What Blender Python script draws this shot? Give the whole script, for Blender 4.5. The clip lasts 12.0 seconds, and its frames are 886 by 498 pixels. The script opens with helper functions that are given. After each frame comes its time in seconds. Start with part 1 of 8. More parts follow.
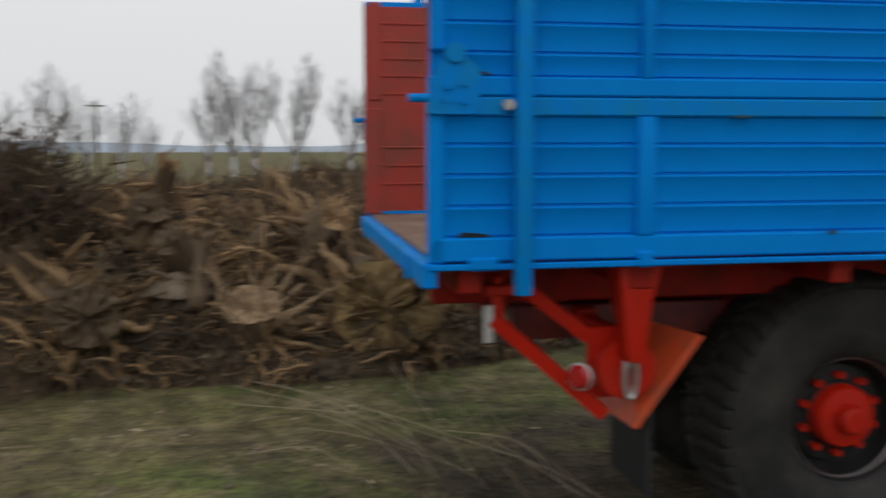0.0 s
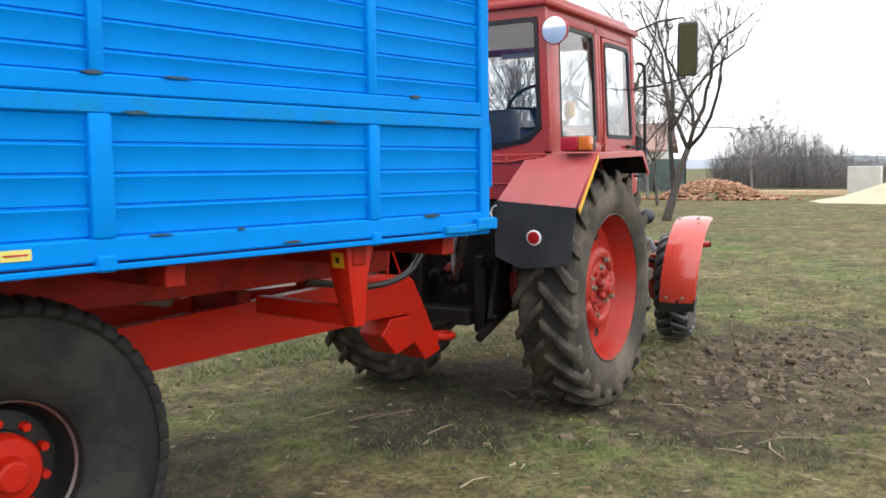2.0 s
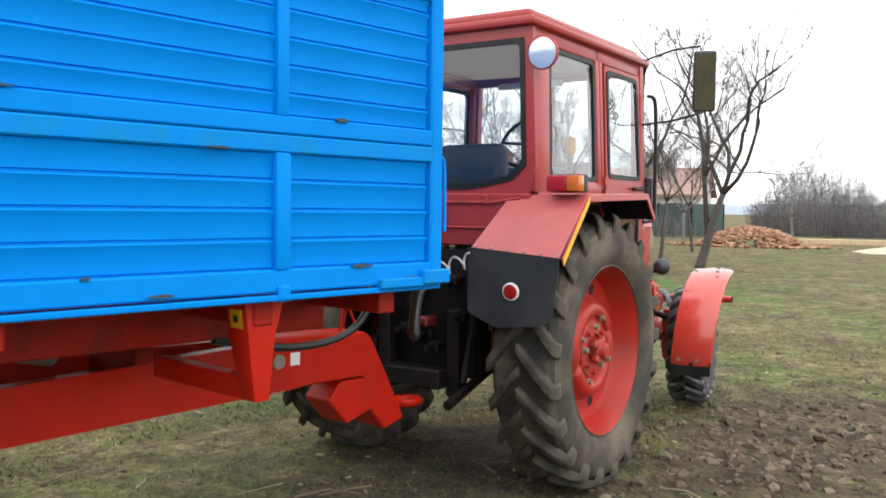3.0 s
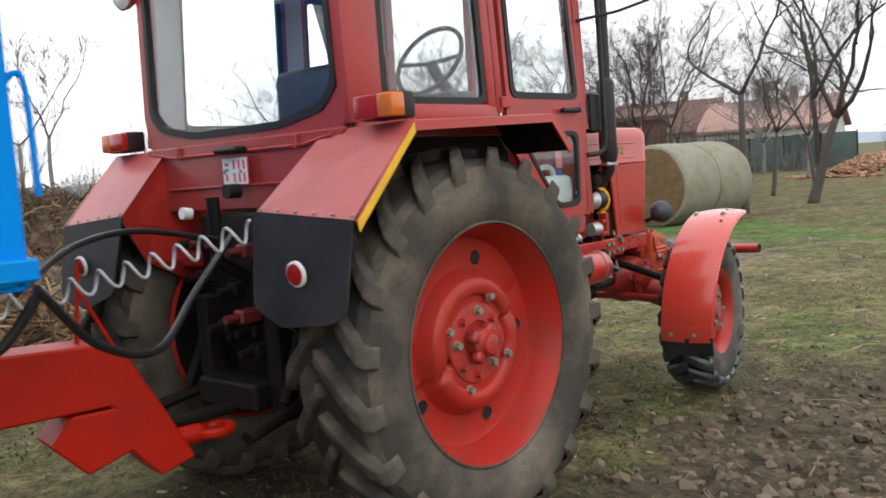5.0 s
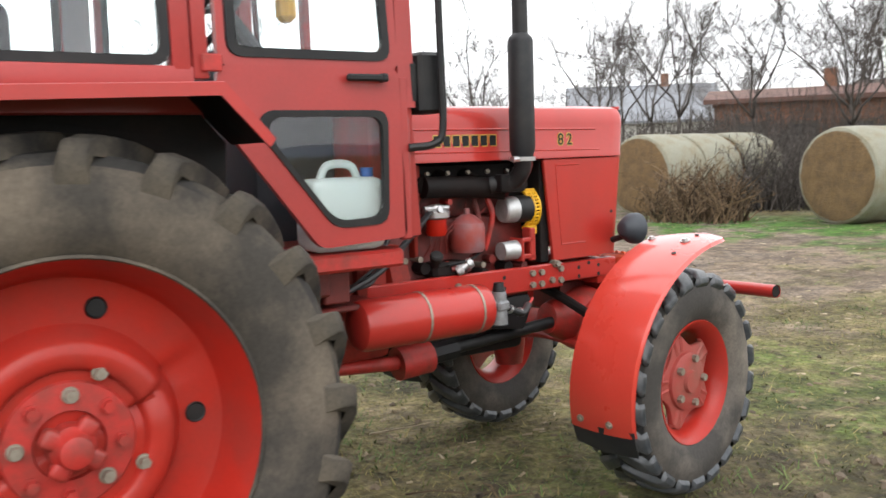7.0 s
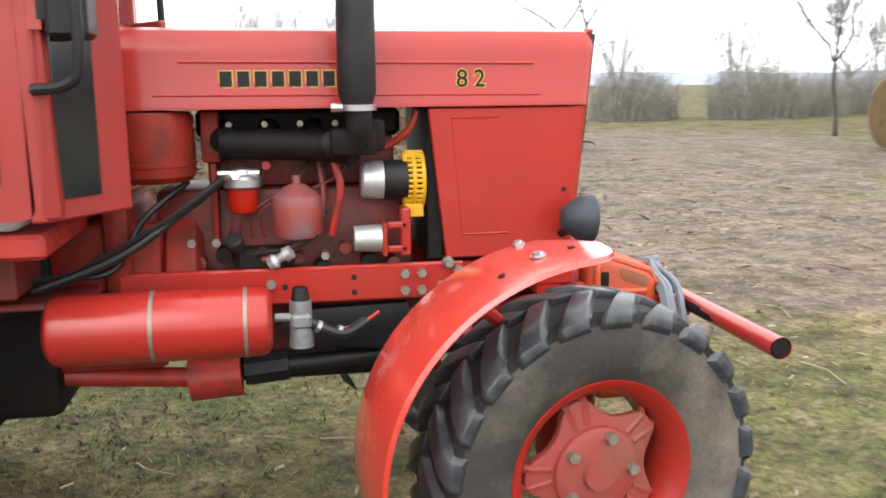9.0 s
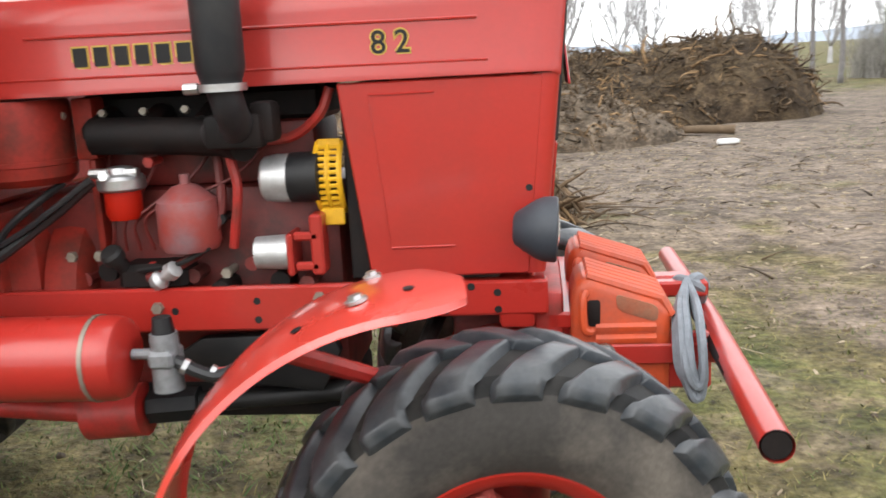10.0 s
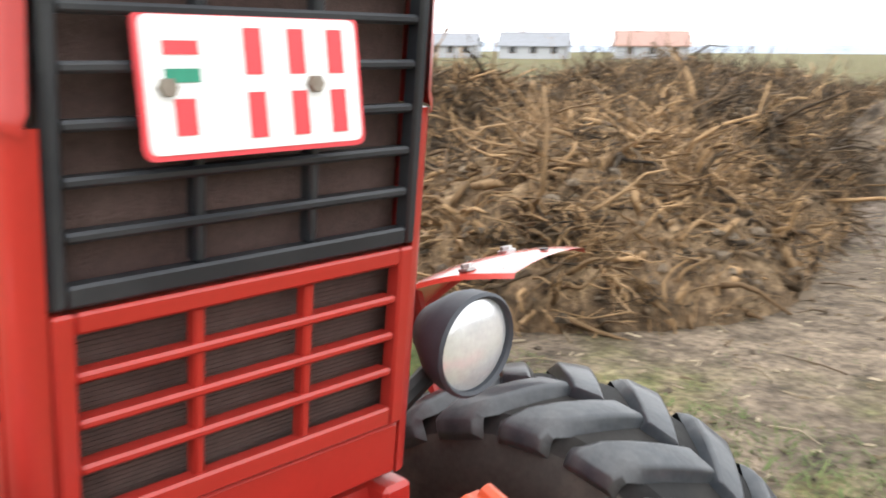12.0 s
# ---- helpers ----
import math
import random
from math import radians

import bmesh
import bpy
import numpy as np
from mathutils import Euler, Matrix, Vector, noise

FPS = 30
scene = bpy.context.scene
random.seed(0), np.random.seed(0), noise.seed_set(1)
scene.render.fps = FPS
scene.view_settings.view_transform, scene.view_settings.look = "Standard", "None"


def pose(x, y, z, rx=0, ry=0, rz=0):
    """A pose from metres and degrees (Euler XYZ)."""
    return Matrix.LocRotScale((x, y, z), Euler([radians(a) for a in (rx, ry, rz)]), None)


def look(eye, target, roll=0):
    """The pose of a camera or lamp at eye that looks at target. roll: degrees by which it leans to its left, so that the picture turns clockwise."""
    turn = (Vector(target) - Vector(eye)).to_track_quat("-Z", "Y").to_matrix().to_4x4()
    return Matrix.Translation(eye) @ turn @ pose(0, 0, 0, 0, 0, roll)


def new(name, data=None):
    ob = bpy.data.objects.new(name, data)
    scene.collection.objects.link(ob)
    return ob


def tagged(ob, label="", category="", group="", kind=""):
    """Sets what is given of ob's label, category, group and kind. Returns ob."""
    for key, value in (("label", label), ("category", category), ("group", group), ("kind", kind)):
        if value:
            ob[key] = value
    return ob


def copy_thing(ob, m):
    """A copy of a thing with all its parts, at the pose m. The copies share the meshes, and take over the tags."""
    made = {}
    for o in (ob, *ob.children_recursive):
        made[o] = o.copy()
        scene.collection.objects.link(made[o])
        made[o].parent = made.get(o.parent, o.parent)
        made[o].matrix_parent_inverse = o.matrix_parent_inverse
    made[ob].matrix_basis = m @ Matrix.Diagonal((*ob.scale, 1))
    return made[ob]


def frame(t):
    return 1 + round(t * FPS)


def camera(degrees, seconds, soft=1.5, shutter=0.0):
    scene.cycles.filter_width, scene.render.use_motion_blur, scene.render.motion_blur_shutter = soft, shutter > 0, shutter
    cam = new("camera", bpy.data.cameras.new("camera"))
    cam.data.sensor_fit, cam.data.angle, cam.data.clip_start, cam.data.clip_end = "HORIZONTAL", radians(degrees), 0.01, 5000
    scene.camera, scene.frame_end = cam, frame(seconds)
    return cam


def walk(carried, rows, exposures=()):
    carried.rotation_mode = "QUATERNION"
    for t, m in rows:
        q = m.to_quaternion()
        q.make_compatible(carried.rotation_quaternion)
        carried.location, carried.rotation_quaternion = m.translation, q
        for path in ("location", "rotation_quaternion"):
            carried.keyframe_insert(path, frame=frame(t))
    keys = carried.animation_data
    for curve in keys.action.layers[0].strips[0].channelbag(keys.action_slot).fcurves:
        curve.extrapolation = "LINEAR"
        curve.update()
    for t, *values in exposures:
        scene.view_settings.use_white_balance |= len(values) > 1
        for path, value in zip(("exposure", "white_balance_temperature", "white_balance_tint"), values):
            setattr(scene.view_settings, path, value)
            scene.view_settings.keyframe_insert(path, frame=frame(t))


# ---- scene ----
cam = camera(52.3, 12.0, soft=1.6, shutter=0.35)
PATH = [
    (0, (-6.601, -3.024, 1.633), (-5.924, -1.155, 1.415), -0.1),
    (0.5, (-6.404, -3.085, 1.604), (-5.162, -1.529, 1.419), 0.5),
    (1, (-6.224, -3.071, 1.565), (-4.652, -1.845, 1.396), 0.9),
    (1.5, (-5.954, -3.042, 1.56), (-4.268, -1.98, 1.391), -0.1),
    (2, (-5.616, -3.021, 1.552), (-3.909, -1.995, 1.378), -0.7),
    (2.5, (-5.256, -2.981, 1.545), (-3.556, -1.948, 1.334), 0.3),
    (2.7, (-5.054, -2.952, 1.56), (-3.364, -1.893, 1.412), 1.3),
    (4.3, (-3.594, -3.06, 1.516), (-2.029, -1.816, 1.46), -3.6),
    (4.5, (-3.333, -3.079, 1.501), (-1.782, -1.819, 1.414), -3.9),
    (5, (-2.735, -3.151, 1.464), (-1.25, -1.823, 1.291), -4.0),
    (5.5, (-2.148, -3.152, 1.476), (-0.729, -1.755, 1.289), -2.9),
    (6, (-1.579, -3.195, 1.451), (-0.23, -1.727, 1.292), -2.5),
    (6.5, (-1.023, -3.153, 1.452), (0.234, -1.618, 1.204), -1.9),
    (7, (-0.444, -3.214, 1.475), (0.668, -1.566, 1.26), -1.8),
    (7.2, (-0.224, -3.224, 1.524), (0.83, -1.555, 1.205), -1.0),
    (8.8, (1.459, -2.984, 1.516), (1.914, -1.073, 1.141), 0.0),
    (9, (1.674, -2.849, 1.492), (2.011, -0.91, 1.135), -0.5),
    (9.5, (2.161, -2.571, 1.478), (2.187, -0.606, 1.107), -1.6),
    (10, (2.522, -2.23, 1.467), (2.306, -0.284, 1.057), -3.1),
    (10.5, (2.808, -1.859, 1.493), (2.377, 0.046, 1.063), -2.7),
    (11, (3.047, -1.444, 1.473), (2.395, 0.382, 0.982), -0.3),
    (11.5, (3.185, -0.953, 1.47), (2.218, 0.747, 1.054), 1.7),
    (12, (3.288, -0.483, 1.491), (1.917, 0.908, 1.059), 0.4),
]
walk(cam, [(t, look(eye, target, roll)) for t, eye, target, roll in PATH],
     exposures=[(0, -1.45), (0.5, -0.5), (1.0, 0.28), (1.5, 0.0), (2.0, -0.12), (2.7, -0.08), (4.3, -0.3), (5.5, -0.58), (6.0, -0.56), (6.5, -0.32), (7.0, -0.03), (9.0, 0.2), (9.5, -0.14), (10.5, 0.29), (11.5, 0.35), (12.0, 0.34)])

# ---------- sky and light: a white overcast sky ----------
SUN_UP, SUN_TURN = radians(38), radians(205)
world = bpy.data.worlds.new("world")
scene.world = world
world.use_nodes = True
wn = world.node_tree
sky = wn.nodes.new("ShaderNodeTexSky")
sky.sky_type = "NISHITA"
sky.sun_disc = False
sky.sun_elevation, sky.sun_rotation = SUN_UP, SUN_TURN
sky.dust_density, sky.air_density = 4.0, 1.0
pale = wn.nodes.new("ShaderNodeHueSaturation")
pale.inputs["Saturation"].default_value = 0.18
wn.links.new(sky.outputs["Color"], pale.inputs["Color"])
cloud = wn.nodes.new("ShaderNodeMix")
cloud.data_type = "RGBA"
cloud.inputs["Factor"].default_value = 0.85
up = wn.nodes.new("ShaderNodeTexCoord")
split = wn.nodes.new("ShaderNodeSeparateXYZ")
wn.links.new(up.outputs["Generated"], split.inputs["Vector"])
rise = wn.nodes.new("ShaderNodeMapRange")
rise.inputs["From Min"].default_value, rise.inputs["From Max"].default_value = 0.0, 1.0
wn.links.new(split.outputs["Z"], rise.inputs["Value"])
veil = wn.nodes.new("ShaderNodeMix")
veil.data_type = "RGBA"
veil.inputs["A"].default_value = (14.5, 14.7, 15.0, 1)
veil.inputs["B"].default_value = (20.0, 20.4, 21.0, 1)
wn.links.new(rise.outputs["Result"], veil.inputs["Factor"])
wn.links.new(veil.outputs["Result"], cloud.inputs["B"])
wn.links.new(pale.outputs["Color"], cloud.inputs["A"])
wn.links.new(cloud.outputs["Result"], wn.nodes["Background"].inputs["Color"])
wn.nodes["Background"].inputs["Strength"].default_value = 0.15
sun = bpy.data.lights.new("sun", "SUN")
sun.energy, sun.angle, sun.color = 0.8, radians(40), (1.0, 0.97, 0.93)
sun_ob = new("sun", sun)
sun_ob.matrix_world = look((0, 0, 30), Vector((0, 0, 30)) - Vector((math.sin(SUN_TURN) * math.cos(SUN_UP), math.cos(SUN_TURN) * math.cos(SUN_UP), math.sin(SUN_UP))))

# ---------- small builders ----------
def thing(name, label, category, group="", kind="", m=None):
    ob = new(name)
    ob.empty_display_size = 0.2
    if m is not None:
        ob.matrix_world = m
    return tagged(ob, label, category, group, kind)


def part(name, bm, material, parent=None, label="", smooth=True, kind=""):
    me = bpy.data.meshes.new(name)
    bmesh.ops.recalc_face_normals(bm, faces=bm.faces)
    bm.to_mesh(me)
    bm.free()
    me.materials.append(material)
    if smooth:
        me.polygons.foreach_set("use_smooth", [True] * len(me.polygons))
        me.set_sharp_from_angle(angle=radians(35))
    ob = new(name, me)
    ob.parent = parent
    return tagged(ob, label, "", "", kind)


def share(ob, parent, m):
    """Another object on the same mesh, under a parent, at a local pose."""
    o = new(ob.name.split(".")[0], ob.data)
    o.parent = parent
    o.matrix_basis = m
    if "label" in ob:
        o["label"] = ob["label"]
    return o


def B(*boxes, bevel=0.004, seg=1):
    """Bevelled boxes, each (x0, x1, y0, y1, z0, z1), in one bmesh."""
    bm = bmesh.new()
    for x0, x1, y0, y1, z0, z1 in boxes:
        add_box(bm, x0, x1, y0, y1, z0, z1, bevel, seg)
    return bm


def add_box(bm, x0, x1, y0, y1, z0, z1, bevel=0.004, seg=1, m=None):
    mm = Matrix.LocRotScale(((x0 + x1) / 2, (y0 + y1) / 2, (z0 + z1) / 2), None, (abs(x1 - x0), abs(y1 - y0), abs(z1 - z0)))
    vs = bmesh.ops.create_cube(bm, size=1, matrix=mm)["verts"]
    if bevel:
        es = list({e for v in vs for e in v.link_edges})
        b = min(bevel, 0.4 * min(abs(x1 - x0), abs(y1 - y0), abs(z1 - z0)))
        vs = bmesh.ops.bevel(bm, geom=es, offset=b, segments=seg, profile=0.5, affect="EDGES")["verts"]
    if m is not None:
        bmesh.ops.transform(bm, matrix=m, verts=list({v for v in vs}))
    return bm


def add_cyl(bm, p0, p1, r0, r1=None, n=20, caps=True):
    p0, p1 = Vector(p0), Vector(p1)
    q = (p1 - p0).to_track_quat("Z", "Y").to_matrix().to_4x4()
    r1 = r0 if r1 is None else r1
    a, b = [], []
    for i in range(n):
        c, s = math.cos(2 * math.pi * i / n), math.sin(2 * math.pi * i / n)
        a.append(bm.verts.new(p0 + q @ Vector((r0 * c, r0 * s, 0))))
        b.append(bm.verts.new(p1 + q @ Vector((r1 * c, r1 * s, 0))))
    for i in range(n):
        bm.faces.new((a[i], a[(i + 1) % n], b[(i + 1) % n], b[i]))
    if caps:
        bm.faces.new(a[::-1])
        bm.faces.new(b)
    return bm


def add_lathe(bm, profile, centre, axis, n=40, closed=False):
    """Turns (radius, distance along the axis) pairs round an axis."""
    q = Vector(axis).to_track_quat("Z", "Y").to_matrix().to_4x4()
    rings = []
    for r, a in profile:
        if r < 1e-5:
            v = bm.verts.new(Vector(centre) + q @ Vector((0, 0, a)))
            rings.append([v] * n)
        else:
            rings.append([bm.verts.new(Vector(centre) + q @ Vector((r * math.cos(2 * math.pi * i / n), r * math.sin(2 * math.pi * i / n), a))) for i in range(n)])
    pairs = list(zip(rings, rings[1:])) + ([(rings[-1], rings[0])] if closed else [])
    for a, b in pairs:
        for i in range(n):
            f = [a[i], a[(i + 1) % n], b[(i + 1) % n], b[i]]
            f = [v for k, v in enumerate(f) if v not in f[:k]]
            if len(f) > 2:
                bm.faces.new(f)
    return bm


def add_tube(bm, pts, r, n=8, r1=None, caps=True):
    """A round tube along points, with a radius that may taper."""
    pts = [Vector(p) for p in pts]
    rings, up = [], None
    for i, p in enumerate(pts):
        d = (pts[min(i + 1, len(pts) - 1)] - pts[max(i - 1, 0)]).normalized()
        if up is None:
            up = d.orthogonal().normalized()
        up = (up - d * up.dot(d)).normalized()
        side = d.cross(up)
        rr = r if r1 is None else r + (r1 - r) * i / (len(pts) - 1)
        rings.append([bm.verts.new(p + rr * (math.cos(2 * math.pi * k / n) * up + math.sin(2 * math.pi * k / n) * side)) for k in range(n)])
    for a, b in zip(rings, rings[1:]):
        for k in range(n):
            bm.faces.new((a[k], a[(k + 1) % n], b[(k + 1) % n], b[k]))
    if caps:
        bm.faces.new(rings[0][::-1])
        bm.faces.new(rings[-1])
    return bm


def curve_pts(pts, steps=6):
    """A smooth line through points (Catmull-Rom)."""
    p = [Vector(q) for q in pts]
    p = [2 * p[0] - p[1]] + p + [2 * p[-1] - p[-2]]
    out = []
    for i in range(1, len(p) - 2):
        for k in range(steps):
            t = k / steps
            out.append(0.5 * (2 * p[i] + (p[i + 1] - p[i - 1]) * t + (2 * p[i - 1] - 5 * p[i] + 4 * p[i + 1] - p[i + 2]) * t * t + (3 * p[i] - p[i - 1] - 3 * p[i + 1] + p[i + 2]) * t ** 3))
    return out + [p[-2]]


def add_prism(bm, poly, axis, a, b, bevel=0.0, seg=2):
    """A polygon of 2D points, extruded along axis x, y or z from a to b."""
    put = {"x": lambda u, v, w: (w, u, v), "y": lambda u, v, w: (u, w, v), "z": lambda u, v, w: (u, v, w)}[axis]
    lo = [bm.verts.new(put(u, v, a)) for u, v in poly]
    hi = [bm.verts.new(put(u, v, b)) for u, v in poly]
    fs = [bm.faces.new(lo), bm.faces.new(hi[::-1])]
    for i in range(len(poly)):
        j = (i + 1) % len(poly)
        fs.append(bm.faces.new((lo[i], hi[i], hi[j], lo[j])))
    bmesh.ops.recalc_face_normals(bm, faces=fs)
    if bevel:
        bmesh.ops.bevel(bm, geom=list({e for f in fs for e in f.edges}), offset=bevel, segments=seg, profile=0.5, affect="EDGES")
    return bm


def rounded(poly, r, n=4):
    """A polygon with its corners rounded."""
    out, k = [], len(poly)
    for i in range(k):
        p, a, b = Vector(poly[i]), Vector(poly[i - 1]), Vector(poly[(i + 1) % k])
        d = min(r, 0.45 * (a - p).length, 0.45 * (b - p).length)
        s, e = p + (a - p).normalized() * d, p + (b - p).normalized() * d
        for j in range(n + 1):
            t = j / n
            out.append(tuple((1 - t) ** 2 * s + 2 * t * (1 - t) * p + t * t * e))
    return out


def add_ring_prism(bm, outer, inner, axis, a, b):
    """A flat band between two polygons of the same count, extruded."""
    put = {"x": lambda u, v, w: (w, u, v), "y": lambda u, v, w: (u, w, v), "z": lambda u, v, w: (u, v, w)}[axis]
    rows = [[bm.verts.new(put(u, v, w)) for u, v in poly] for poly, w in ((outer, a), (outer, b), (inner, b), (inner, a))]
    n = len(outer)
    for k in range(4):
        p, q = rows[k], rows[(k + 1) % 4]
        for i in range(n):
            bm.faces.new((p[i], p[(i + 1) % n], q[(i + 1) % n], q[i]))
    return bm


def add_nut(bm, p, axis, r, h):
    p, axis = Vector(p), Vector(axis).normalized()
    add_cyl(bm, p, p + axis * h, r, r * 0.93, 6)
    return bm


# ---------- materials ----------
def mat(name, colour, rough=0.5, metal=0.0, second=None, scale=6.0, amount=0.35, fine=90.0, bump=0.15, bump_scale=120.0, dist=0.002, coat=0.0, specular=0.5, spread=0.08, vary=0.0):
    """A surface of two tones in large patches, with fine grain in colour, gloss and relief."""
    m = bpy.data.materials.new(name)
    m.use_nodes = True
    nt = m.node_tree
    b = nt.nodes["Principled BSDF"]
    L = nt.links.new

    def N(kind, **kw):
        n = nt.nodes.new(kind)
        for k, v in kw.items():
            n.inputs[k].default_value = v
        return n

    tc = N("ShaderNodeTexCoord")
    big = N("ShaderNodeTexNoise", Scale=scale, Detail=6.0, Roughness=0.6)
    small = N("ShaderNodeTexNoise", Scale=fine, Detail=3.0, Roughness=0.6)
    L(tc.outputs["Object"], big.inputs["Vector"])
    L(tc.outputs["Object"], small.inputs["Vector"])
    ramp = N("ShaderNodeMapRange")
    ramp.inputs["From Min"].default_value, ramp.inputs["From Max"].default_value = 0.42, 0.72
    L(big.outputs["Fac"], ramp.inputs["Value"])
    mul = N("ShaderNodeMath")
    mul.operation = "MULTIPLY"
    mul.inputs[1].default_value = amount
    L(ramp.outputs["Result"], mul.inputs[0])
    mix = N("ShaderNodeMix")
    mix.data_type = "RGBA"
    mix.inputs["A"].default_value = (*colour, 1)
    mix.inputs["B"].default_value = (*(second or [c * 0.6 for c in colour]), 1)
    L(mul.outputs[0], mix.inputs["Factor"])
    hsv = N("ShaderNodeHueSaturation")
    val = N("ShaderNodeMapRange")
    val.inputs["To Min"].default_value, val.inputs["To Max"].default_value = 1 - spread * 2, 1 + spread * 2
    L(small.outputs["Fac"], val.inputs["Value"])
    L(mix.outputs["Result"], hsv.inputs["Color"])
    last = val.outputs["Result"]
    if vary:
        info = N("ShaderNodeObjectInfo")
        r2 = N("ShaderNodeMapRange")
        r2.inputs["To Min"].default_value, r2.inputs["To Max"].default_value = 1 - vary, 1 + vary
        L(info.outputs["Random"], r2.inputs["Value"])
        mm = N("ShaderNodeMath")
        mm.operation = "MULTIPLY"
        L(last, mm.inputs[0])
        L(r2.outputs["Result"], mm.inputs[1])
        last = mm.outputs[0]
    L(last, hsv.inputs["Value"])
    L(hsv.outputs["Color"], b.inputs["Base Color"])
    rr = N("ShaderNodeMapRange")
    rr.inputs["To Min"].default_value, rr.inputs["To Max"].default_value = max(0.02, rough - 0.1), min(1, rough + 0.15)
    L(big.outputs["Fac"], rr.inputs["Value"])
    L(rr.outputs["Result"], b.inputs["Roughness"])
    b.inputs["Metallic"].default_value = metal
    b.inputs["Coat Weight"].default_value = coat
    b.inputs["Coat Roughness"].default_value = 0.12
    b.inputs["Specular IOR Level"].default_value = specular
    if bump:
        bn = N("ShaderNodeTexNoise", Scale=bump_scale, Detail=4.0)
        L(tc.outputs["Object"], bn.inputs["Vector"])
        bp = N("ShaderNodeBump", Strength=bump, Distance=dist)
        L(bn.outputs["Fac"], bp.inputs["Height"])
        L(bp.outputs["Normal"], b.inputs["Normal"])
    return m


def glass(name, tint=(0.93, 0.96, 0.96), rough=0.0):
    m = bpy.data.materials.new(name)
    m.use_nodes = True
    b = m.node_tree.nodes["Principled BSDF"]
    b.inputs["Base Color"].default_value = (*tint, 1)
    b.inputs["Roughness"].default_value = rough
    b.inputs["Transmission Weight"].default_value = 1
    b.inputs["IOR"].default_value = 1.45
    return m


M_BLUE = mat("blue_paint", (0.0002, 0.212, 0.66), 0.5, second=(0.001, 0.165, 0.54), scale=3.0, amount=0.5, specular=0.06, spread=0.03, bump=0.1, bump_scale=40, dist=0.003)
M_BLUE_WORN = mat("worn_blue_paint", (0.001, 0.2, 0.62), 0.5, specular=0.06, second=(0.01, 0.21, 0.42), scale=9.0, amount=0.8, spread=0.05, bump=0.2, bump_scale=60)
M_RED = mat("red_paint", (0.395, 0.025, 0.018), 0.3, second=(0.29, 0.027, 0.02), scale=3.0, amount=0.7, spread=0.04, bump=0.06, bump_scale=24, dist=0.003, coat=0.4, specular=0.35)
# red of the rear fender tops, paled to carry the sky's sheen
M_RED_SKYPALE = mat("faded_chalky_red_paint", (0.42, 0.075, 0.075), 0.4, second=(0.34, 0.06, 0.058), scale=4.0, amount=0.7, spread=0.05, bump=0.08, bump_scale=30, coat=0.2, specular=0.45)
# cab red, less saturated than the hood's
M_RED_CAB = mat("faded_cab_red_paint", (0.345, 0.038, 0.034), 0.36, second=(0.25, 0.037, 0.033), scale=3.0, amount=0.7, spread=0.05, bump=0.06, bump_scale=24, coat=0.2, specular=0.35)
M_RED_RIM = mat("wheel_red_paint", (0.37, 0.022, 0.014), 0.34, second=(0.24, 0.034, 0.026), scale=5.0, amount=0.7, spread=0.05, bump=0.08, bump_scale=40, coat=0.15, specular=0.2)
M_RED_FENDER = mat("orange_red_fender_paint", (0.55, 0.046, 0.03), 0.28, second=(0.46, 0.044, 0.03), scale=3.0, amount=0.6, spread=0.03, bump=0.05, bump_scale=30, dist=0.003, coat=1.0, specular=0.5)
M_RED_DULL = mat("dull_dusty_red_paint", (0.3, 0.045, 0.035), 0.55, second=(0.2, 0.085, 0.06), scale=7.0, amount=0.8, spread=0.08, bump=0.2, bump_scale=60)
M_RED_DIRTY = mat("grimy_red_paint", (0.4, 0.026, 0.02), 0.45, second=(0.09, 0.035, 0.025), scale=14.0, amount=0.75, spread=0.1, bump=0.3, bump_scale=70)
# oil stains on a red darkened for engine-bay and underbody shade
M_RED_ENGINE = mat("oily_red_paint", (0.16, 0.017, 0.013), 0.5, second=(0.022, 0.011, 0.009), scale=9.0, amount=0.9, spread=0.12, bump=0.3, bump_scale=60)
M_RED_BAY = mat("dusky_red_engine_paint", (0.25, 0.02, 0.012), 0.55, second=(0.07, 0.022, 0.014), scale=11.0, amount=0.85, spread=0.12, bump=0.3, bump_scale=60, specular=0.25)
M_RED_BRIGHT = mat("bright_red_paint", (0.44, 0.013, 0.004), 0.4, second=(0.3, 0.016, 0.008), scale=5.0, amount=0.6, spread=0.04, bump=0.08, specular=0.2)
M_RED_FRAME = mat("deep_red_frame_paint", (0.3, 0.012, 0.006), 0.5, second=(0.1, 0.016, 0.01), scale=6.0, amount=0.8, spread=0.1, bump=0.2, bump_scale=50, specular=0.15)
M_WEIGHT_BROWN = mat("dirt_dried_on_orange_paint", (0.24, 0.105, 0.06), 0.85, second=(0.36, 0.08, 0.035), scale=16.0, amount=0.9, spread=0.15, bump=0.5, bump_scale=60)
M_ORANGE = mat("orange_red_paint", (0.54, 0.072, 0.02), 0.42, second=(0.3, 0.07, 0.04), scale=11.0, amount=0.85, spread=0.08, bump=0.3, bump_scale=60)
M_RUSTRED = mat("rusty_red_paint", (0.33, 0.032, 0.02), 0.6, second=(0.16, 0.05, 0.03), scale=6.0, amount=0.8, spread=0.08)
M_RUBBER = mat("tyre_rubber", (0.013, 0.013, 0.013), 0.75, second=(0.06, 0.054, 0.047), scale=4.0, amount=0.7, spread=0.15, bump=0.4, bump_scale=60, specular=0.3)
M_RUBBER_MUD = mat("dusty_tyre_rubber", (0.045, 0.04, 0.034), 0.85, second=(0.17, 0.138, 0.104), scale=3.0, amount=0.9, spread=0.18, bump=0.5, bump_scale=50, specular=0.3)
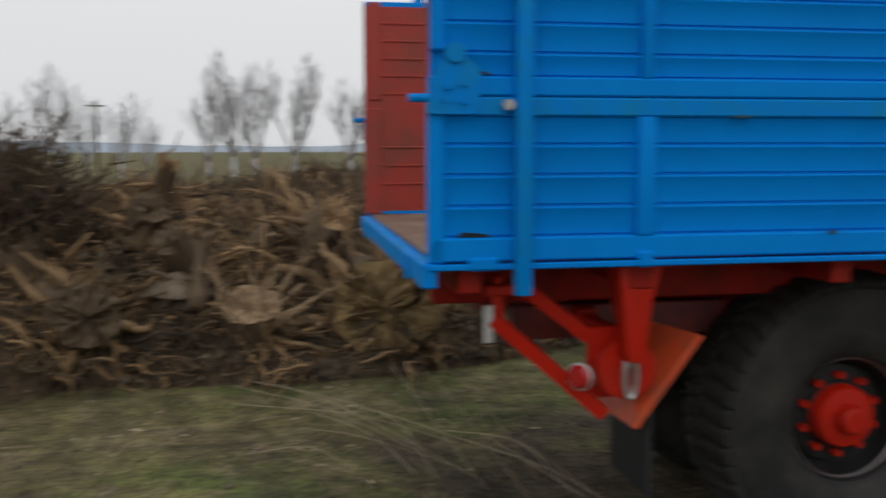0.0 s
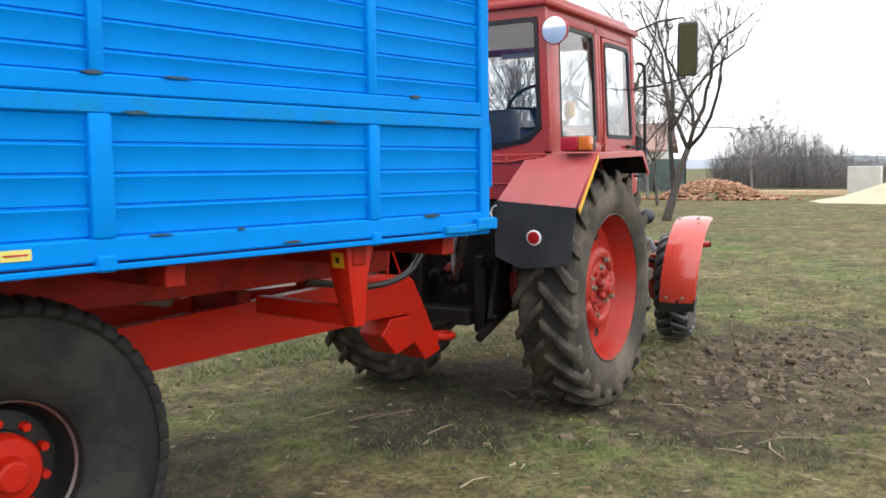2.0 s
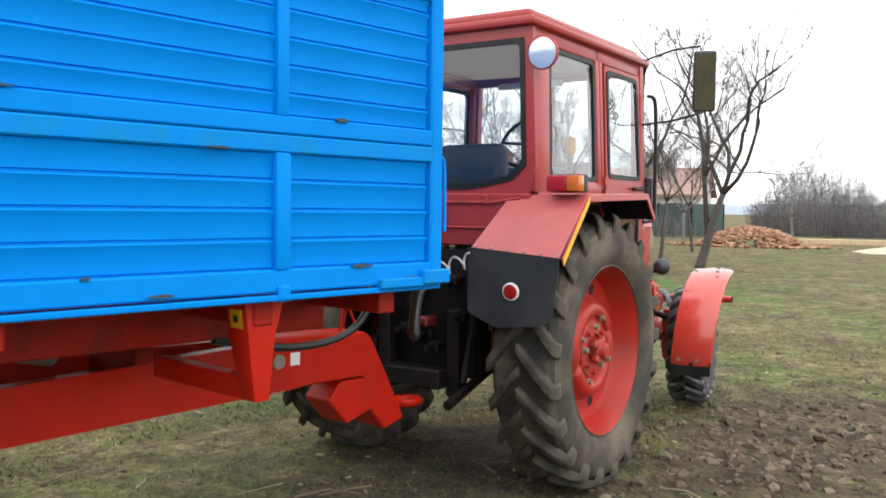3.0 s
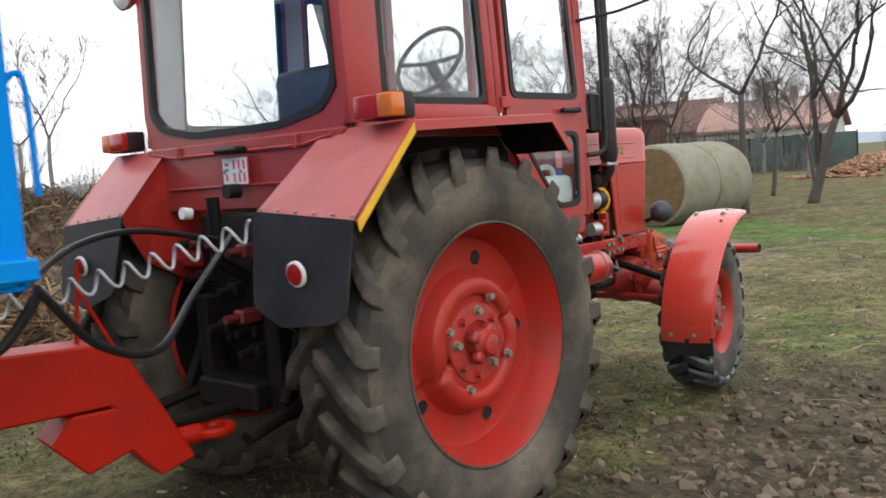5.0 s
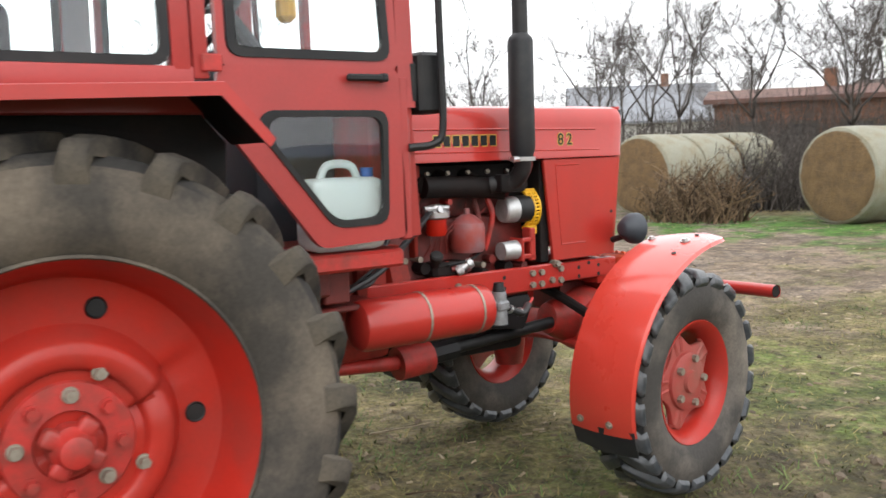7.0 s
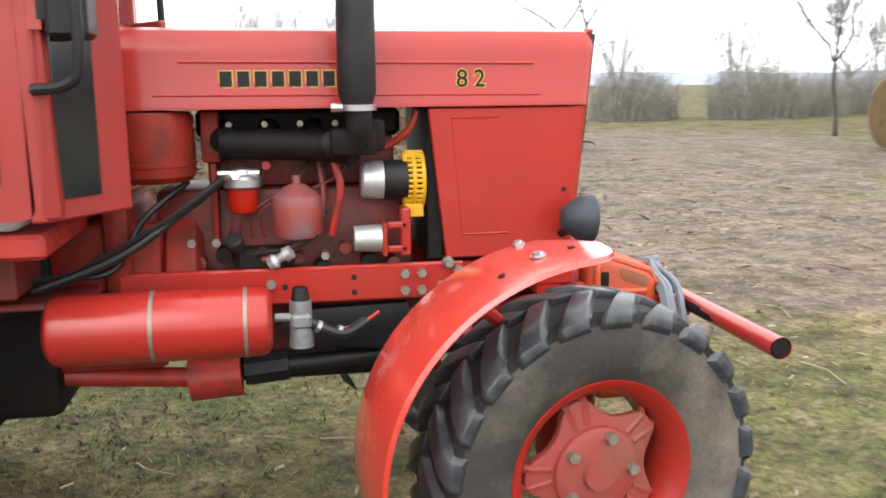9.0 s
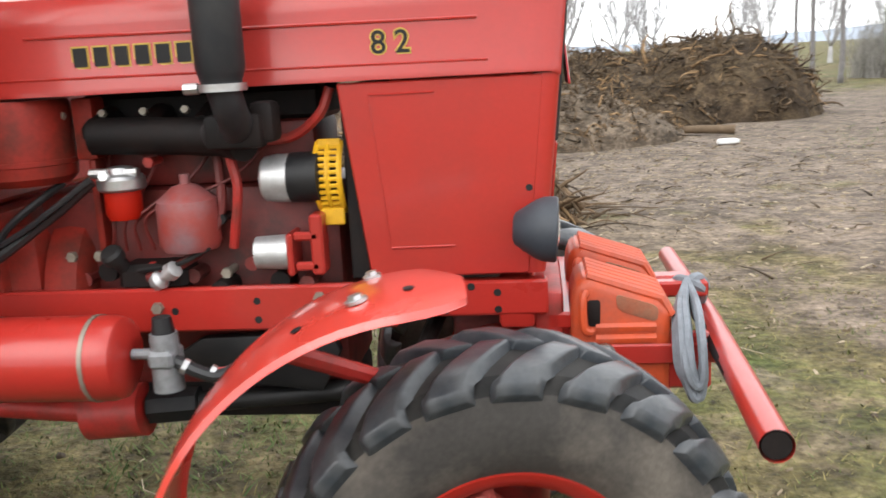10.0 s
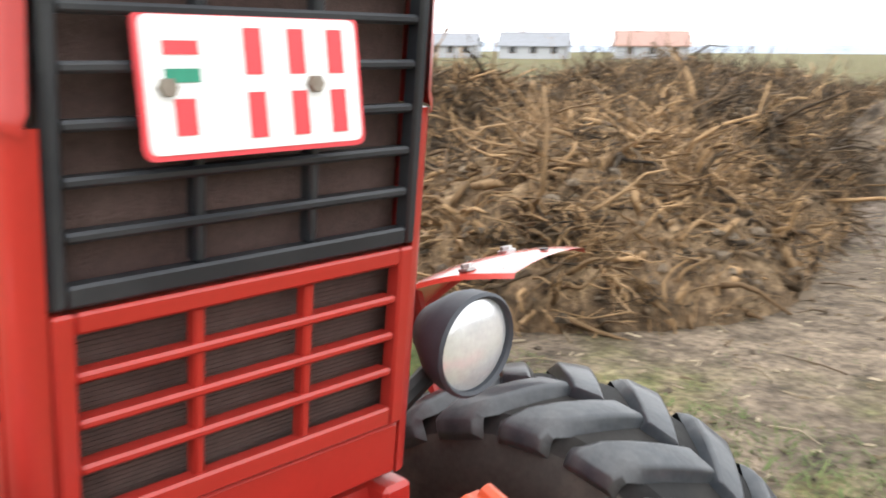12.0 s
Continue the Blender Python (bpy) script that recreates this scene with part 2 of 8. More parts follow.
M_RUBBER_LUG = mat("rubbed_lug_rubber", (0.028, 0.026, 0.024), 0.8, second=(0.13, 0.108, 0.08), scale=5.0, amount=0.9, spread=0.18, bump=0.5, bump_scale=50, specular=0.3)
M_RUBBER_FRONT = mat("muddy_front_tyre_rubber", (0.045, 0.041, 0.037), 0.75, second=(0.2, 0.172, 0.142), scale=3.5, amount=0.9, spread=0.18, bump=0.5, bump_scale=50, specular=0.3)
M_RUBBER_WET = mat("wet_tyre_rubber", (0.026, 0.032, 0.039), 0.3, second=(0.1, 0.1, 0.1), scale=7.0, amount=0.9, spread=0.15, bump=0.4, bump_scale=60)
M_BLACK = mat("black_paint", (0.010, 0.010, 0.011), 0.45, second=(0.03, 0.028, 0.026), scale=8.0, amount=0.6, specular=0.3)
M_GRILLE = mat("black_plastic_grille", (0.016, 0.018, 0.022), 0.42, second=(0.04, 0.042, 0.045), scale=9.0, amount=0.7)
M_FLAP = mat("black_rubber_sheet", (0.013, 0.014, 0.016), 0.6, second=(0.04, 0.04, 0.038), scale=5.0, amount=0.6, specular=0.35)
# oily iron, used as well for added sheets and blocks that paint shade
M_IRON_AND_SHADE = mat("dark_oily_iron", (0.007, 0.006, 0.006), 0.6, second=(0.02, 0.012, 0.01), scale=10.0, amount=0.7, spread=0.15, bump=0.4, bump_scale=50, specular=0.2)
M_PIPE = mat("sooty_black_metal", (0.014, 0.015, 0.017), 0.5, second=(0.045, 0.042, 0.04), scale=9.0, amount=0.6, specular=0.35)
M_STEEL = mat("bare_steel", (0.5, 0.5, 0.5), 0.35, 0.9, second=(0.3, 0.27, 0.24), scale=14.0, amount=0.7)
M_BOLT = mat("dull_zinc_bolt", (0.3, 0.27, 0.22), 0.5, 0.5, second=(0.17, 0.12, 0.09), scale=30.0, amount=0.7)
M_ALU = mat("cast_aluminium", (0.55, 0.55, 0.55), 0.45, 0.7, second=(0.35, 0.34, 0.33), scale=20.0, amount=0.6, bump=0.3)
M_ALU_DULL = mat("dull_grey_casting", (0.26, 0.27, 0.28), 0.5, 0.5, second=(0.15, 0.15, 0.15), scale=25.0, amount=0.8, bump=0.4)
M_FILTER = mat("chipped_red_paint", (0.3, 0.05, 0.04), 0.45, second=(0.16, 0.17, 0.19), scale=5.0, amount=1.0)
M_YELLOW = mat("yellow_paint", (0.72, 0.4, 0.012), 0.45, second=(0.5, 0.26, 0.02), scale=12.0, amount=0.5)
M_GOLD = mat("dull_gold_paint", (0.5, 0.33, 0.05), 0.5, second=(0.36, 0.24, 0.05), scale=20.0, amount=0.6)
M_WHITE = mat("white_plate", (0.78, 0.78, 0.76), 0.35, second=(0.6, 0.58, 0.55), scale=8.0, amount=0.4, spread=0.02)
M_GREEN = mat("green_plate_ink", (0.02, 0.25, 0.15), 0.4)
M_PLATERED = mat("red_plate_ink", (0.72, 0.06, 0.07), 0.4, spread=0.03)
M_AMBER = mat("amber_lens", (0.55, 0.13, 0.01), 0.15, coat=0.3, second=(0.4, 0.07, 0.01))
M_REDLENS = mat("red_lens", (0.36, 0.012, 0.012), 0.15, coat=0.3, second=(0.35, 0.015, 0.02))
M_LAMP = mat("lamp_glass_and_reflector", (0.85, 0.87, 0.88), 0.08, 0.55, second=(0.7, 0.72, 0.75), scale=6.0, bump=0.3, bump_scale=150)
M_MESH = mat("dusty_radiator_core", (0.075, 0.043, 0.036), 0.8, second=(0.12, 0.078, 0.066), scale=9.0, amount=0.8, spread=0.2, bump=0.8, bump_scale=300)
M_SEAT = mat("black_vinyl_seat", (0.014, 0.015, 0.018), 0.45, second=(0.03, 0.03, 0.033))
M_CABIN = mat("cab_inside_grey", (0.5, 0.52, 0.54), 0.7, second=(0.38, 0.4, 0.42))
M_JERRY = mat("milky_plastic", (0.6, 0.66, 0.64), 0.45, second=(0.42, 0.55, 0.58), scale=4.0)
M_CABLE = mat("black_hose", (0.015, 0.015, 0.016), 0.4)
M_WIRE = mat("grey_coiled_hose", (0.45, 0.46, 0.47), 0.4, second=(0.3, 0.3, 0.3))
M_ROPE = mat("grey_strap", (0.2, 0.22, 0.245), 0.8, second=(0.08, 0.085, 0.09), scale=20.0, bump=0.6, bump_scale=200)
M_CAP = mat("grey_rubber_boot", (0.028, 0.033, 0.042), 0.5, second=(0.05, 0.055, 0.066), scale=6.0)
M_GLASS = glass("window_glass")
M_DARKGLASS = mat("dark_tinted_glass", (0.012, 0.014, 0.016), 0.08, coat=0.5, second=(0.02, 0.02, 0.022), bump=0, spread=0.02)
M_MIRROR = mat("mirror_glass", (0.3, 0.31, 0.32), 0.06, 1.0, bump=0, spread=0.0)
M_FENCE_BLUE = mat("blue_plastic", (0.02, 0.1, 0.35), 0.4)
# ---------- ground ----------
def ground_z(x, y):
    d = math.hypot(x, y)
    z = 0.035 * noise.noise((x * 0.45, y * 0.45, 3.0)) + 0.018 * noise.noise((x * 1.7, y * 1.7, 8.0)) * (1 if d < 30 else 0)
    # ruts ahead of the tractor's rear wheel, and a dip where the trailer stands
    if d < 16:
        z += 0.010 * noise.noise((x * 4.2, y * 4.2, 12.0))
    churn = math.exp(-((x - 1.8) ** 2 / 3.5 + (y + 1.65) ** 2 / 0.6))
    z += churn * (0.05 * noise.noise((x * 2.2, y * 5.0, 1.0)) + 0.03 * noise.noise((x * 6.0, y * 6.0, 4.0)) - 0.02)
    z -= 0.05 * math.exp(-((x + 3.9) ** 2 + (y - 0.4) ** 2) / 1.6)
    return z


def ground_mesh():
    xs = []
    v, step = 0.0, 0.11
    while v < 2500:
        xs.append(v)
        step = step if v < 7.5 else step * 1.11
        v += step
    xs = [-v for v in xs[:0:-1]] + xs
    n = len(xs)
    verts = [(x - 1.0, y + 0.5, ground_z(x - 1.0, y + 0.5)) for y in xs for x in xs]
    faces = [(j * n + i, j * n + i + 1, (j + 1) * n + i + 1, (j + 1) * n + i) for j in range(n - 1) for i in range(n - 1)]
    return verts, faces


class Heap:
    """Gathers many small shapes into one mesh."""

    def __init__(self):
        self.v, self.f = [], []

    def tube(self, pts, r0, r1, n=4, tip=False):
        pts = [Vector(p) for p in pts]
        base, up = len(self.v), None
        k = len(pts)
        for i, p in enumerate(pts):
            d = (pts[min(i + 1, k - 1)] - pts[max(i - 1, 0)]).normalized()
            up = d.orthogonal().normalized() if up is None else (up - d * up.dot(d)).normalized()
            side = d.cross(up)
            r = r0 + (r1 - r0) * i / (k - 1)
            for j in range(n):
                a = 2 * math.pi * j / n
                self.v.append(p + r * (math.cos(a) * up + math.sin(a) * side))
        for i in range(k - 1):
            for j in range(n):
                a, b = base + i * n + j, base + i * n + (j + 1) % n
                self.f.append((a, b, b + n, a + n))
        if n > 3:
            self.f.append(tuple(base + j for j in range(n))[::-1])
            self.f.append(tuple(base + (k - 1) * n + j for j in range(n)))

    def blade(self, p, d, w, up):
        b = len(self.v)
        side = Vector((d.y, -d.x, 0)).normalized() * w if abs(d.x) + abs(d.y) > 1e-6 else Vector((w, 0, 0))
        m = p + d * 0.5 + Vector((0, 0, up * 0.62))
        self.v += [p - side, p + side, m + side * 0.7, m - side * 0.7, p + d + Vector((0, 0, up))]
        self.f += [(b, b + 1, b + 2, b + 3), (b + 3, b + 2, b + 4)]

    def chip(self, p, d, w, h):
        """A small flat six-sided splinter."""
        b = len(self.v)
        s = Vector((-d.y, d.x, 0)).normalized() * w
        z = Vector((0, 0, h))
        self.v += [p - d - s * 0.5, p - d * 0.7 + s, p + d + s * 0.4, p + d * 0.8 - s, p - d * 0.8 + z, p + d * 0.9 + z]
        self.f += [(b, b + 1, b + 4), (b + 1, b + 2, b + 5, b + 4), (b + 2, b + 3, b + 5), (b + 3, b, b + 4, b + 5)]

    def splinter(self, p, d, w, R):
        """A torn strip of wood: bent, thick in the middle, ragged at both ends."""
        b = len(self.v)
        up = d.cross(w).normalized() * w.length * 0.45
        mid = up * R.uniform(0.5, 1.6)
        self.v += [p - d - w * 0.5, p - d * R.uniform(0.6, 0.9) + w * 0.7, p - w + mid, p + w + mid, p + d * R.uniform(0.6, 0.9) - w * 0.7, p + d + w * 0.4, p - up]
        self.f += [(b, b + 1, b + 3, b + 2), (b + 2, b + 3, b + 5, b + 4), (b, b + 6, b + 1), (b + 1, b + 6, b + 3), (b + 3, b + 6, b + 5), (b + 5, b + 6, b + 4), (b + 4, b + 6, b + 2), (b + 2, b + 6, b)]

    def clod(self, p, r, R):
        """A rough lump of soil."""
        b = len(self.v)
        for d in ((1, 0, 0), (0, 1, 0), (-1, 0, 0), (0, -1, 0), (0.1, 0.1, 0.8), (0.5, 0.5, 0.5), (-0.5, 0.5, 0.5), (-0.5, -0.5, 0.5), (0.5, -0.5, 0.5)):
            self.v.append(p + Vector(d) * r * R.uniform(0.6, 1.3))
        for i in range(4):
            j = (i + 1) % 4
            self.f += [(b + i, b + j, b + 5 + i), (b + j, b + 5 + j, b + 5 + i), (b + 5 + i, b + 5 + j, b + 4)]

    def done(self, name, material, parent=None, label="", smooth=True, kind=""):
        me = bpy.data.meshes.new(name)
        me.from_pydata(self.v, [], self.f)
        me.materials.append(material)
        if smooth:
            me.polygons.foreach_set("use_smooth", [True] * len(me.polygons))
        ob = new(name, me)
        ob.parent = parent
        return tagged(ob, label, "", "", kind)


def earth(name, tones, scales, bump, dist, rough=0.95, mud=None):
    """Soil or turf: several tones mixed by noise at several sizes; mud: centre, reach and colour of each ground patch.
    """
    m = bpy.data.materials.new(name)
    m.use_nodes = True
    nt = m.node_tree
    b = nt.nodes["Principled BSDF"]
    L = nt.links.new
    geo = nt.nodes.new("ShaderNodeNewGeometry")
    last = None
    for k, (tone, sc) in enumerate(zip(tones, [None] + list(scales))):
        if k == 0:
            rgb = nt.nodes.new("ShaderNodeRGB")
            rgb.outputs[0].default_value = (*tone, 1)
            last = rgb.outputs[0]
            continue
        ns = nt.nodes.new("ShaderNodeTexNoise")
        ns.inputs["Scale"].default_value, ns.inputs["Detail"].default_value, ns.inputs["Roughness"].default_value = sc[0], 7.0, 0.65
        L(geo.outputs["Position"], ns.inputs["Vector"])
        mr = nt.nodes.new("ShaderNodeMapRange")
        mr.inputs["From Min"].default_value, mr.inputs["From Max"].default_value = sc[1], sc[2]
        L(ns.outputs["Fac"], mr.inputs["Value"])
        fac = mr.outputs["Result"]
        mx = nt.nodes.new("ShaderNodeMix")
        mx.data_type = "RGBA"
        L(fac, mx.inputs["Factor"])
        L(last, mx.inputs["A"])
        mx.inputs["B"].default_value = (*tone, 1)
        last = mx.outputs["Result"]
    for centre, reach, tone in mud or ():
        vm = nt.nodes.new("ShaderNodeVectorMath")
        vm.operation = "SUBTRACT"
        L(geo.outputs["Position"], vm.inputs[0])
        vm.inputs[1].default_value = (*centre, 0)
        dv = nt.nodes.new("ShaderNodeVectorMath")
        dv.operation = "DIVIDE"
        L(vm.outputs[0], dv.inputs[0])
        dv.inputs[1].default_value = (*reach, 1)
        ln = nt.nodes.new("ShaderNodeVectorMath")
        ln.operation = "LENGTH"
        L(dv.outputs[0], ln.inputs[0])
        ns = nt.nodes.new("ShaderNodeTexNoise")
        ns.inputs["Scale"].default_value, ns.inputs["Detail"].default_value = 1.3, 8.0
        L(geo.outputs["Position"], ns.inputs["Vector"])
        ad = nt.nodes.new("ShaderNodeMath")
        ad.operation = "ADD"
        L(ln.outputs["Value"], ad.inputs[0])
        wide = nt.nodes.new("ShaderNodeMapRange")
        wide.inputs["From Min"].default_value, wide.inputs["From Max"].default_value = 0.3, 0.7
        L(ns.outputs["Fac"], wide.inputs["Value"])
        L(wide.outputs["Result"], ad.inputs[1])
        mr = nt.nodes.new("ShaderNodeMapRange")
        mr.inputs["From Min"].default_value, mr.inputs["From Max"].default_value = 1.6, 1.15
        L(ad.outputs[0], mr.inputs["Value"])
        mx = nt.nodes.new("ShaderNodeMix")
        mx.data_type = "RGBA"
        L(mr.outputs["Result"], mx.inputs["Factor"])
        L(last, mx.inputs["A"])
        mx.inputs["B"].default_value = (*tone, 1)
        last = mx.outputs["Result"]
    for sc, lo, hi in ((1.1, 0.65, 1.35), (5.0, 0.45, 1.55), (24.0, 0.5, 1.5)):
        ns = nt.nodes.new("ShaderNodeTexNoise")
        ns.inputs["Scale"].default_value, ns.inputs["Detail"].default_value, ns.inputs["Roughness"].default_value = sc, 5.0, 0.6
        L(geo.outputs["Position"], ns.inputs["Vector"])
        mr = nt.nodes.new("ShaderNodeMapRange")
        mr.inputs["From Min"].default_value, mr.inputs["From Max"].default_value = 0.3, 0.7
        mr.inputs["To Min"].default_value, mr.inputs["To Max"].default_value = lo, hi
        L(ns.outputs["Fac"], mr.inputs["Value"])
        hs = nt.nodes.new("ShaderNodeHueSaturation")
        L(last, hs.inputs["Color"])
        L(mr.outputs["Result"], hs.inputs["Value"])
        last = hs.outputs["Color"]
    L(last, b.inputs["Base Color"])
    b.inputs["Roughness"].default_value = rough
    b.inputs["Specular IOR Level"].default_value = 0.25
    for sc, st, ds in ((bump, 0.9, dist), (bump * 5, 0.5, dist * 0.3)):
        bn = nt.nodes.new("ShaderNodeTexNoise")
        bn.inputs["Scale"].default_value, bn.inputs["Detail"].default_value = sc, 8.0
        L(geo.outputs["Position"], bn.inputs["Vector"])
        bp = nt.nodes.new("ShaderNodeBump")
        bp.inputs["Strength"].default_value, bp.inputs["Distance"].default_value = st, ds
        L(bn.outputs["Fac"], bp.inputs["Height"])
        if b.inputs["Normal"].is_linked:
            L(b.inputs["Normal"].links[0].from_socket, bp.inputs["Normal"])
        L(bp.outputs["Normal"], b.inputs["Normal"])
    return m


def straw(name, a, c, rough=0.8):
    """Thin pieces whose tone differs from piece to piece."""
    m = bpy.data.materials.new(name)
    m.use_nodes = True
    nt = m.node_tree
    b = nt.nodes["Principled BSDF"]
    geo = nt.nodes.new("ShaderNodeNewGeometry")
    ramp = nt.nodes.new("ShaderNodeValToRGB")
    ramp.color_ramp.elements[0].color, ramp.color_ramp.elements[1].color = (*a, 1), (*c, 1)
    nt.links.new(geo.outputs["Random Per Island"], ramp.inputs["Fac"])
    ns = nt.nodes.new("ShaderNodeTexNoise")
    ns.inputs["Scale"].default_value, ns.inputs["Detail"].default_value = 9.0, 6.0
    nt.links.new(geo.outputs["Position"], ns.inputs["Vector"])
    mr = nt.nodes.new("ShaderNodeMapRange")
    mr.inputs["To Min"].default_value, mr.inputs["To Max"].default_value = 0.55, 1.45
    nt.links.new(ns.outputs["Fac"], mr.inputs["Value"])
    hs = nt.nodes.new("ShaderNodeHueSaturation")
    nt.links.new(ramp.outputs["Color"], hs.inputs["Color"])
    nt.links.new(mr.outputs["Result"], hs.inputs["Value"])
    nt.links.new(hs.outputs["Color"], b.inputs["Base Color"])
    b.inputs["Roughness"].default_value = rough
    b.inputs["Specular IOR Level"].default_value = 0.25
    return m


# the last two patches paint the shade under tractor and trailer
M_GROUND = earth("trodden_grass_and_mud", [(0.118, 0.097, 0.042), (0.078, 0.1, 0.026), (0.2, 0.156, 0.086), (0.05, 0.04, 0.025), (0.145, 0.112, 0.067), (0.033, 0.028, 0.018)],
                 [(0.35, 0.45, 0.62), (1.6, 0.5, 0.75), (0.9, 0.52, 0.68), (4.5, 0.5, 0.66), (11.0, 0.56, 0.7)], 16, 0.05,
                 mud=[((11.8, 6.2), (3.6, 5.0), (0.055, 0.115, 0.02)), ((1.7, -1.7), (2.7, 1.15), (0.066, 0.052, 0.03)), ((7.5, 5.0), (5.0, 3.6), (0.16, 0.12, 0.086)), ((3.0, 10.5), (9.5, 7.0), (0.15, 0.118, 0.092)), ((9.5, 17.0), (8.5, 10.0), (0.15, 0.118, 0.092)), ((1.0, 4.6), (3.0, 2.0), (0.155, 0.12, 0.086)), ((-0.5, 0.0), (1.5, 0.9), (0.055, 0.042, 0.03)), ((-4.0, 0.6), (2.4, 1.3), (0.06, 0.048, 0.032))])
M_SOIL = earth("dug_soil", [(0.105, 0.081, 0.058), (0.165, 0.128, 0.094), (0.05, 0.037, 0.026)], [(1.2, 0.45, 0.65), (4.0, 0.5, 0.7)], 9, 0.06)
M_BLADE = straw("grass_blades", (0.06, 0.08, 0.02), (0.26, 0.21, 0.09))
M_BLADE_GREEN = straw("green_grass_blades", (0.06, 0.103, 0.03), (0.15, 0.18, 0.065))
M_CHIP = straw("wood_chips_and_straw", (0.13, 0.095, 0.055), (0.4, 0.33, 0.23))
M_ROOT = straw("torn_roots", (0.09, 0.056, 0.03), (0.40, 0.255, 0.13))
M_ROOT_DARK = straw("dark_roots_and_brush", (0.025, 0.018, 0.012), (0.14, 0.095, 0.055))
M_ROOT_MID = straw("brown_roots", (0.035, 0.023, 0.014), (0.21, 0.14, 0.082))
M_BARK = straw("stump_bark", (0.09, 0.062, 0.04), (0.15, 0.105, 0.065))
M_BRANCH = straw("bare_branches", (0.04, 0.034, 0.03), (0.105, 0.09, 0.08))
M_CLOD = straw("soil_clods", (0.05, 0.038, 0.026), (0.17, 0.13, 0.09))
# darker soil, so that gaps between the roots read dark
M_SOIL_DARK = earth("damp_dark_soil", [(0.055, 0.038, 0.023), (0.11, 0.078, 0.045), (0.025, 0.017, 0.011)], [(1.2, 0.45, 0.65), (4.0, 0.5, 0.7)], 9, 0.06)
M_SOIL_ROOT = earth("brown_rooty_soil", [(0.15, 0.1, 0.058), (0.24, 0.165, 0.095), (0.06, 0.04, 0.024)], [(3.0, 0.45, 0.62), (7.0, 0.5, 0.66)], 14, 0.06)
# branches of the far trees, paled so their colour carries the distance haze
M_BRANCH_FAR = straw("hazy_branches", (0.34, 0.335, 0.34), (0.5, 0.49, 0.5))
M_TORN = mat("torn_wood", (0.36, 0.25, 0.145), 0.85, second=(0.13, 0.085, 0.048), scale=14.0, amount=0.9, spread=0.2, bump=0.6, bump_scale=50, dist=0.006)
M_CUT = mat("freshly_cut_wood", (0.55, 0.42, 0.27), 0.8, second=(0.36, 0.25, 0.14), scale=9.0, amount=0.8, spread=0.15, bump=0.5)

v, f = ground_mesh()
me = bpy.data.meshes.new("ground")
me.from_pydata(v, [], f)
me.materials.append(M_GROUND)
me.polygons.foreach_set("use_smooth", [True] * len(me.polygons))
tagged(new("ground", me), "trodden winter grass with bare mud in a farm field", "ground", "", "structure")

# grass, thick near the walk and thinner further off
RG = random.Random(11)
turf, green_turf = Heap(), Heap()


def lush(x, y):
    return noise.noise((x * 0.35, y * 0.35, 20.0)) + 0.5 * noise.noise((x * 1.6, y * 1.6, 5.0)) + 0.7 * math.exp(-((x + 0.1) ** 2 / 0.35 + (y + 1.4) ** 2 / 0.05))


def bare(x, y):
    return ((x - 1.7) / 2.4) ** 2 + ((y + 1.7) / 1.0) ** 2 < 0.6 + 0.8 * lush(x, y) or ((x - 7.5) / 5) ** 2 + ((y - 5) / 3.6) ** 2 < 0.7 + 0.8 * lush(x, y) or (((x - 3) / 9.0) ** 2 + ((y - 10.5) / 6.5) ** 2 < 0.9 and lush(x, y) < 0.45) or ((x - 0.9) / 2.6) ** 2 + ((y - 4.4) / 1.6) ** 2 < 0.9


for k in range(215000):
    if k < 160000:
        x, y = RG.uniform(-9.5, 7.0), RG.uniform(-2.9, 4.2)
    else:
        d, a = 2 + 26 * RG.random() ** 1.3, RG.uniform(-0.6, 2.6)
        x, y = -1 + d * math.cos(a), d * math.sin(a)
    u = lush(x, y)
    if (bare(x, y) and RG.random() < 0.93) or RG.random() > 0.62 + 0.6 * u:
        continue
    h = RG.uniform(0.008, 0.026) * (1.0 + 0.9 * max(0, u)) * (1 if k < 160000 else 1.6)
    a = RG.uniform(0, 6.283)
    lean = RG.uniform(0.6, 2.6) * h
    (green_turf if u > 0.1 + RG.uniform(-0.15, 0.15) else turf).blade(Vector((x, y, ground_z(x, y) - 0.005)), Vector((math.cos(a) * lean, math.sin(a) * lean, 0)), RG.uniform(0.0016, 0.0034) * (1 if k < 160000 else 1.8), h)
tagged(turf.done("grass", M_BLADE, smooth=False, kind="stuff"), "short olive and straw-coloured winter grass", "grass")
tagged(green_turf.done("grass", M_BLADE_GREEN, smooth=False, kind="stuff"), "fresh green tufts in the winter grass", "grass")
litter = Heap()
for k in range(7400):
    if k < 6800:
        x, y = RG.gauss(4, 4.5), RG.gauss(8, 4)
    else:
        x, y = RG.uniform(-9, 8), RG.uniform(-3, 4.5)
    a = RG.uniform(0, 6.283)
    s = RG.uniform(0.008, 0.035) * (1.6 if RG.random() < 0.06 else 1)
    litter.chip(Vector((x, y, ground_z(x, y) + 0.002)), Vector((math.cos(a) * s, math.sin(a) * s, RG.uniform(-0.1, 0.1) * s)), s * RG.uniform(0.12, 0.4), RG.uniform(0.004, 0.012))
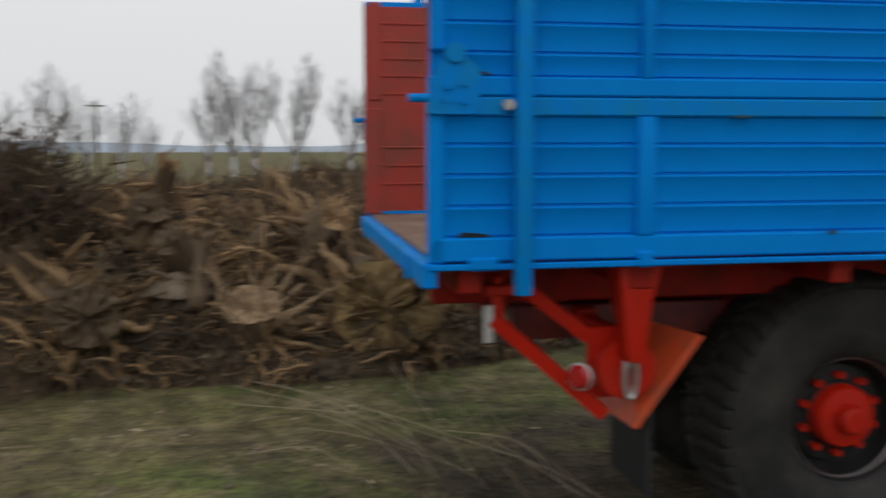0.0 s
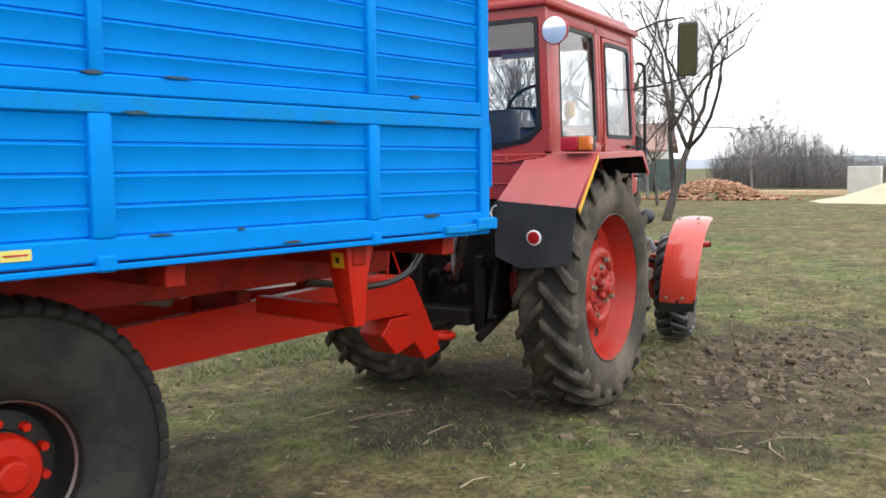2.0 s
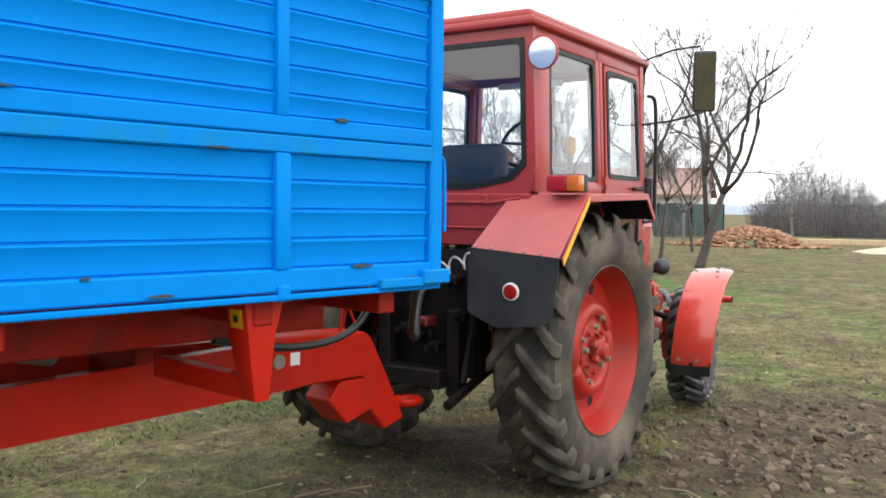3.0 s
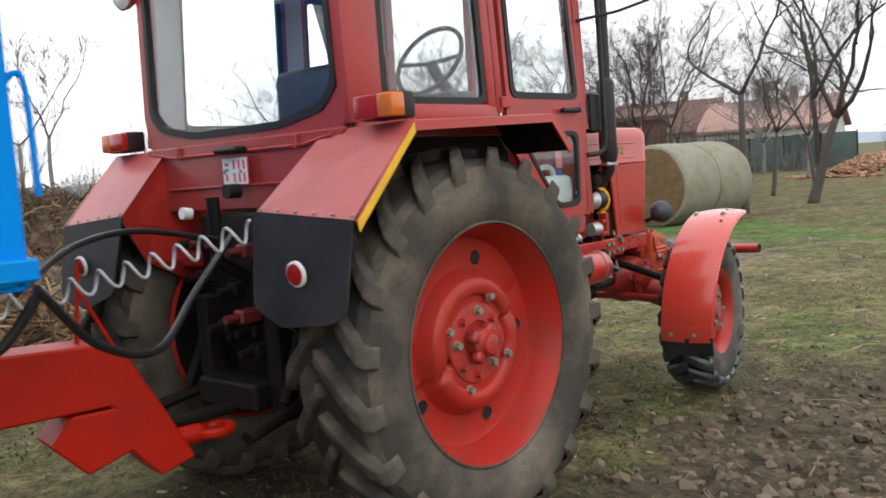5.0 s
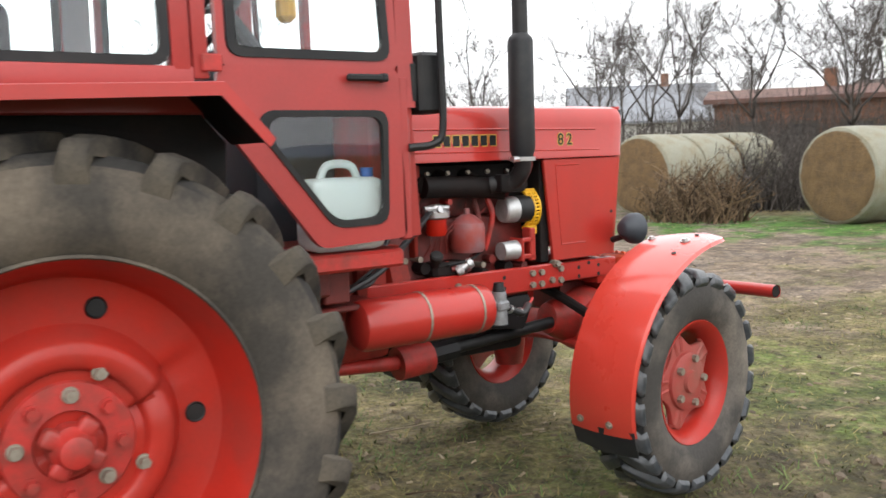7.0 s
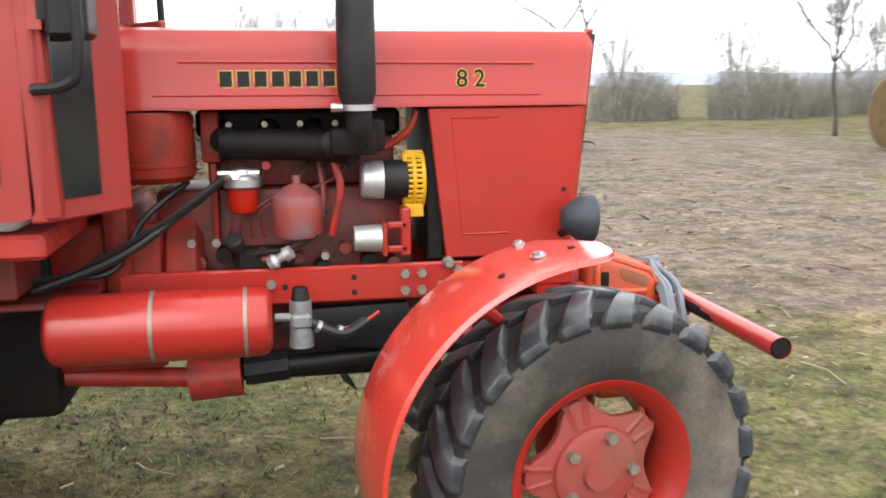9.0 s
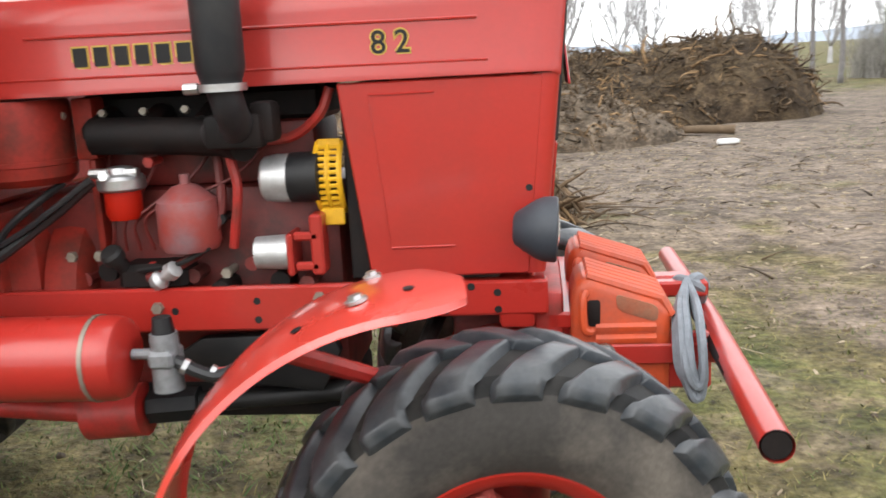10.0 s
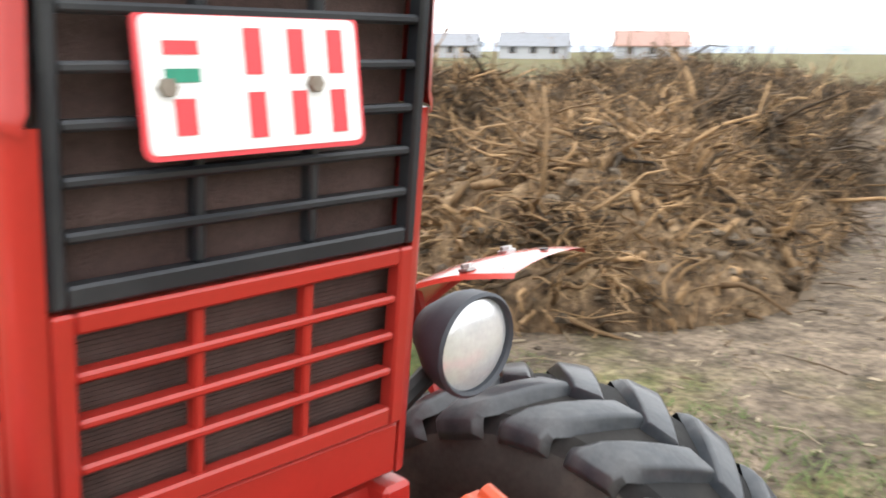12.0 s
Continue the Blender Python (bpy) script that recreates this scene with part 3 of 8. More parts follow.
for k in range(430):
    x, y = (RG.gauss(2.8, 3.0), RG.gauss(7.5, 3.0)) if k < 350 else (RG.uniform(-8.5, 5), RG.uniform(-2.8, 3.5))
    a, s = RG.uniform(0, 6.283), RG.uniform(0.06, 0.4)
    p = Vector((x, y, ground_z(x, y) + 0.008))
    d = Vector((math.cos(a) * s, math.sin(a) * s, 0.01))
    q = Vector((-d.y, d.x, 0)) * RG.uniform(-0.2, 0.2)
    litter.tube([p, p + d * 0.5 + q + Vector((0, 0, 0.012)), p + d], RG.uniform(0.003, 0.008), 0.002, 4)
tagged(litter.done("ground_litter", M_CHIP, smooth=False, kind="stuff"), "pale wood chips, straw and twigs lying about", "litter")
twigs = Heap()
for k in range(320):
    x, y = RG.gauss(2.5, 3.2), RG.gauss(8.0, 3.2)
    if y < 3.4:
        continue
    a, s = RG.uniform(0, 6.283), RG.uniform(0.05, 0.35)
    p = Vector((x, y, ground_z(x, y) + 0.006))
    d = Vector((math.cos(a) * s, math.sin(a) * s, 0.02))
    twigs.tube([p, p + d * 0.5 + Vector((RG.gauss(0, 0.02), RG.gauss(0, 0.02), 0.015)), p + d], RG.uniform(0.003, 0.011), 0.002, 4)
for k in range(26):
    a, w = RG.uniform(0, 6.283), RG.uniform(0.06, 0.3)
    p = Vector((RG.gauss(1.42, 0.22), RG.gauss(-0.35, 0.16), 0))
    p.z = ground_z(p.x, p.y) + 0.01
    d = Vector((math.cos(a) * w, math.sin(a) * w, RG.uniform(0.0, 0.05)))
    twigs.tube([p, p + d * 0.5 + Vector((RG.gauss(0, 0.02), RG.gauss(0, 0.02), 0.015)), p + d], RG.uniform(0.004, 0.014), 0.003, 5)
tagged(twigs.done("twig_litter", M_ROOT_DARK, kind="stuff"), "dark broken twigs strewn over the bare yard", "twigs")
clods = Heap()
for k in range(8000):
    if k < 1500:
        x, y = RG.gauss(1.7, 1.1), RG.gauss(-1.65, 0.5)
    elif k < 6300:
        x, y = RG.gauss(2.2, 3.4), RG.gauss(8.5, 3.6)
    else:
        x, y = RG.uniform(-8, 7), RG.uniform(-2.8, 3.6)
    clods.clod(Vector((x, y, ground_z(x, y) - 0.006)), 0.007 + 0.045 * RG.random() ** 3 if k < 1500 else 0.005 + 0.028 * RG.random() ** 4, RG)
tagged(clods.done("clods", M_CLOD, smooth=False, kind="stuff"), "brown clods of earth strewn over the ground", "soil")
# long pale stalks near the trailer's rear
stalks = Heap()
for x0, y0, x1, y1 in ((-4.5, 4.1, -4.73, 0.75), (-5.85, 3.0, -4.97, 1.35), (-6.0, 1.46, -5.58, 0.91), (-5.5, 2.3, -5.24, 1.18), (-4.85, 1.75, -4.69, 0.58)):
    for k in range(4):
        p, q = Vector((x0 + RG.gauss(0, 0.12), y0 + RG.gauss(0, 0.2), 0.03)), Vector((x1 + RG.gauss(0, 0.1), y1 + RG.gauss(0, 0.15), 0.02))
        m = (p + q) / 2 + Vector((RG.uniform(-0.1, 0.1), RG.uniform(-0.1, 0.1), RG.uniform(0.03, 0.12)))
        stalks.tube(curve_pts([p, m, q], 5), RG.uniform(0.0022, 0.0042), 0.002, 4)
tagged(stalks.done("dry_stalks", M_CHIP, kind="stuff"), "long dry weed stalks bent over the grass", "stalks")
# ---------- wheels ----------
def tyre_mesh(bm, R, w, rim_r, lug_h, centre, n=64):
    """The carcass of a tyre; the axle lies along y."""
    h = w / 2
    c = R - lug_h
    prof = [(rim_r, -0.72 * h), (rim_r + 0.025, -0.86 * h), (rim_r + 0.35 * (c - rim_r), -1.0 * h), (rim_r + 0.62 * (c - rim_r), -0.99 * h),
            (c - 0.035, -0.9 * h), (c - 0.006, -0.74 * h), (c, -0.4 * h), (c + 0.004, 0), (c, 0.4 * h), (c - 0.006, 0.74 * h), (c - 0.035, 0.9 * h),
            (rim_r + 0.62 * (c - rim_r), 0.99 * h), (rim_r + 0.35 * (c - rim_r), 1.0 * h), (rim_r + 0.025, 0.86 * h), (rim_r, 0.72 * h)]
    rings = []
    cx, cy, cz = centre
    for r, y in prof:
        rings.append([bm.verts.new((cx + r * math.sin(2 * math.pi * i / n), cy + y, cz + r * math.cos(2 * math.pi * i / n))) for i in range(n)])
    for a, b in zip(rings, rings[1:]):
        for i in range(n):
            bm.faces.new((a[i], a[(i + 1) % n], b[(i + 1) % n], b[i]))
    return bm


def tyre_lug(R, w, lug_h, lug_w, sweep, side, drop):
    """One bar of the tread, about the axle at the origin, from the middle out over the shoulder."""
    h, c = w / 2, R - lug_h
    bm = bmesh.new()
    way = [(0.0, R, -0.03 * h), (0.25, R, 0.25 * h), (0.5, R - 0.003, 0.52 * h), (0.72, R - 0.008, 0.77 * h), (0.86, R - 0.022, 0.92 * h), (0.93, R - 0.022 - drop * 0.35, 1.0 * h), (1.0, R - 0.022 - drop, 1.02 * h)]
    rows = []
    for u, r, y in way:
        a = sweep * (1 - min(u, 0.9)) ** 0.9
        half = lug_w / 2 / R * (1.0 + 0.35 * u)
        base, yb = (c - 0.012, y) if u < 0.9 else (r - lug_h * 0.9, y - 0.014)
        rows.append([bm.verts.new((rr * math.sin(a + da), side * yy, rr * math.cos(a + da))) for rr, da, yy in ((base, -half * 1.35, yb), (r - 0.004, -half, y), (r, -half * 0.8, y), (r, half * 0.8, y), (r - 0.004, half, y), (base, half * 1.35, yb))])
    for p, q in zip(rows, rows[1:]):
        for k in range(5):
            bm.faces.new((p[k], p[k + 1], q[k + 1], q[k]))
    bm.faces.new(rows[0])
    bm.faces.new(rows[-1][::-1])
    bmesh.ops.recalc_face_normals(bm, faces=bm.faces)
    sharp = [e for e in bm.edges if len(e.link_faces) == 2 and e.calc_face_angle() > 0.5]
    bmesh.ops.bevel(bm, geom=sharp, offset=lug_h * 0.16, segments=2, profile=0.5, affect="EDGES", clamp_overlap=True)
    return bm


def tread(wheel, c, R, w, lugs, lug_h, lug_w, sweep, material, drop):
    for side in (-1, 1):
        first = part("tread_lug", tyre_lug(R, w, lug_h, lug_w, sweep, side, drop), material, wheel)
        for j in range(lugs):
            m = Matrix.Translation(c) @ Matrix.Rotation(2 * math.pi * (j + (0.5 if side > 0 else 0)) / lugs, 4, "Y")
            if j == 0:
                first.matrix_basis = m
            else:
                share(first, wheel, m)


def darken_tread(tyre, c, reach, material):
    """Gives the running surface of a tyre, past a distance from its axle, another rubber than its walls."""
    tyre.data.materials.append(material)
    for p in tyre.data.polygons:
        if math.hypot(p.center.x - c[0], p.center.z - c[2]) > reach:
            p.material_index = 1


def lathe_y(profile, centre, side, n=48):
    """Turned round y: (radius, distance outward from the centre), outward along side."""
    bm = bmesh.new()
    return add_lathe(bm, profile, centre, (0, side, 0), n)


def rear_wheel(owner, side):
    c = (0.0, side * 0.775, 0.77)
    hub = thing("rear_wheel", "", "", m=None)
    hub.name = "rear_wheel"
    hub.parent = owner
    hub["label"] = "large rear wheel with dusty chevron-treaded tyre and red rim"
    darken_tread(part("tyre", tyre_mesh(bmesh.new(), 0.785, 0.40, 0.47, 0.048, c, 72), M_RUBBER_MUD, hub, "dusty black chevron tractor tyre"), c, 0.70, M_RUBBER_LUG)
    tread(hub, c, 0.785, 0.40, 21, 0.048, 0.052, 0.34, M_RUBBER_LUG, 0.07)
    o = 0.0
    prof = [(0.465, -0.17), (0.482, -0.165), (0.487, -0.15), (0.475, -0.13), (0.455, -0.12), (0.45, 0.0), (0.46, 0.10), (0.475, 0.13), (0.488, 0.155), (0.486, 0.168), (0.480, 0.17), (0.474, 0.155), (0.452, 0.12), (0.436, 0.05),
            (0.418, 0.018), (0.395, 0.012), (0.30, 0.010), (0.288, 0.022), (0.268, 0.075), (0.255, 0.09), (0.235, 0.096), (0.205, 0.094), (0.195, 0.086), (0.188, 0.07), (0.0, 0.07)]
    bm = lathe_y(prof, c, side, 120)
    # dark disc laid over the red rim's back
    part("inner_disc", lathe_y([(0.0, 0.10), (0.2, 0.10), (0.44, 0.115), (0.452, 0.14), (0.44, 0.125), (0.0, 0.112)], c, -side, 40), M_IRON_AND_SHADE, hub, "dark disc over the back of the wheel")
    # two slanting steps divide the raised ring of the dish
    for v in bm.verts:
        dx, dz = v.co.x - c[0], v.co.z - c[2]
        r = math.hypot(dx, dz)
        if 0.187 < r < 0.30:
            a = math.degrees(math.atan2(dx, dz)) + 60 * (r - 0.24)
            for at in (66, 246):
                e = (a - at + 180) % 360 - 180
                if 0 <= e < 22:
                    v.co.y -= side * 0.024 * (1 - e / 22) ** 2
                elif -4 < e < 0:
                    v.co.y -= side * 0.024 * (1 + e / 4)
    part("rim", bm, M_RED_RIM, hub, "red dished wheel rim")
    for k in range(5):
        a = radians(17 + 72 * k)
        p = Vector((c[0] + 0.345 * math.sin(a), c[1] + side * 0.0125, c[2] + 0.345 * math.cos(a)))
        part("rim_hole", add_lathe(bmesh.new(), [(0.0, 0.0), (0.023, 0.0), (0.027, 0.004), (0.03, 0.0)], p, (0, side, 0), 16), M_BLACK, hub)
    part("rim_edge", lathe_y([(0.4875, 0.150), (0.4895, 0.156), (0.4875, 0.170), (0.480, 0.1725), (0.476, 0.165)], c, side, 64), M_RUBBER_MUD, hub, "rim edge caked with pale dirt")
    add = bmesh.new()
    add_lathe(add, [(0.165, 0.07), (0.16, 0.078), (0.09, 0.082), (0.085, 0.066), (0.06, 0.066), (0.058, 0.12), (0.045, 0.135), (0.04, 0.16), (0.025, 0.165), (0.0, 0.165)], c, (0, side, 0), 32)
    part("hub", add, M_RED_DIRTY, hub, "grimy red wheel hub")
    for k in range(4):
        a = radians(38 + 88 * k)
        part("hub_lug", add_box(bmesh.new(), -0.026, 0.026, -0.022, 0.022, 0.035, 0.085, 0.014, 3, Matrix.Translation((c[0], c[1] + side * 0.11, c[2])) @ Matrix.Rotation(a, 4, "Y")), M_RED_DIRTY, hub)
    for k in range(4):
        a = radians(25 + 89 * k)
        p = (c[0] + 0.193 * math.sin(a), c[1] + side * 0.085, c[2] + 0.193 * math.cos(a))
        bm = bmesh.new()
        add_lathe(bm, [(0.0, 0.0), (0.021, 0.0), (0.021, 0.005), (0.0, 0.005)], p, (0, side, 0), 14)
        add_nut(bm, Vector(p) + Vector((0, side * 0.004, 0)), (0, side, 0), 0.016, 0.02)
        part("wheel_nut", bm, M_BOLT, hub, smooth=False)
    for k in range(8):
        a = radians(4 + 45 * k)
        p = (c[0] + 0.128 * math.sin(a), c[1] + side * 0.078, c[2] + 0.128 * math.cos(a))
        part("hub_nut", add_nut(add_cyl(bmesh.new(), p, Vector(p) + Vector((0, side * 0.006, 0)), 0.022, n=12), Vector(p) + Vector((0, side * 0.006, 0)), (0, side, 0), 0.017, 0.02), M_RED_DIRTY if k % 3 else M_BOLT, hub, smooth=False)
    return hub


def front_wheel(owner, side):
    c = (0.0, 0.0, 0.0)
    hub = thing("front_wheel", "", "")
    hub.parent = owner
    hub["label"] = "smaller front wheel with worn wet block-treaded tyre and red rim"
    hub.matrix_basis = Matrix.Translation((2.438, side * 0.648, 0.490)) @ Matrix.Rotation(radians(9.4), 4, "Z")
    darken_tread(part("tyre", tyre_mesh(bmesh.new(), 0.472, 0.285, 0.25, 0.024, c, 60), M_RUBBER_FRONT, hub, "worn black front tyre, grey with mud"), c, 0.405, M_RUBBER)
    tread(hub, c, 0.472, 0.285, 22, 0.020, 0.058, 0.27, M_RUBBER_WET, 0.03)
    prof = [(r * 0.945, a * 0.93) for r, a in ((0.268, -0.12), (0.275, -0.115), (0.27, -0.10), (0.245, -0.09), (0.238, 0.0), (0.245, 0.09), (0.27, 0.105), (0.278, 0.118), (0.274, 0.124), (0.262, 0.118), (0.235, 0.09), (0.222, 0.05), (0.218, -0.05), (0.238, -0.09), (0.268, -0.12))]
    part("rim", lathe_y(prof, c, side, 48), M_RED_RIM, hub, "red wheel rim with five openings")
    bm = bmesh.new()
    pts = []
    for k in range(10):
        a = radians(36 * k - 18)
        r0 = 0.205 if k % 2 == 0 else 0.14
        for da, rr in ((-9, r0), (9, r0)) if k % 2 == 0 else ((0, r0),):
            pts.append(((rr) * math.sin(a + radians(da)), (rr) * math.cos(a + radians(da))))
    poly = [(c[0] + u, c[2] + v) for u, v in rounded(pts, 0.05, 4)]
    add_prism(bm, poly, "y", c[1] + side * 0.035, c[1] + side * 0.062, 0.006)
    part("wheel_disc", bm, M_RED_DULL, hub)
    for k in range(5):
        a = radians(72 * k - 18)
        for da in (-7.5, 7.5):
            part("disc_rib", add_tube(bmesh.new(), [(c[0] + r * math.sin(a + radians(da)), c[1] + side * y, c[2] + r * math.cos(a + radians(da))) for r, y in ((0.13, 0.055), (0.19, 0.055), (0.214, 0.03))], 0.013, 6), M_RED_DULL, hub)
    bm = bmesh.new()
    add_lathe(bm, [(0.125, 0.055), (0.12, 0.075), (0.10, 0.085), (0.05, 0.085), (0.045, 0.10), (0.0, 0.10)], c, (0, side, 0), 28)
    part("hub", bm, M_RED_DULL, hub, "dusty red front hub")
    for k in range(5):
        a = radians(72 * k + 18)
        p = (c[0] + 0.098 * math.sin(a), c[1] + side * 0.082, c[2] + 0.098 * math.cos(a))
        part("wheel_nut", add_nut(bmesh.new(), p, (0, side, 0), 0.017, 0.02), M_BOLT, hub, smooth=False)
    return hub
# ---------- the tipping trailer ----------
M_CHIPPED = mat("bare_patch_in_blue_paint", (0.012, 0.06, 0.09), 0.7, second=(0.05, 0.035, 0.025), scale=25.0, amount=0.9)
M_STICKER = mat("pale_yellow_sticker", (0.66, 0.6, 0.16), 0.5, spread=0.03)
T_POSE = Matrix.Translation((-3.742, -0.655, 0)) @ Matrix.Rotation(radians(-9.7), 4, "Z")
TW, T0, T1 = 2.16, -1.96, 1.96
trailer = thing("tipping_trailer", "blue slat-sided tipping trailer on a red single-axle chassis", "trailer", m=T_POSE)


def trailer_side(outer):
    """One side wall; outer is its outside face's place across the trailer, the inside lies towards the middle."""
    sg = 1 if outer < TW / 2 else -1

    def D(v):
        return outer + sg * v

    name = "side_wall"
    core = part(name, B((T0, T1, D(0.030), D(0.042), 1.30, 2.40), bevel=0.002), M_RUSTRED, trailer, "rust-red painted inside face of the side wall")
    part("back_sheet", B((T0 + 0.01, T1 - 0.01, D(0.0262), D(0.0297), 1.31, 2.39), bevel=0), M_BLUE, core, smooth=False)
    rows_low = [1.350, 1.449, 1.549, 1.647, 1.742]
    rows_up = [1.862, 1.937, 2.031, 2.123, 2.217, 2.310, 2.365]
    bays = [(T0 + 0.03, -1.655), (-1.655, -1.23), (-1.23, 0.0), (0.0, 1.2), (1.2, T1 - 0.05)]
    for rows in (rows_low, rows_up):
        for z0, z1 in zip(rows, rows[1:]):
            for s0, s1 in bays:
                bm = bmesh.new()
                # a pressed slat: flat, curled in at the foot, with a proud lip along the top
                prof = [(D(0.031), z0 + 0.0006), (D(0.0265), z0 + 0.0006), (D(0.0265), z0 + 0.0075), (D(0.0190), z0 + 0.010), (D(0.0185), z1 - 0.026), (D(0.0095), z1 - 0.010), (D(0.0080), z1 - 0.005), (D(0.0120), z1 - 0.0006), (D(0.031), z1 - 0.0006)]
                add_prism(bm, prof, "x", s0 + 0.012, s1 - 0.012)
                part("slat", bm, M_BLUE, core)
    for z0, z1, d0 in ((1.275, 1.352, -0.004), (1.740, 1.800, -0.006), (1.803, 1.864, -0.004), (2.362, 2.425, -0.004)):
        part("rail", B((T0 + 0.004, T1 - 0.004, D(d0), D(0.041), z0, z1), bevel=0.006), M_BLUE_WORN if z0 == 1.740 else M_BLUE, core)
    part("floor_edge", B((T0, T1, D(-0.012), D(0.041), 1.248, 1.268), bevel=0.004), M_BLUE, core)
    for s, wl, wu in ((-1.23, 0.063, 0.045), (0.0, 0.08, 0.052), (1.2, 0.062, 0.05)):
        part("post", B((s - wl / 2, s + wl / 2, D(-0.010), D(0.03), 1.35, 1.742), bevel=0.01, seg=2), M_BLUE, core)
        part("post", B((s - wu / 2, s + wu / 2, D(-0.006), D(0.03), 1.862, 2.365), bevel=0.01, seg=2), M_BLUE, core)
        part("hinge", B((s - wl / 2 + 0.005, s + wl / 2 - 0.005, D(-0.02), D(0.03), 1.245, 1.30), bevel=0.008), M_BLUE, core)
    part("hinge", B((T0 + 0.13, T0 + 0.23, D(-0.016), D(0.03), 1.245, 1.29), bevel=0.008), M_BLUE, core)
    part("stake", B((-1.682, -1.628, D(-0.05), D(0.0), 1.165, 2.46), bevel=0.008, seg=2), M_BLUE_WORN, core, "tall blue rear stake in front of the side wall")
    part("corner_post", B((T1 - 0.055, T1 + 0.012, D(-0.008), D(0.06), 1.27, 2.47), bevel=0.008), M_BLUE, core)
    part("corner_post", B((T0, T0 + 0.055, D(-0.004), D(0.036), 1.27, 1.80), (T0 + 0.01, T0 + 0.06, D(0.0), D(0.036), 1.94, 2.42), bevel=0.008), M_BLUE if sg > 0 else M_RUSTRED, core)
    part("inner_post", B((T0 + 0.005, T0 + 0.09, D(0.036), D(0.052), 1.285, 1.86), (T0 + 0.02, T0 + 0.09, D(0.036), D(0.052), 1.9, 2.42), bevel=0.006), M_RUSTRED, core)
    for z in rows_low[1:-1] + rows_up[1:-1]:
        part("inner_rib", add_tube(bmesh.new(), [(T0 + 0.1, D(0.042), z), (T1 - 0.05, D(0.042), z)], 0.007, 6), M_RUSTRED, core)
    bm = bmesh.new()
    add_prism(bm, rounded([(T0 - 0.01, 1.745), (T0 + 0.16, 1.745), (T0 + 0.17, 1.88), (T0 + 0.11, 1.93), (T0 + 0.05, 1.93), (T0 + 0.02, 1.86)], 0.02), "y", D(-0.018), D(-0.006))
    add_cyl(bm, (T0 + 0.085, D(-0.03), 1.935), (T0 + 0.085, D(0.03), 1.935), 0.032, n=14)
    add_cyl(bm, (T0 - 0.06, D(0.0), 1.795), (T0 + 0.02, D(0.0), 1.795), 0.014, n=10)
    for a, b in ((0.05, 1.79), (0.11, 1.785), (0.06, 1.83), (0.11, 1.84)):
        add_nut(bm, (T0 + a, D(-0.018), b), (0, -sg, 0), 0.012, 0.012)
    part("latch", bm, M_BLUE_WORN, core, "worn blue latch plate at the rear corner")
    part("latch_bolt", add_nut(bmesh.new(), (T0 + 0.255, D(-0.006), 1.775), (0, -sg, 0), 0.02, 0.03), M_STEEL, core)
    bm = B((T1 - 0.33, T1 - 0.02, D(-0.03), D(0.03), 1.262, 1.30), (T1 - 0.12, T1 + 0.03, D(-0.038), D(0.03), 1.27, 1.325), bevel=0.006)
    part("latch", bm, M_BLUE_WORN, core)
    part("sticker", B((-0.325, -0.235, D(-0.0075), D(-0.004), 1.302, 1.335), bevel=0), M_STICKER, core, "small pale yellow sticker")
    part("sticker_mark", B((-0.318, -0.245, D(-0.009), D(-0.0075), 1.316, 1.322), bevel=0), M_RED_DIRTY, core)
    # chipped paint along the rails
    RW = random.Random(17)
    for s, z in ((-0.02, 1.866), (0.28, 1.868), (0.12, 1.748), (0.2, 1.351), (0.52, 1.353), (0.95, 1.745), (-0.9, 1.742), (1.55, 1.352), (1.45, 1.867), (-0.55, 1.35), (1.8, 1.30), (0.75, 1.29)):
        w, h = RW.uniform(0.015, 0.06), RW.uniform(0.003, 0.008)
        bm = add_prism(bmesh.new(), [(s - w, z), (s - w * 0.3, z - h), (s + w * 0.6, z - h * 0.7), (s + w, z + h * 0.2), (s + w * 0.2, z + h), (s - w * 0.6, z + h * 0.6)], "y", D(-0.0115), D(0.0))
        part("paint_chip", bm, M_CHIPPED, core, smooth=False)
    # torn slots in the sheet
    for s, z in ((-1.80, 1.868), (-1.80, 1.352)):
        bm = bmesh.new()
        add_prism(bm, [(s - 0.06, z + 0.002), (s + 0.05, z + 0.002), (s + 0.02, z + 0.013), (s - 0.05, z + 0.018)], "y", D(0.008), D(0.016))
        part("torn_slot", bm, M_BLACK, core)
    return core


trailer_side(0.0)
trailer_side(TW)
front = part("front_wall", B((T1 - 0.04, T1 - 0.028, 0.05, TW - 0.05, 1.30, 2.42), bevel=0.002), M_RUSTRED, trailer, "slatted front wall")
for z0, z1 in zip([1.28 + 0.1 * k for k in range(12)], [1.38 + 0.1 * k for k in range(12)]):
    bm = bmesh.new()
    add_prism(bm, [(T1 - 0.028, z0 + 0.003), (T1 - 0.008, z0 + 0.004), (T1 - 0.018, z0 + 0.02), (T1 - 0.02, z1 - 0.006), (T1 - 0.03, z1 - 0.004)], "y", 0.07, TW - 0.07)
    part("slat", bm, M_BLUE, front)
part("rail", B((T1 - 0.03, T1 + 0.015, 0.03, TW - 0.03, 2.40, 2.45), (T1 - 0.03, T1 + 0.015, 0.03, TW - 0.03, 1.76, 1.82), (T1 - 0.03, T1 + 0.02, 0.03, TW - 0.03, 1.25, 1.32), bevel=0.006), M_BLUE, front)
part("hook_bar", add_tube(bmesh.new(), curve_pts([(T1 + 0.01, 0.03, 1.74), (T1 + 0.035, 0.03, 1.765), (T1 + 0.055, 0.03, 1.74), (T1 + 0.06, 0.03, 1.60), (T1 + 0.062, 0.03, 1.47)]), 0.008, 8), M_BLUE, front)
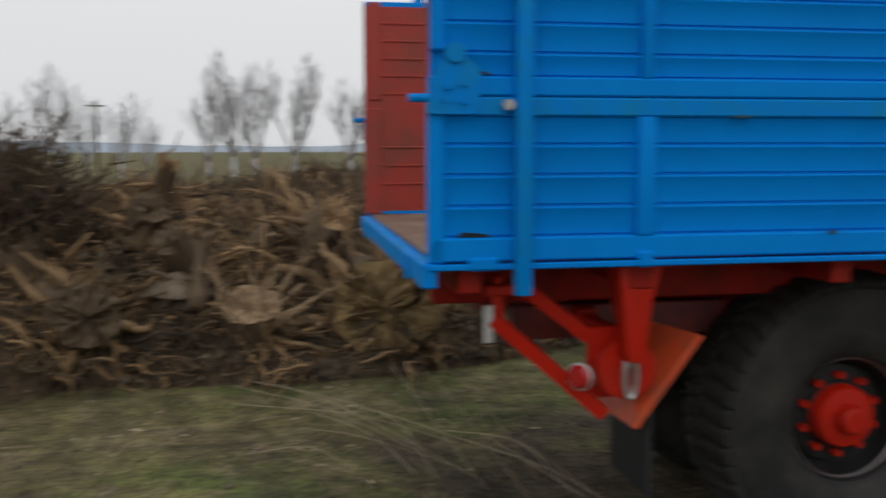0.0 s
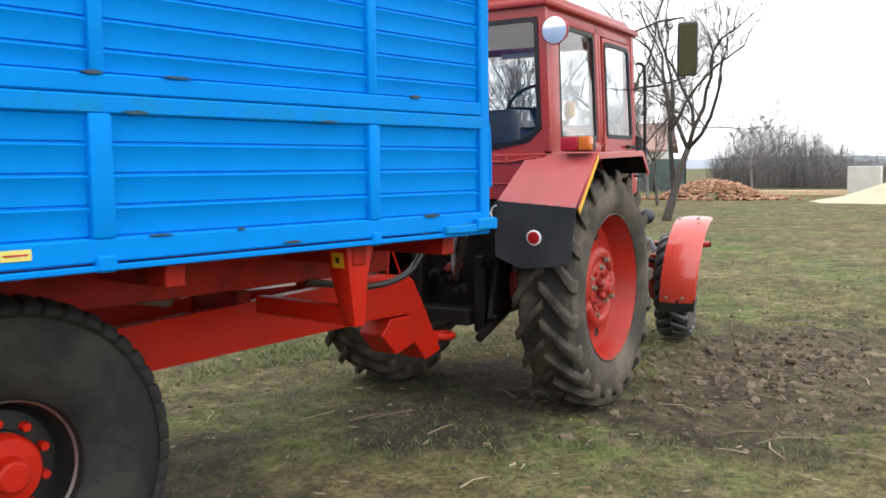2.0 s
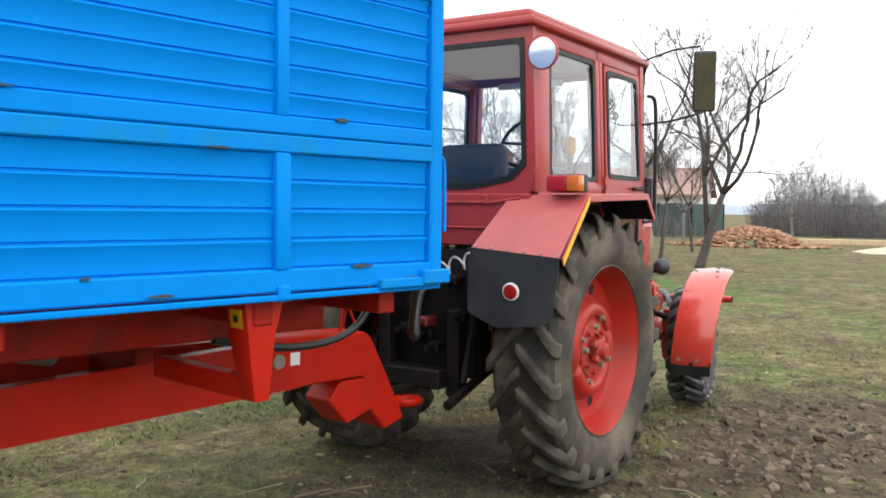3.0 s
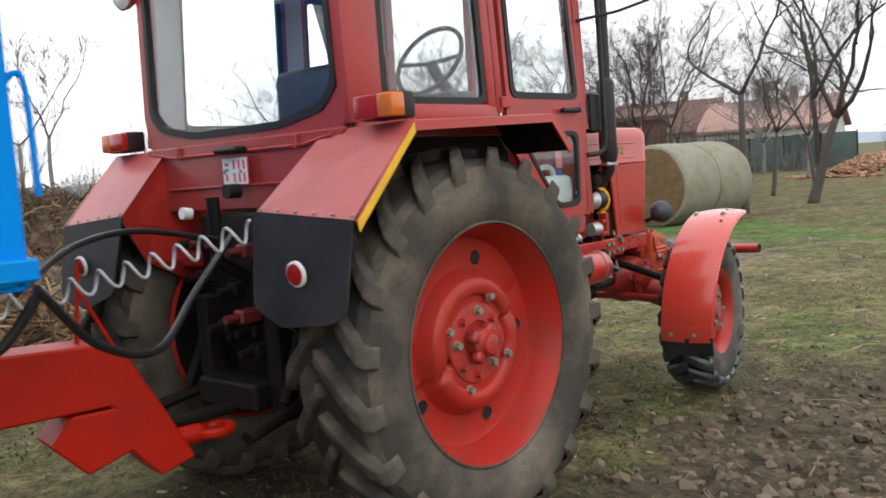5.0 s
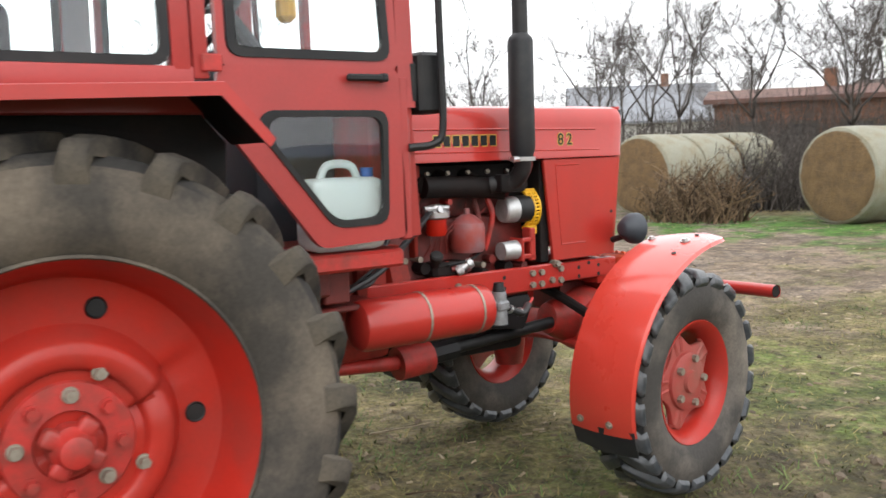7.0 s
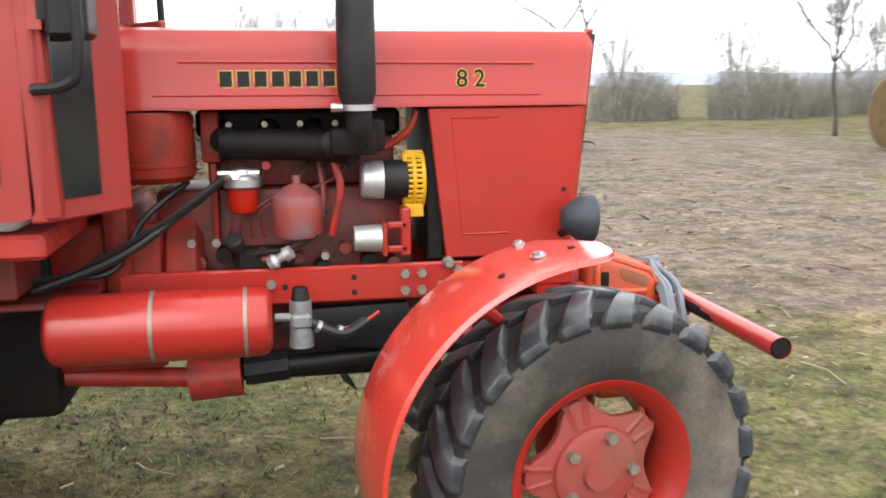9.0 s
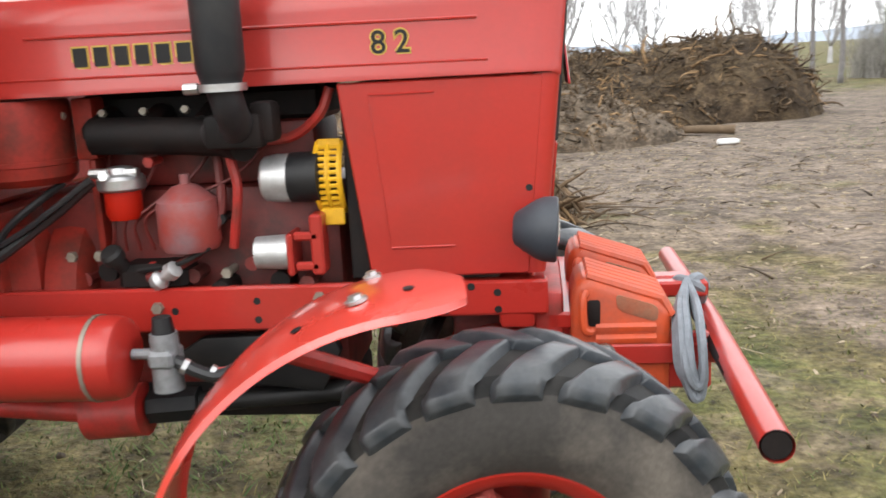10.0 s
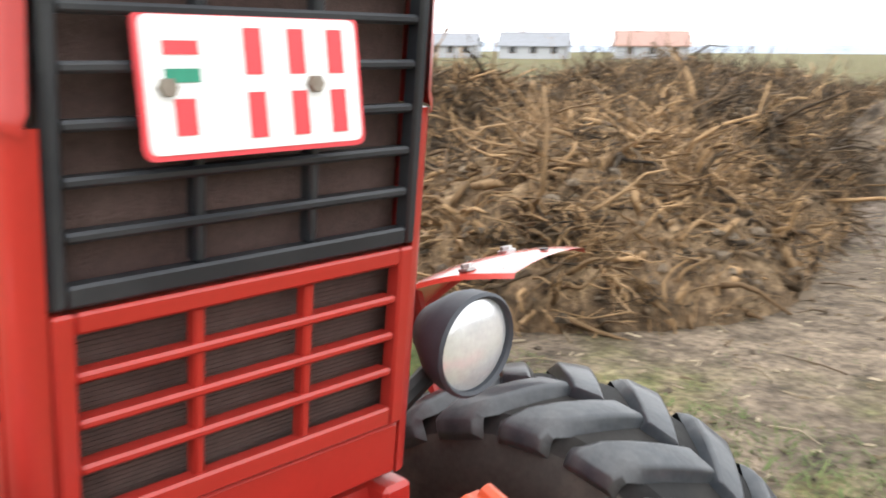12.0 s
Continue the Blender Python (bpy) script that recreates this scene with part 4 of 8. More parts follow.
part("ladder_top", B((T1 - 0.02, T1 + 0.02, TW - 0.45, TW - 0.42, 2.42, 2.62), (T1 - 0.02, T1 + 0.02, TW - 0.30, TW - 0.27, 2.42, 2.62), (T1 - 0.01, T1 + 0.01, TW - 0.45, TW - 0.27, 2.56, 2.58), bevel=0.004), M_BLUE, front)
part("load_floor", B((T0 + 0.03, T1 - 0.02, 0.04, TW - 0.04, 1.272, 1.284), bevel=0.002), mat("rusty_steel_floor", (0.16, 0.09, 0.06), 0.7, second=(0.25, 0.2, 0.15), scale=4.0, amount=0.9, spread=0.15), trailer, "rusty steel load floor strewn with dirt")
part("rear_beam", B((T0 - 0.02, T0 + 0.03, 0.0, TW, 1.19, 1.272), (T0 - 0.03, T0 - 0.018, 0.3, 0.36, 1.18, 1.27), (T0 - 0.03, T0 - 0.018, TW - 0.36, TW - 0.3, 1.18, 1.27), bevel=0.006), M_BLUE_WORN, trailer, "worn blue rear edge of the floor")

# chassis
chassis = part("sub_frame", B((T0 + 0.1, T1 - 0.15, 0.52, 0.60, 1.05, 1.245), (T0 + 0.1, T1 - 0.15, TW - 0.60, TW - 0.52, 1.05, 1.245), *[(s, s + 0.08, 0.06, TW - 0.06, 1.16, 1.245) for s in (-1.85, -1.25, -0.5, 0.25, 1.13, 1.7)], bevel=0.006), M_RED_FRAME, trailer, "dark red sub-frame of the tipping body")
for sg, base in ((1, 0.0), (-1, TW)):
    D = lambda v: base + sg * v
    bm = bmesh.new()
    # the long beam that narrows towards the drawbar
    lo = [(-0.55, 0.70), (0.2, 0.70), (2.05, 0.99)]
    for (s0, d0), (s1, d1) in zip(lo, lo[1:]):
        z0 = [(0.72, 0.92) if s < 0.3 else (0.695, 0.94) for s in (s0, s1)]
        q = []
        for s, d, (za, zb) in ((s0, d0, z0[0]), (s1, d1, z0[1])):
            q.append([bm.verts.new((s, D(d + e), z)) for e, z in ((0, za), (0.07, za), (0.07, zb), (0, zb))])
        for k in range(4):
            bm.faces.new((q[0][k], q[0][(k + 1) % 4], q[1][(k + 1) % 4], q[1][k]))
        bm.faces.new(q[0])
        bm.faces.new(q[1][::-1])
    part("long_beam", bm, M_RED_BRIGHT, trailer, "bright red chassis beam", smooth=False)
    # rear stretch of the beam, coloured dark for the shade under the body
    part("rear_chassis_beam", B((-1.5, -0.56, D(0.70), D(0.77), 0.86, 1.0), bevel=0.006), M_RED_ENGINE, trailer, "rear chassis beam, its shade put into a dark red")
    for s in (1.17, -1.22):
        bm = bmesh.new()
        add_prism(bm, [(s - 0.07, 1.24), (s + 0.09, 1.24), (s + 0.055, 1.12), (s + 0.03, 0.90), (s - 0.03, 0.90), (s - 0.055, 1.12)], "y", D(0.07), D(0.19), 0.006, 2)
        for v in bm.verts:
            v.co.y = D(0.07) + (v.co.y - D(0.07)) * (1.0 if v.co.z > 1.1 else 0.6)
        add_box(bm, s - 0.03, s + 0.03, D(0.10), D(0.74), 0.90, 0.98, 0.005)
        br = part("outrigger", bm, M_RED_BRIGHT, trailer, "tapered red bracket between body and chassis")
        if s > 0:
            for nm, w, za, zb, e, mm in (("sticker", 0.034, 1.15, 1.215, 0.003, M_YELLOW), ("sticker_mark", 0.012, 1.17, 1.195, 0.0045, M_BLACK)):
                bm = add_prism(bmesh.new(), [(za, 0.0), (zb, 0.0), (zb, e), (za, e)], "x", D(0.13 - w), D(0.13 + w))
                for v in bm.verts:
                    z, off, y = v.co.y, v.co.z, v.co.x
                    v.co = (s - 0.055 - 0.015 * (z - 1.12) / 0.12 - off, y, z)
                part(nm, bm, mm, br, "yellow warning sticker" if nm == "sticker" else "", smooth=False)
for x0, x1, y, z0, z1 in ((-1.25, -1.17, 0.6, 0.88, 1.0), (0.2, 0.28, 0.7, 0.85, 1.0), (1.13, 1.21, 0.86, 0.84, 0.99)):
    part("cross_member", B((x0, x1, y, TW - y, z0, z1), bevel=0.006), M_RED_FRAME, trailer)
part("tipping_ram", add_cyl(add_cyl(bmesh.new(), (0.9, TW / 2, 0.98), (0.2, TW / 2, 1.12), 0.055), (0.3, TW / 2, 1.10), (-0.1, TW / 2, 1.18), 0.035), M_STEEL, trailer, "steel tipping ram")
part("axle", B((-0.215, -0.095, 0.62, TW - 0.62, 0.50, 0.62), bevel=0.01), M_IRON_AND_SHADE, trailer, "dark axle beam")
for d in (0.78, TW - 0.78):
    bm = bmesh.new()
    for k in range(5):
        L = 0.62 - 0.1 * k
        add_tube(bm, [(-0.155 - L, d, 0.86 - 0.012 * k), (-0.155 - L / 2, d, 0.73 - 0.012 * k), (-0.155, d, 0.68 - 0.012 * k), (-0.155 + L / 2, d, 0.73 - 0.012 * k), (-0.155 + L, d, 0.86 - 0.012 * k)], 0.022, 4)
    part("leaf_spring", bm, M_IRON_AND_SHADE, trailer, "dark leaf spring")
# drawbar
bm = bmesh.new()
add_prism(bm, [(1.75, 0.70), (1.75, 0.96), (2.45, 0.93), (2.50, 0.90), (2.62, 0.68), (2.74, 0.44), (2.60, 0.40), (2.50, 0.52), (2.34, 0.47), (2.22, 0.60), (2.30, 0.69), (2.45, 0.69), (2.44, 0.70)], "y", TW / 2 - 0.10, TW / 2 + 0.10, 0.008, 1)
drawbar = part("drawbar", bm, M_RED_BRIGHT, trailer, "bright red cranked drawbar", smooth=False)
bm = add_tube(bmesh.new(), [(2.64, TW / 2, 0.50), (2.80, TW / 2, 0.50)], 0.04, 12)
ring = [(2.86 + 0.07 * math.cos(a), TW / 2 + 0.07 * math.sin(a), 0.50) for a in [2 * math.pi * k / 16 for k in range(17)]]
add_tube(bm, ring, 0.022, 8)
part("towing_eye", bm, M_RED_BRIGHT, drawbar)
part("jack_bolt", add_cyl(bmesh.new(), (1.90, TW / 2 - 0.125, 0.84), (1.90, TW / 2 - 0.09, 0.84), 0.035, n=16), M_BOLT, drawbar)
part("sticker", B((1.98, 2.035, TW / 2 - 0.104, TW / 2 - 0.101, 0.81, 0.87), bevel=0), M_WHITE, drawbar, "small white sticker")
part("hose_stay", add_tube(bmesh.new(), [(2.37, TW / 2, 0.90), (2.385, TW / 2, 1.05), (2.40, TW / 2, 1.21)], 0.008, 6), M_RED_BRIGHT, drawbar, "thin red rod that holds the hoses")
part("hose_stay", add_tube(bmesh.new(), [(2.51, TW / 2, 0.88), (2.45, TW / 2, 1.01), (2.39, TW / 2, 1.14)], 0.007, 6), M_RED_BRIGHT, drawbar)
bm = add_tube(bmesh.new(), curve_pts([(1.3, TW / 2 - 0.3, 1.10), (1.55, TW / 2 - 0.2, 1.02), (1.8, TW / 2 - 0.12, 1.02), (1.95, TW / 2 - 0.1, 1.08), (2.0, TW / 2 - 0.1, 1.2)]), 0.016, 8)
part("hose", bm, M_CABLE, trailer, "black hydraulic hose")
bm = add_tube(bmesh.new(), curve_pts([(1.5, TW / 2 - 0.05, 1.0), (1.85, TW / 2 - 0.05, 1.01), (2.1, TW / 2 - 0.05, 1.01)]), 0.012, 8)
part("pipe", bm, M_WIRE, trailer)
# rear fittings: a folded guard plate, diagonal bar, lamp and chain
for sg, base in ((1, 0.0),):
    D = lambda v: base + sg * v
    bm = bmesh.new()
    vs = [bm.verts.new(p) for p in ((-1.027, D(0.45), 0.969), (-0.931, D(0.16), 0.961), (-1.177, D(0.16), 0.632), (-1.205, D(0.45), 0.638))]
    f = bm.faces.new(vs)
    ext = bmesh.ops.extrude_face_region(bm, geom=[f])["geom"]
    bmesh.ops.translate(bm, vec=(-0.018, 0, 0.012), verts=[v for v in ext if isinstance(v, bmesh.types.BMVert)])
    part("guard_plate", bm, M_ORANGE, trailer, "faded orange-red folded guard plate", smooth=False)
    bm = bmesh.new()
    for p0, p1 in (((-1.70, D(0.20), 1.05), (-1.29, D(0.20), 0.69)), ((-1.62, D(0.24), 1.18), (-1.33, D(0.24), 0.96))):
        add_tube(bm, [p0, p1], 0.035, 4)
    part("diagonal_bar", bm, M_RED_BRIGHT, trailer, smooth=False)
    bm = add_lathe(bmesh.new(), [(0.0, 0.0), (0.11, 0.0), (0.11, 0.03), (0.0, 0.03)], (-1.22, D(0.19), 0.86), (0, -sg, 0), 20)
    add_box(bm, -1.34, -1.12, D(0.22), D(0.26), 0.74, 1.0, 0.006)
    part("pivot_plate", bm, M_RED_BRIGHT, trailer)
    chain = [(-1.211 + 0.022 * math.cos(a), D(0.145), 0.83 + 0.075 * math.sin(a)) for a in [2 * math.pi * k / 14 for k in range(15)]]
    part("shackle", add_tube(bmesh.new(), chain, 0.011, 8), M_STEEL, trailer, "bright steel shackle")
    part("lamp_ring", add_lathe(bmesh.new(), [(0.045, -0.006), (0.05, 0.0), (0.05, 0.010), (0.044, 0.012), (0.0, -0.006)], (-1.395, D(0.15), 0.842), (-0.7, -sg * 0.7, 0), 18), M_ALU, trailer)
    part("rear_lamp", add_lathe(bmesh.new(), [(0.0, 0.0), (0.042, 0.0), (0.044, 0.015), (0.034, 0.03), (0.0, 0.034)], (-1.395, D(0.15), 0.842), (-0.7, -sg * 0.7, 0), 18), M_REDLENS, trailer, "small round red lamp in a pale ring")
    bm = B((-1.70, -1.66, D(0.20), D(0.24), 1.0, 1.2), (-1.73, -1.63, D(0.18), D(0.26), 1.13, 1.17), bevel=0.006)
    part("support_bar", bm, M_RED_BRIGHT, trailer)
    part("tail_tab", B((-1.735, -1.70, D(0.185), D(0.195), 0.965, 1.10), bevel=0.003), M_ALU, trailer, "pale hanging tab")
    part("mudflap", B((-1.12, -1.10, D(0.2), D(0.56), 0.36, 0.70), bevel=0.004), M_FLAP, trailer, "black rubber mudflap")


def trailer_wheel(outer, sg):
    c = (-0.155, outer + sg * 0.19, 0.54)
    hub = thing("trailer_wheel", "", "")
    hub.parent = trailer
    hub["label"] = "black trailer wheel with a worn tyre and bright red hub"
    part("tyre", tyre_mesh(bmesh.new(), 0.61, 0.36, 0.272, 0.018, c, 64), M_RUBBER, hub, "worn black trailer tyre")
    tread(hub, c, 0.61, 0.36, 46, 0.016, 0.045, 0.06, M_RUBBER, 0.03)
    prof = [(0.27, 0.11), (0.282, 0.125), (0.278, 0.135), (0.262, 0.13), (0.245, 0.09), (0.235, 0.04), (0.225, 0.01), (0.215, 0.0), (0.205, 0.02), (0.14, 0.025), (0.135, 0.04), (0.12, 0.05), (0.0, 0.05)]
    part("rim", lathe_y(prof, c, -sg, 48), M_BLACK, hub, "black steel rim")
    part("lock_ring", lathe_y([(0.244, 0.098), (0.25, 0.108), (0.256, 0.104), (0.25, 0.094)], c, -sg, 48), M_STEEL, hub)
    part("hub", lathe_y([(0.132, 0.03), (0.13, 0.09), (0.12, 0.105), (0.065, 0.112), (0.06, 0.125), (0.055, 0.16), (0.045, 0.168), (0.0, 0.17)], c, -sg, 32), M_RED_BRIGHT, hub, "bright red hub")
    for k in range(10):
        a = radians(36 * k)
        p = (c[0] + 0.165 * math.sin(a), c[1] - sg * 0.024, c[2] + 0.165 * math.cos(a))
        part("wheel_nut", add_nut(bmesh.new(), p, (0, -sg, 0), 0.018, 0.035), M_RED_BRIGHT, hub, smooth=False)


trailer_wheel(0.345, 1)
trailer_wheel(TW - 0.345, -1)

# coiled air line and hoses slung between trailer and tractor
def slung(pts, r):
    return add_tube(bmesh.new(), curve_pts(pts), r, 8)


ends = [Vector((-1.70, 0.12, 1.06)), Vector((-1.22, -0.22, 1.17)), Vector((-0.78, -0.50, 1.30))]
axis_pts = curve_pts(ends, 80)
coil = []
for i, q in enumerate(axis_pts):
    a = 2 * math.pi * 12 * i / (len(axis_pts) - 1)
    d = (axis_pts[min(i + 1, len(axis_pts) - 1)] - axis_pts[max(i - 1, 0)]).normalized()
    s1 = d.cross(Vector((0, 0, 1))).normalized()
    coil.append(q + 0.037 * (math.cos(a) * s1.cross(d) + math.sin(a) * s1))
tagged(part("coiled_air_line", add_tube(bmesh.new(), coil, 0.006, 7), M_WIRE), "grey coiled air line slung between trailer and tractor", "air line")
for pts, r, lab in (([(-1.70, -0.80, 1.23), (-1.45, -0.60, 1.02), (-1.15, -0.42, 0.93), (-0.88, -0.25, 1.08), (-0.66, -0.20, 1.27)], 0.014, "black hose sagging between trailer and tractor"),
                    ([(-1.65, -0.55, 1.2), (-1.35, -0.3, 1.30), (-1.0, -0.1, 1.32), (-0.62, -0.05, 1.25)], 0.012, "black cable slung behind the tractor"),
                    ([(-2.4, -0.35, 1.05), (-2.0, -0.40, 0.98), (-1.7, -0.45, 1.02), (-1.55, -0.5, 1.2)], 0.017, "thick black hose along the drawbar")):
    tagged(part("hose", slung(pts, r), M_CABLE), lab, "hose", "trailer hoses")
# ---------- the tractor ----------
tractor = thing("tractor", "red farm tractor with glazed cab, hitched to a blue trailer", "tractor")
for sg in (-1, 1):
    rear_wheel(tractor, sg)
    front_wheel(tractor, sg)

# hood: a long upper shell with rounded shoulders and a side panel near the nose
HX0, HX1 = 1.22, 2.598


def hood_w(x):
    """Half the hood's width: it narrows evenly towards the nose."""
    return 0.295 - 0.0440 * (x - HX0)


def hood_section(x, z0):
    w, top = hood_w(x), 1.655
    pts = [(w + 0.004, z0), (w + 0.004, z0 + 0.012), (w, z0 + 0.02), (w - 0.004, 1.58), (w - 0.012, 1.618), (w - 0.035, 1.645), (w - 0.075, top), (0.0, top + 0.012)]
    return [(-y, z) for y, z in pts] + [(y, z) for y, z in pts[-2::-1]]


bm = bmesh.new()
rings = []
for x, k in ((HX0, 0.0), (HX0 + 0.02, 0.0), (1.6, 0.0), (2.0, 0.0), (2.3, 0.0), (2.52, 0.0), (2.566, 0.0), (2.582, 0.02), (2.592, 0.05), (HX1, 0.09)):
    ring = [bm.verts.new((x - (0.0 if x < 2.5 else (1.65 - z) * 0.1), y * (1 - k), z - k * 0.12)) for y, z in hood_section(x, 1.432)]
    rings.append(ring)
for a, b in zip(rings, rings[1:]):
    for i in range(len(a) - 1):
        bm.faces.new((a[i], a[i + 1], b[i + 1], b[i]))
hood = part("hood", bm, M_RED, tractor, "red hood with embossed side strips", smooth=True)
for sg in (-1, 1):
    Y = lambda v: sg * v
    # pressed strips along the hood side
    for z, x0, x1, m in ((1.560, 1.40, 2.40, 0), (1.470, 1.33, 2.42, 0)):
        bm = bmesh.new()
        add_tube(bm, [(x0, Y(hood_w(x0) - 0.0025), z), (x1, Y(hood_w(x1) - 0.0025), z - 0.006)], 0.004, 6)
        part("pressed_strip", bm, M_RED, hood)
    # side panel near the nose, its rear edge slanting
    bm = bmesh.new()
    poly = [(2.085, 1.428), (2.540, 1.428), (2.522, 1.25), (2.495, 0.985), (2.135, 0.985)]
    add_prism(bm, poly, "y", Y(0.238), Y(0.256), 0.004, 1)
    for v in bm.verts:
        v.co.y = Y(hood_w(v.co.x) - 0.005 - 0.256 + abs(v.co.y))
    panel = part("side_panel", bm, M_RED, tractor, "red side panel with a pressed rectangle")
    inner = [(2.155, 1.40), (2.30, 1.40), (2.33, 1.055), (2.185, 1.055)]
    for a, b in ((0, 1), (2, 3), (3, 0)):
        part("pressed_edge", add_tube(bmesh.new(), [(inner[a][0], Y(hood_w(inner[a][0]) - 0.0047), inner[a][1]), (inner[b][0], Y(hood_w(inner[b][0]) - 0.0047), inner[b][1])], 0.003 if (a, b) != (3, 0) else 0.0018, 6), M_RED, panel)
    part("panel_hole", add_lathe(bmesh.new(), [(0.0, 0.001), (0.008, 0.001), (0.008, 0.0)], (2.500, Y(hood_w(2.5) - 0.005), 1.18), (0, sg, 0), 12), M_BLACK, panel)
    part("panel_catch", add_nut(add_cyl(bmesh.new(), (2.14, Y(0.235), 0.975), (2.14, Y(0.265), 0.975), 0.017, n=12), (2.14, Y(0.265), 0.975), (0, sg, 0), 0.014, 0.015), M_BOLT, panel)
    # the lettering strip: plain blocks in black with yellow rims
    x = 1.503
    for k in range(7):
        w = hood_w(x + 0.02)
        bm = B((x, x + 0.040, Y(w - 0.004), Y(w - 0.0008), 1.489, 1.538), bevel=0)
        badge = part("badge_block", bm, M_GOLD, hood, "gold-rimmed black badge block")
        part("badge_face", B((x + 0.004, x + 0.036, Y(w - 0.0008), Y(w + 0.0004), 1.493, 1.534), bevel=0), M_BLACK, badge)
        x += 0.0468
    for ch, x in (("8", 2.168), ("2", 2.220)):
        for grow, m, off in ((0.0038, M_GOLD, 0.0), (0.0004, M_BLACK, 0.001)):
            cu = bpy.data.curves.new("numeral", "FONT")
            cu.body, cu.size, cu.extrude, cu.offset = ch, 0.070, 0.0006, grow
            tmp = bpy.data.objects.new("numeral", cu)
            me = bpy.data.meshes.new_from_object(tmp)
            bpy.data.objects.remove(tmp)
            bpy.data.curves.remove(cu)
            me.materials.append(m)
            ob = new("numeral", me)
            ob.parent = hood
            yy = Y(hood_w(x + 0.02) - 0.001 + off)
            ob.matrix_basis = Matrix.Translation((x, yy, 1.488)) @ Matrix.Rotation(radians(90), 4, "X") if sg < 0 else Matrix.Translation((x + 0.05, yy, 1.488)) @ Matrix.Rotation(radians(180), 4, "Z") @ Matrix.Rotation(radians(90), 4, "X")

# nose: black upper grille, red lower grille over the radiator
SL = 0.1


def nose_x(z, off=0.0):
    return HX1 - (1.655 - z) * SL + off


def sheared(bm):
    for v in bm.verts:
        v.co.x = v.co.x + nose_x(v.co.z)
    return bm


grille = part("radiator_grille", sheared(B((-0.02, 0.0, -0.2045, 0.2045, 0.985, 1.054), bevel=0.004)), M_RED, tractor, "red grille surround")
part("top_strip", sheared(B((-0.018, 0.0, -0.2, 0.2, 1.64, 1.655), bevel=0.004)), M_RED, grille)
for sg in (-1, 1):
    # the rounded corner between side panel and grille
    bm = bmesh.new()
    rows = [[bm.verts.new((nose_x(z, dx), sg * y, z)) for dx, y in ((-0.055, 0.229), (-0.036, 0.2312), (-0.018, 0.2295), (-0.008, 0.2245), (-0.002, 0.216), (0.0, 0.2055), (-0.022, 0.2055), (-0.055, 0.216))] for z in (0.985, 1.1, 1.25, 1.429)]
    for p, q in zip(rows, rows[1:]):
        for i in range(8):
            bm.faces.new((p[i], p[(i + 1) % 8], q[(i + 1) % 8], q[i]))
    bm.faces.new(rows[0])
    bm.faces.new(rows[-1][::-1])
    part("corner_strip", bm, M_RED, grille)
part("radiator_core", sheared(B((-0.06, -0.035, -0.204, 0.204, 1.0, 1.64), bevel=0)), M_MESH, grille, "dusty dark radiator core behind the grille", smooth=False)
part("fin_pack", sheared(B(*[(-0.036, -0.0335, -0.2, 0.2, 1.062 + 0.005 * k, 1.0642 + 0.005 * k) for k in range(40)], bevel=0)), M_MESH, grille, "fine horizontal fins behind the lower grille", smooth=False)
for z0, z1, m, nm, levels, lab in ((1.278, 1.64, M_GRILLE, "upper_grille", [1.338 + 0.0458 * k for k in range(7)], "black barred upper grille"), (1.056, 1.274, M_RED, "lower_grille", [1.125, 1.169, 1.2135], "red barred lower grille")):
    lip = 0.020 if m is M_RED else 0.014
    bars = [(-0.016, 0.006, -0.204, -0.204 + lip, z0, z1), (-0.016, 0.006, 0.204 - lip, 0.204, z0, z1), (-0.016, 0.006, -0.204 + lip, 0.204 - lip, z1 - lip, z1), (-0.016, 0.006, -0.204 + lip, 0.204 - lip, z0, z0 + (0.024 if m is M_RED else 0.02))]
    for y in (-0.064, 0.064):
        bars.append((-0.018, 0.0, y - 0.006, y + 0.006, z0 + 0.02, z1 - lip))
    for z in levels:
        bars.append((-0.020, 0.004, -0.204 + lip, 0.204 - lip, z - 0.005, z + 0.005))
    part(nm, sheared(B(*bars, bevel=0.003)), m, grille, lab)
# number plates: frame, flag patch and plain bars
def number_plate(name, m, owner):
    ob = thing(name, "", "")
    ob.parent = owner
    ob.matrix_basis = m
    ob["label"] = "white number plate with a red rim"
    bm = bmesh.new()
    add_prism(bm, rounded([(-0.12, -0.065), (0.12, -0.065), (0.12, 0.065), (-0.12, 0.065)], 0.012), "z", 0.0, 0.004)
    part("plate_rim", bm, M_PLATERED, ob)
    bm = bmesh.new()
    add_prism(bm, rounded([(-0.115, -0.06), (0.115, -0.06), (0.115, 0.06), (-0.115, 0.06)], 0.009), "z", 0.004, 0.0052)
    part("plate_face", bm, M_WHITE, ob)
    part("plate_bar", B((-0.095, -0.062, 0.026, 0.038, 0.0052, 0.006), bevel=0), M_PLATERED, ob)
    part("plate_bar", B((-0.095, -0.062, 0.002, 0.014, 0.0052, 0.006), bevel=0), M_GREEN, ob)
    part("plate_bar", B((-0.089, -0.069, -0.044, -0.012, 0.0052, 0.006), bevel=0), M_PLATERED, ob)
    for x in (-0.02, 0.028, 0.074):
        part("plate_bar", B((x + 0.005, x + 0.023, 0.008, 0.05, 0.0052, 0.006), bevel=0), M_PLATERED, ob)
        part("plate_bar", B((x + 0.005, x + 0.023, -0.05, -0.008, 0.0052, 0.006), bevel=0), M_PLATERED, ob)
    for x in (-0.095, 0.06):
        part("plate_screw", add_nut(bmesh.new(), (x, -0.002, 0.0052), (0, 0, 1), 0.009, 0.006), M_BOLT, ob)


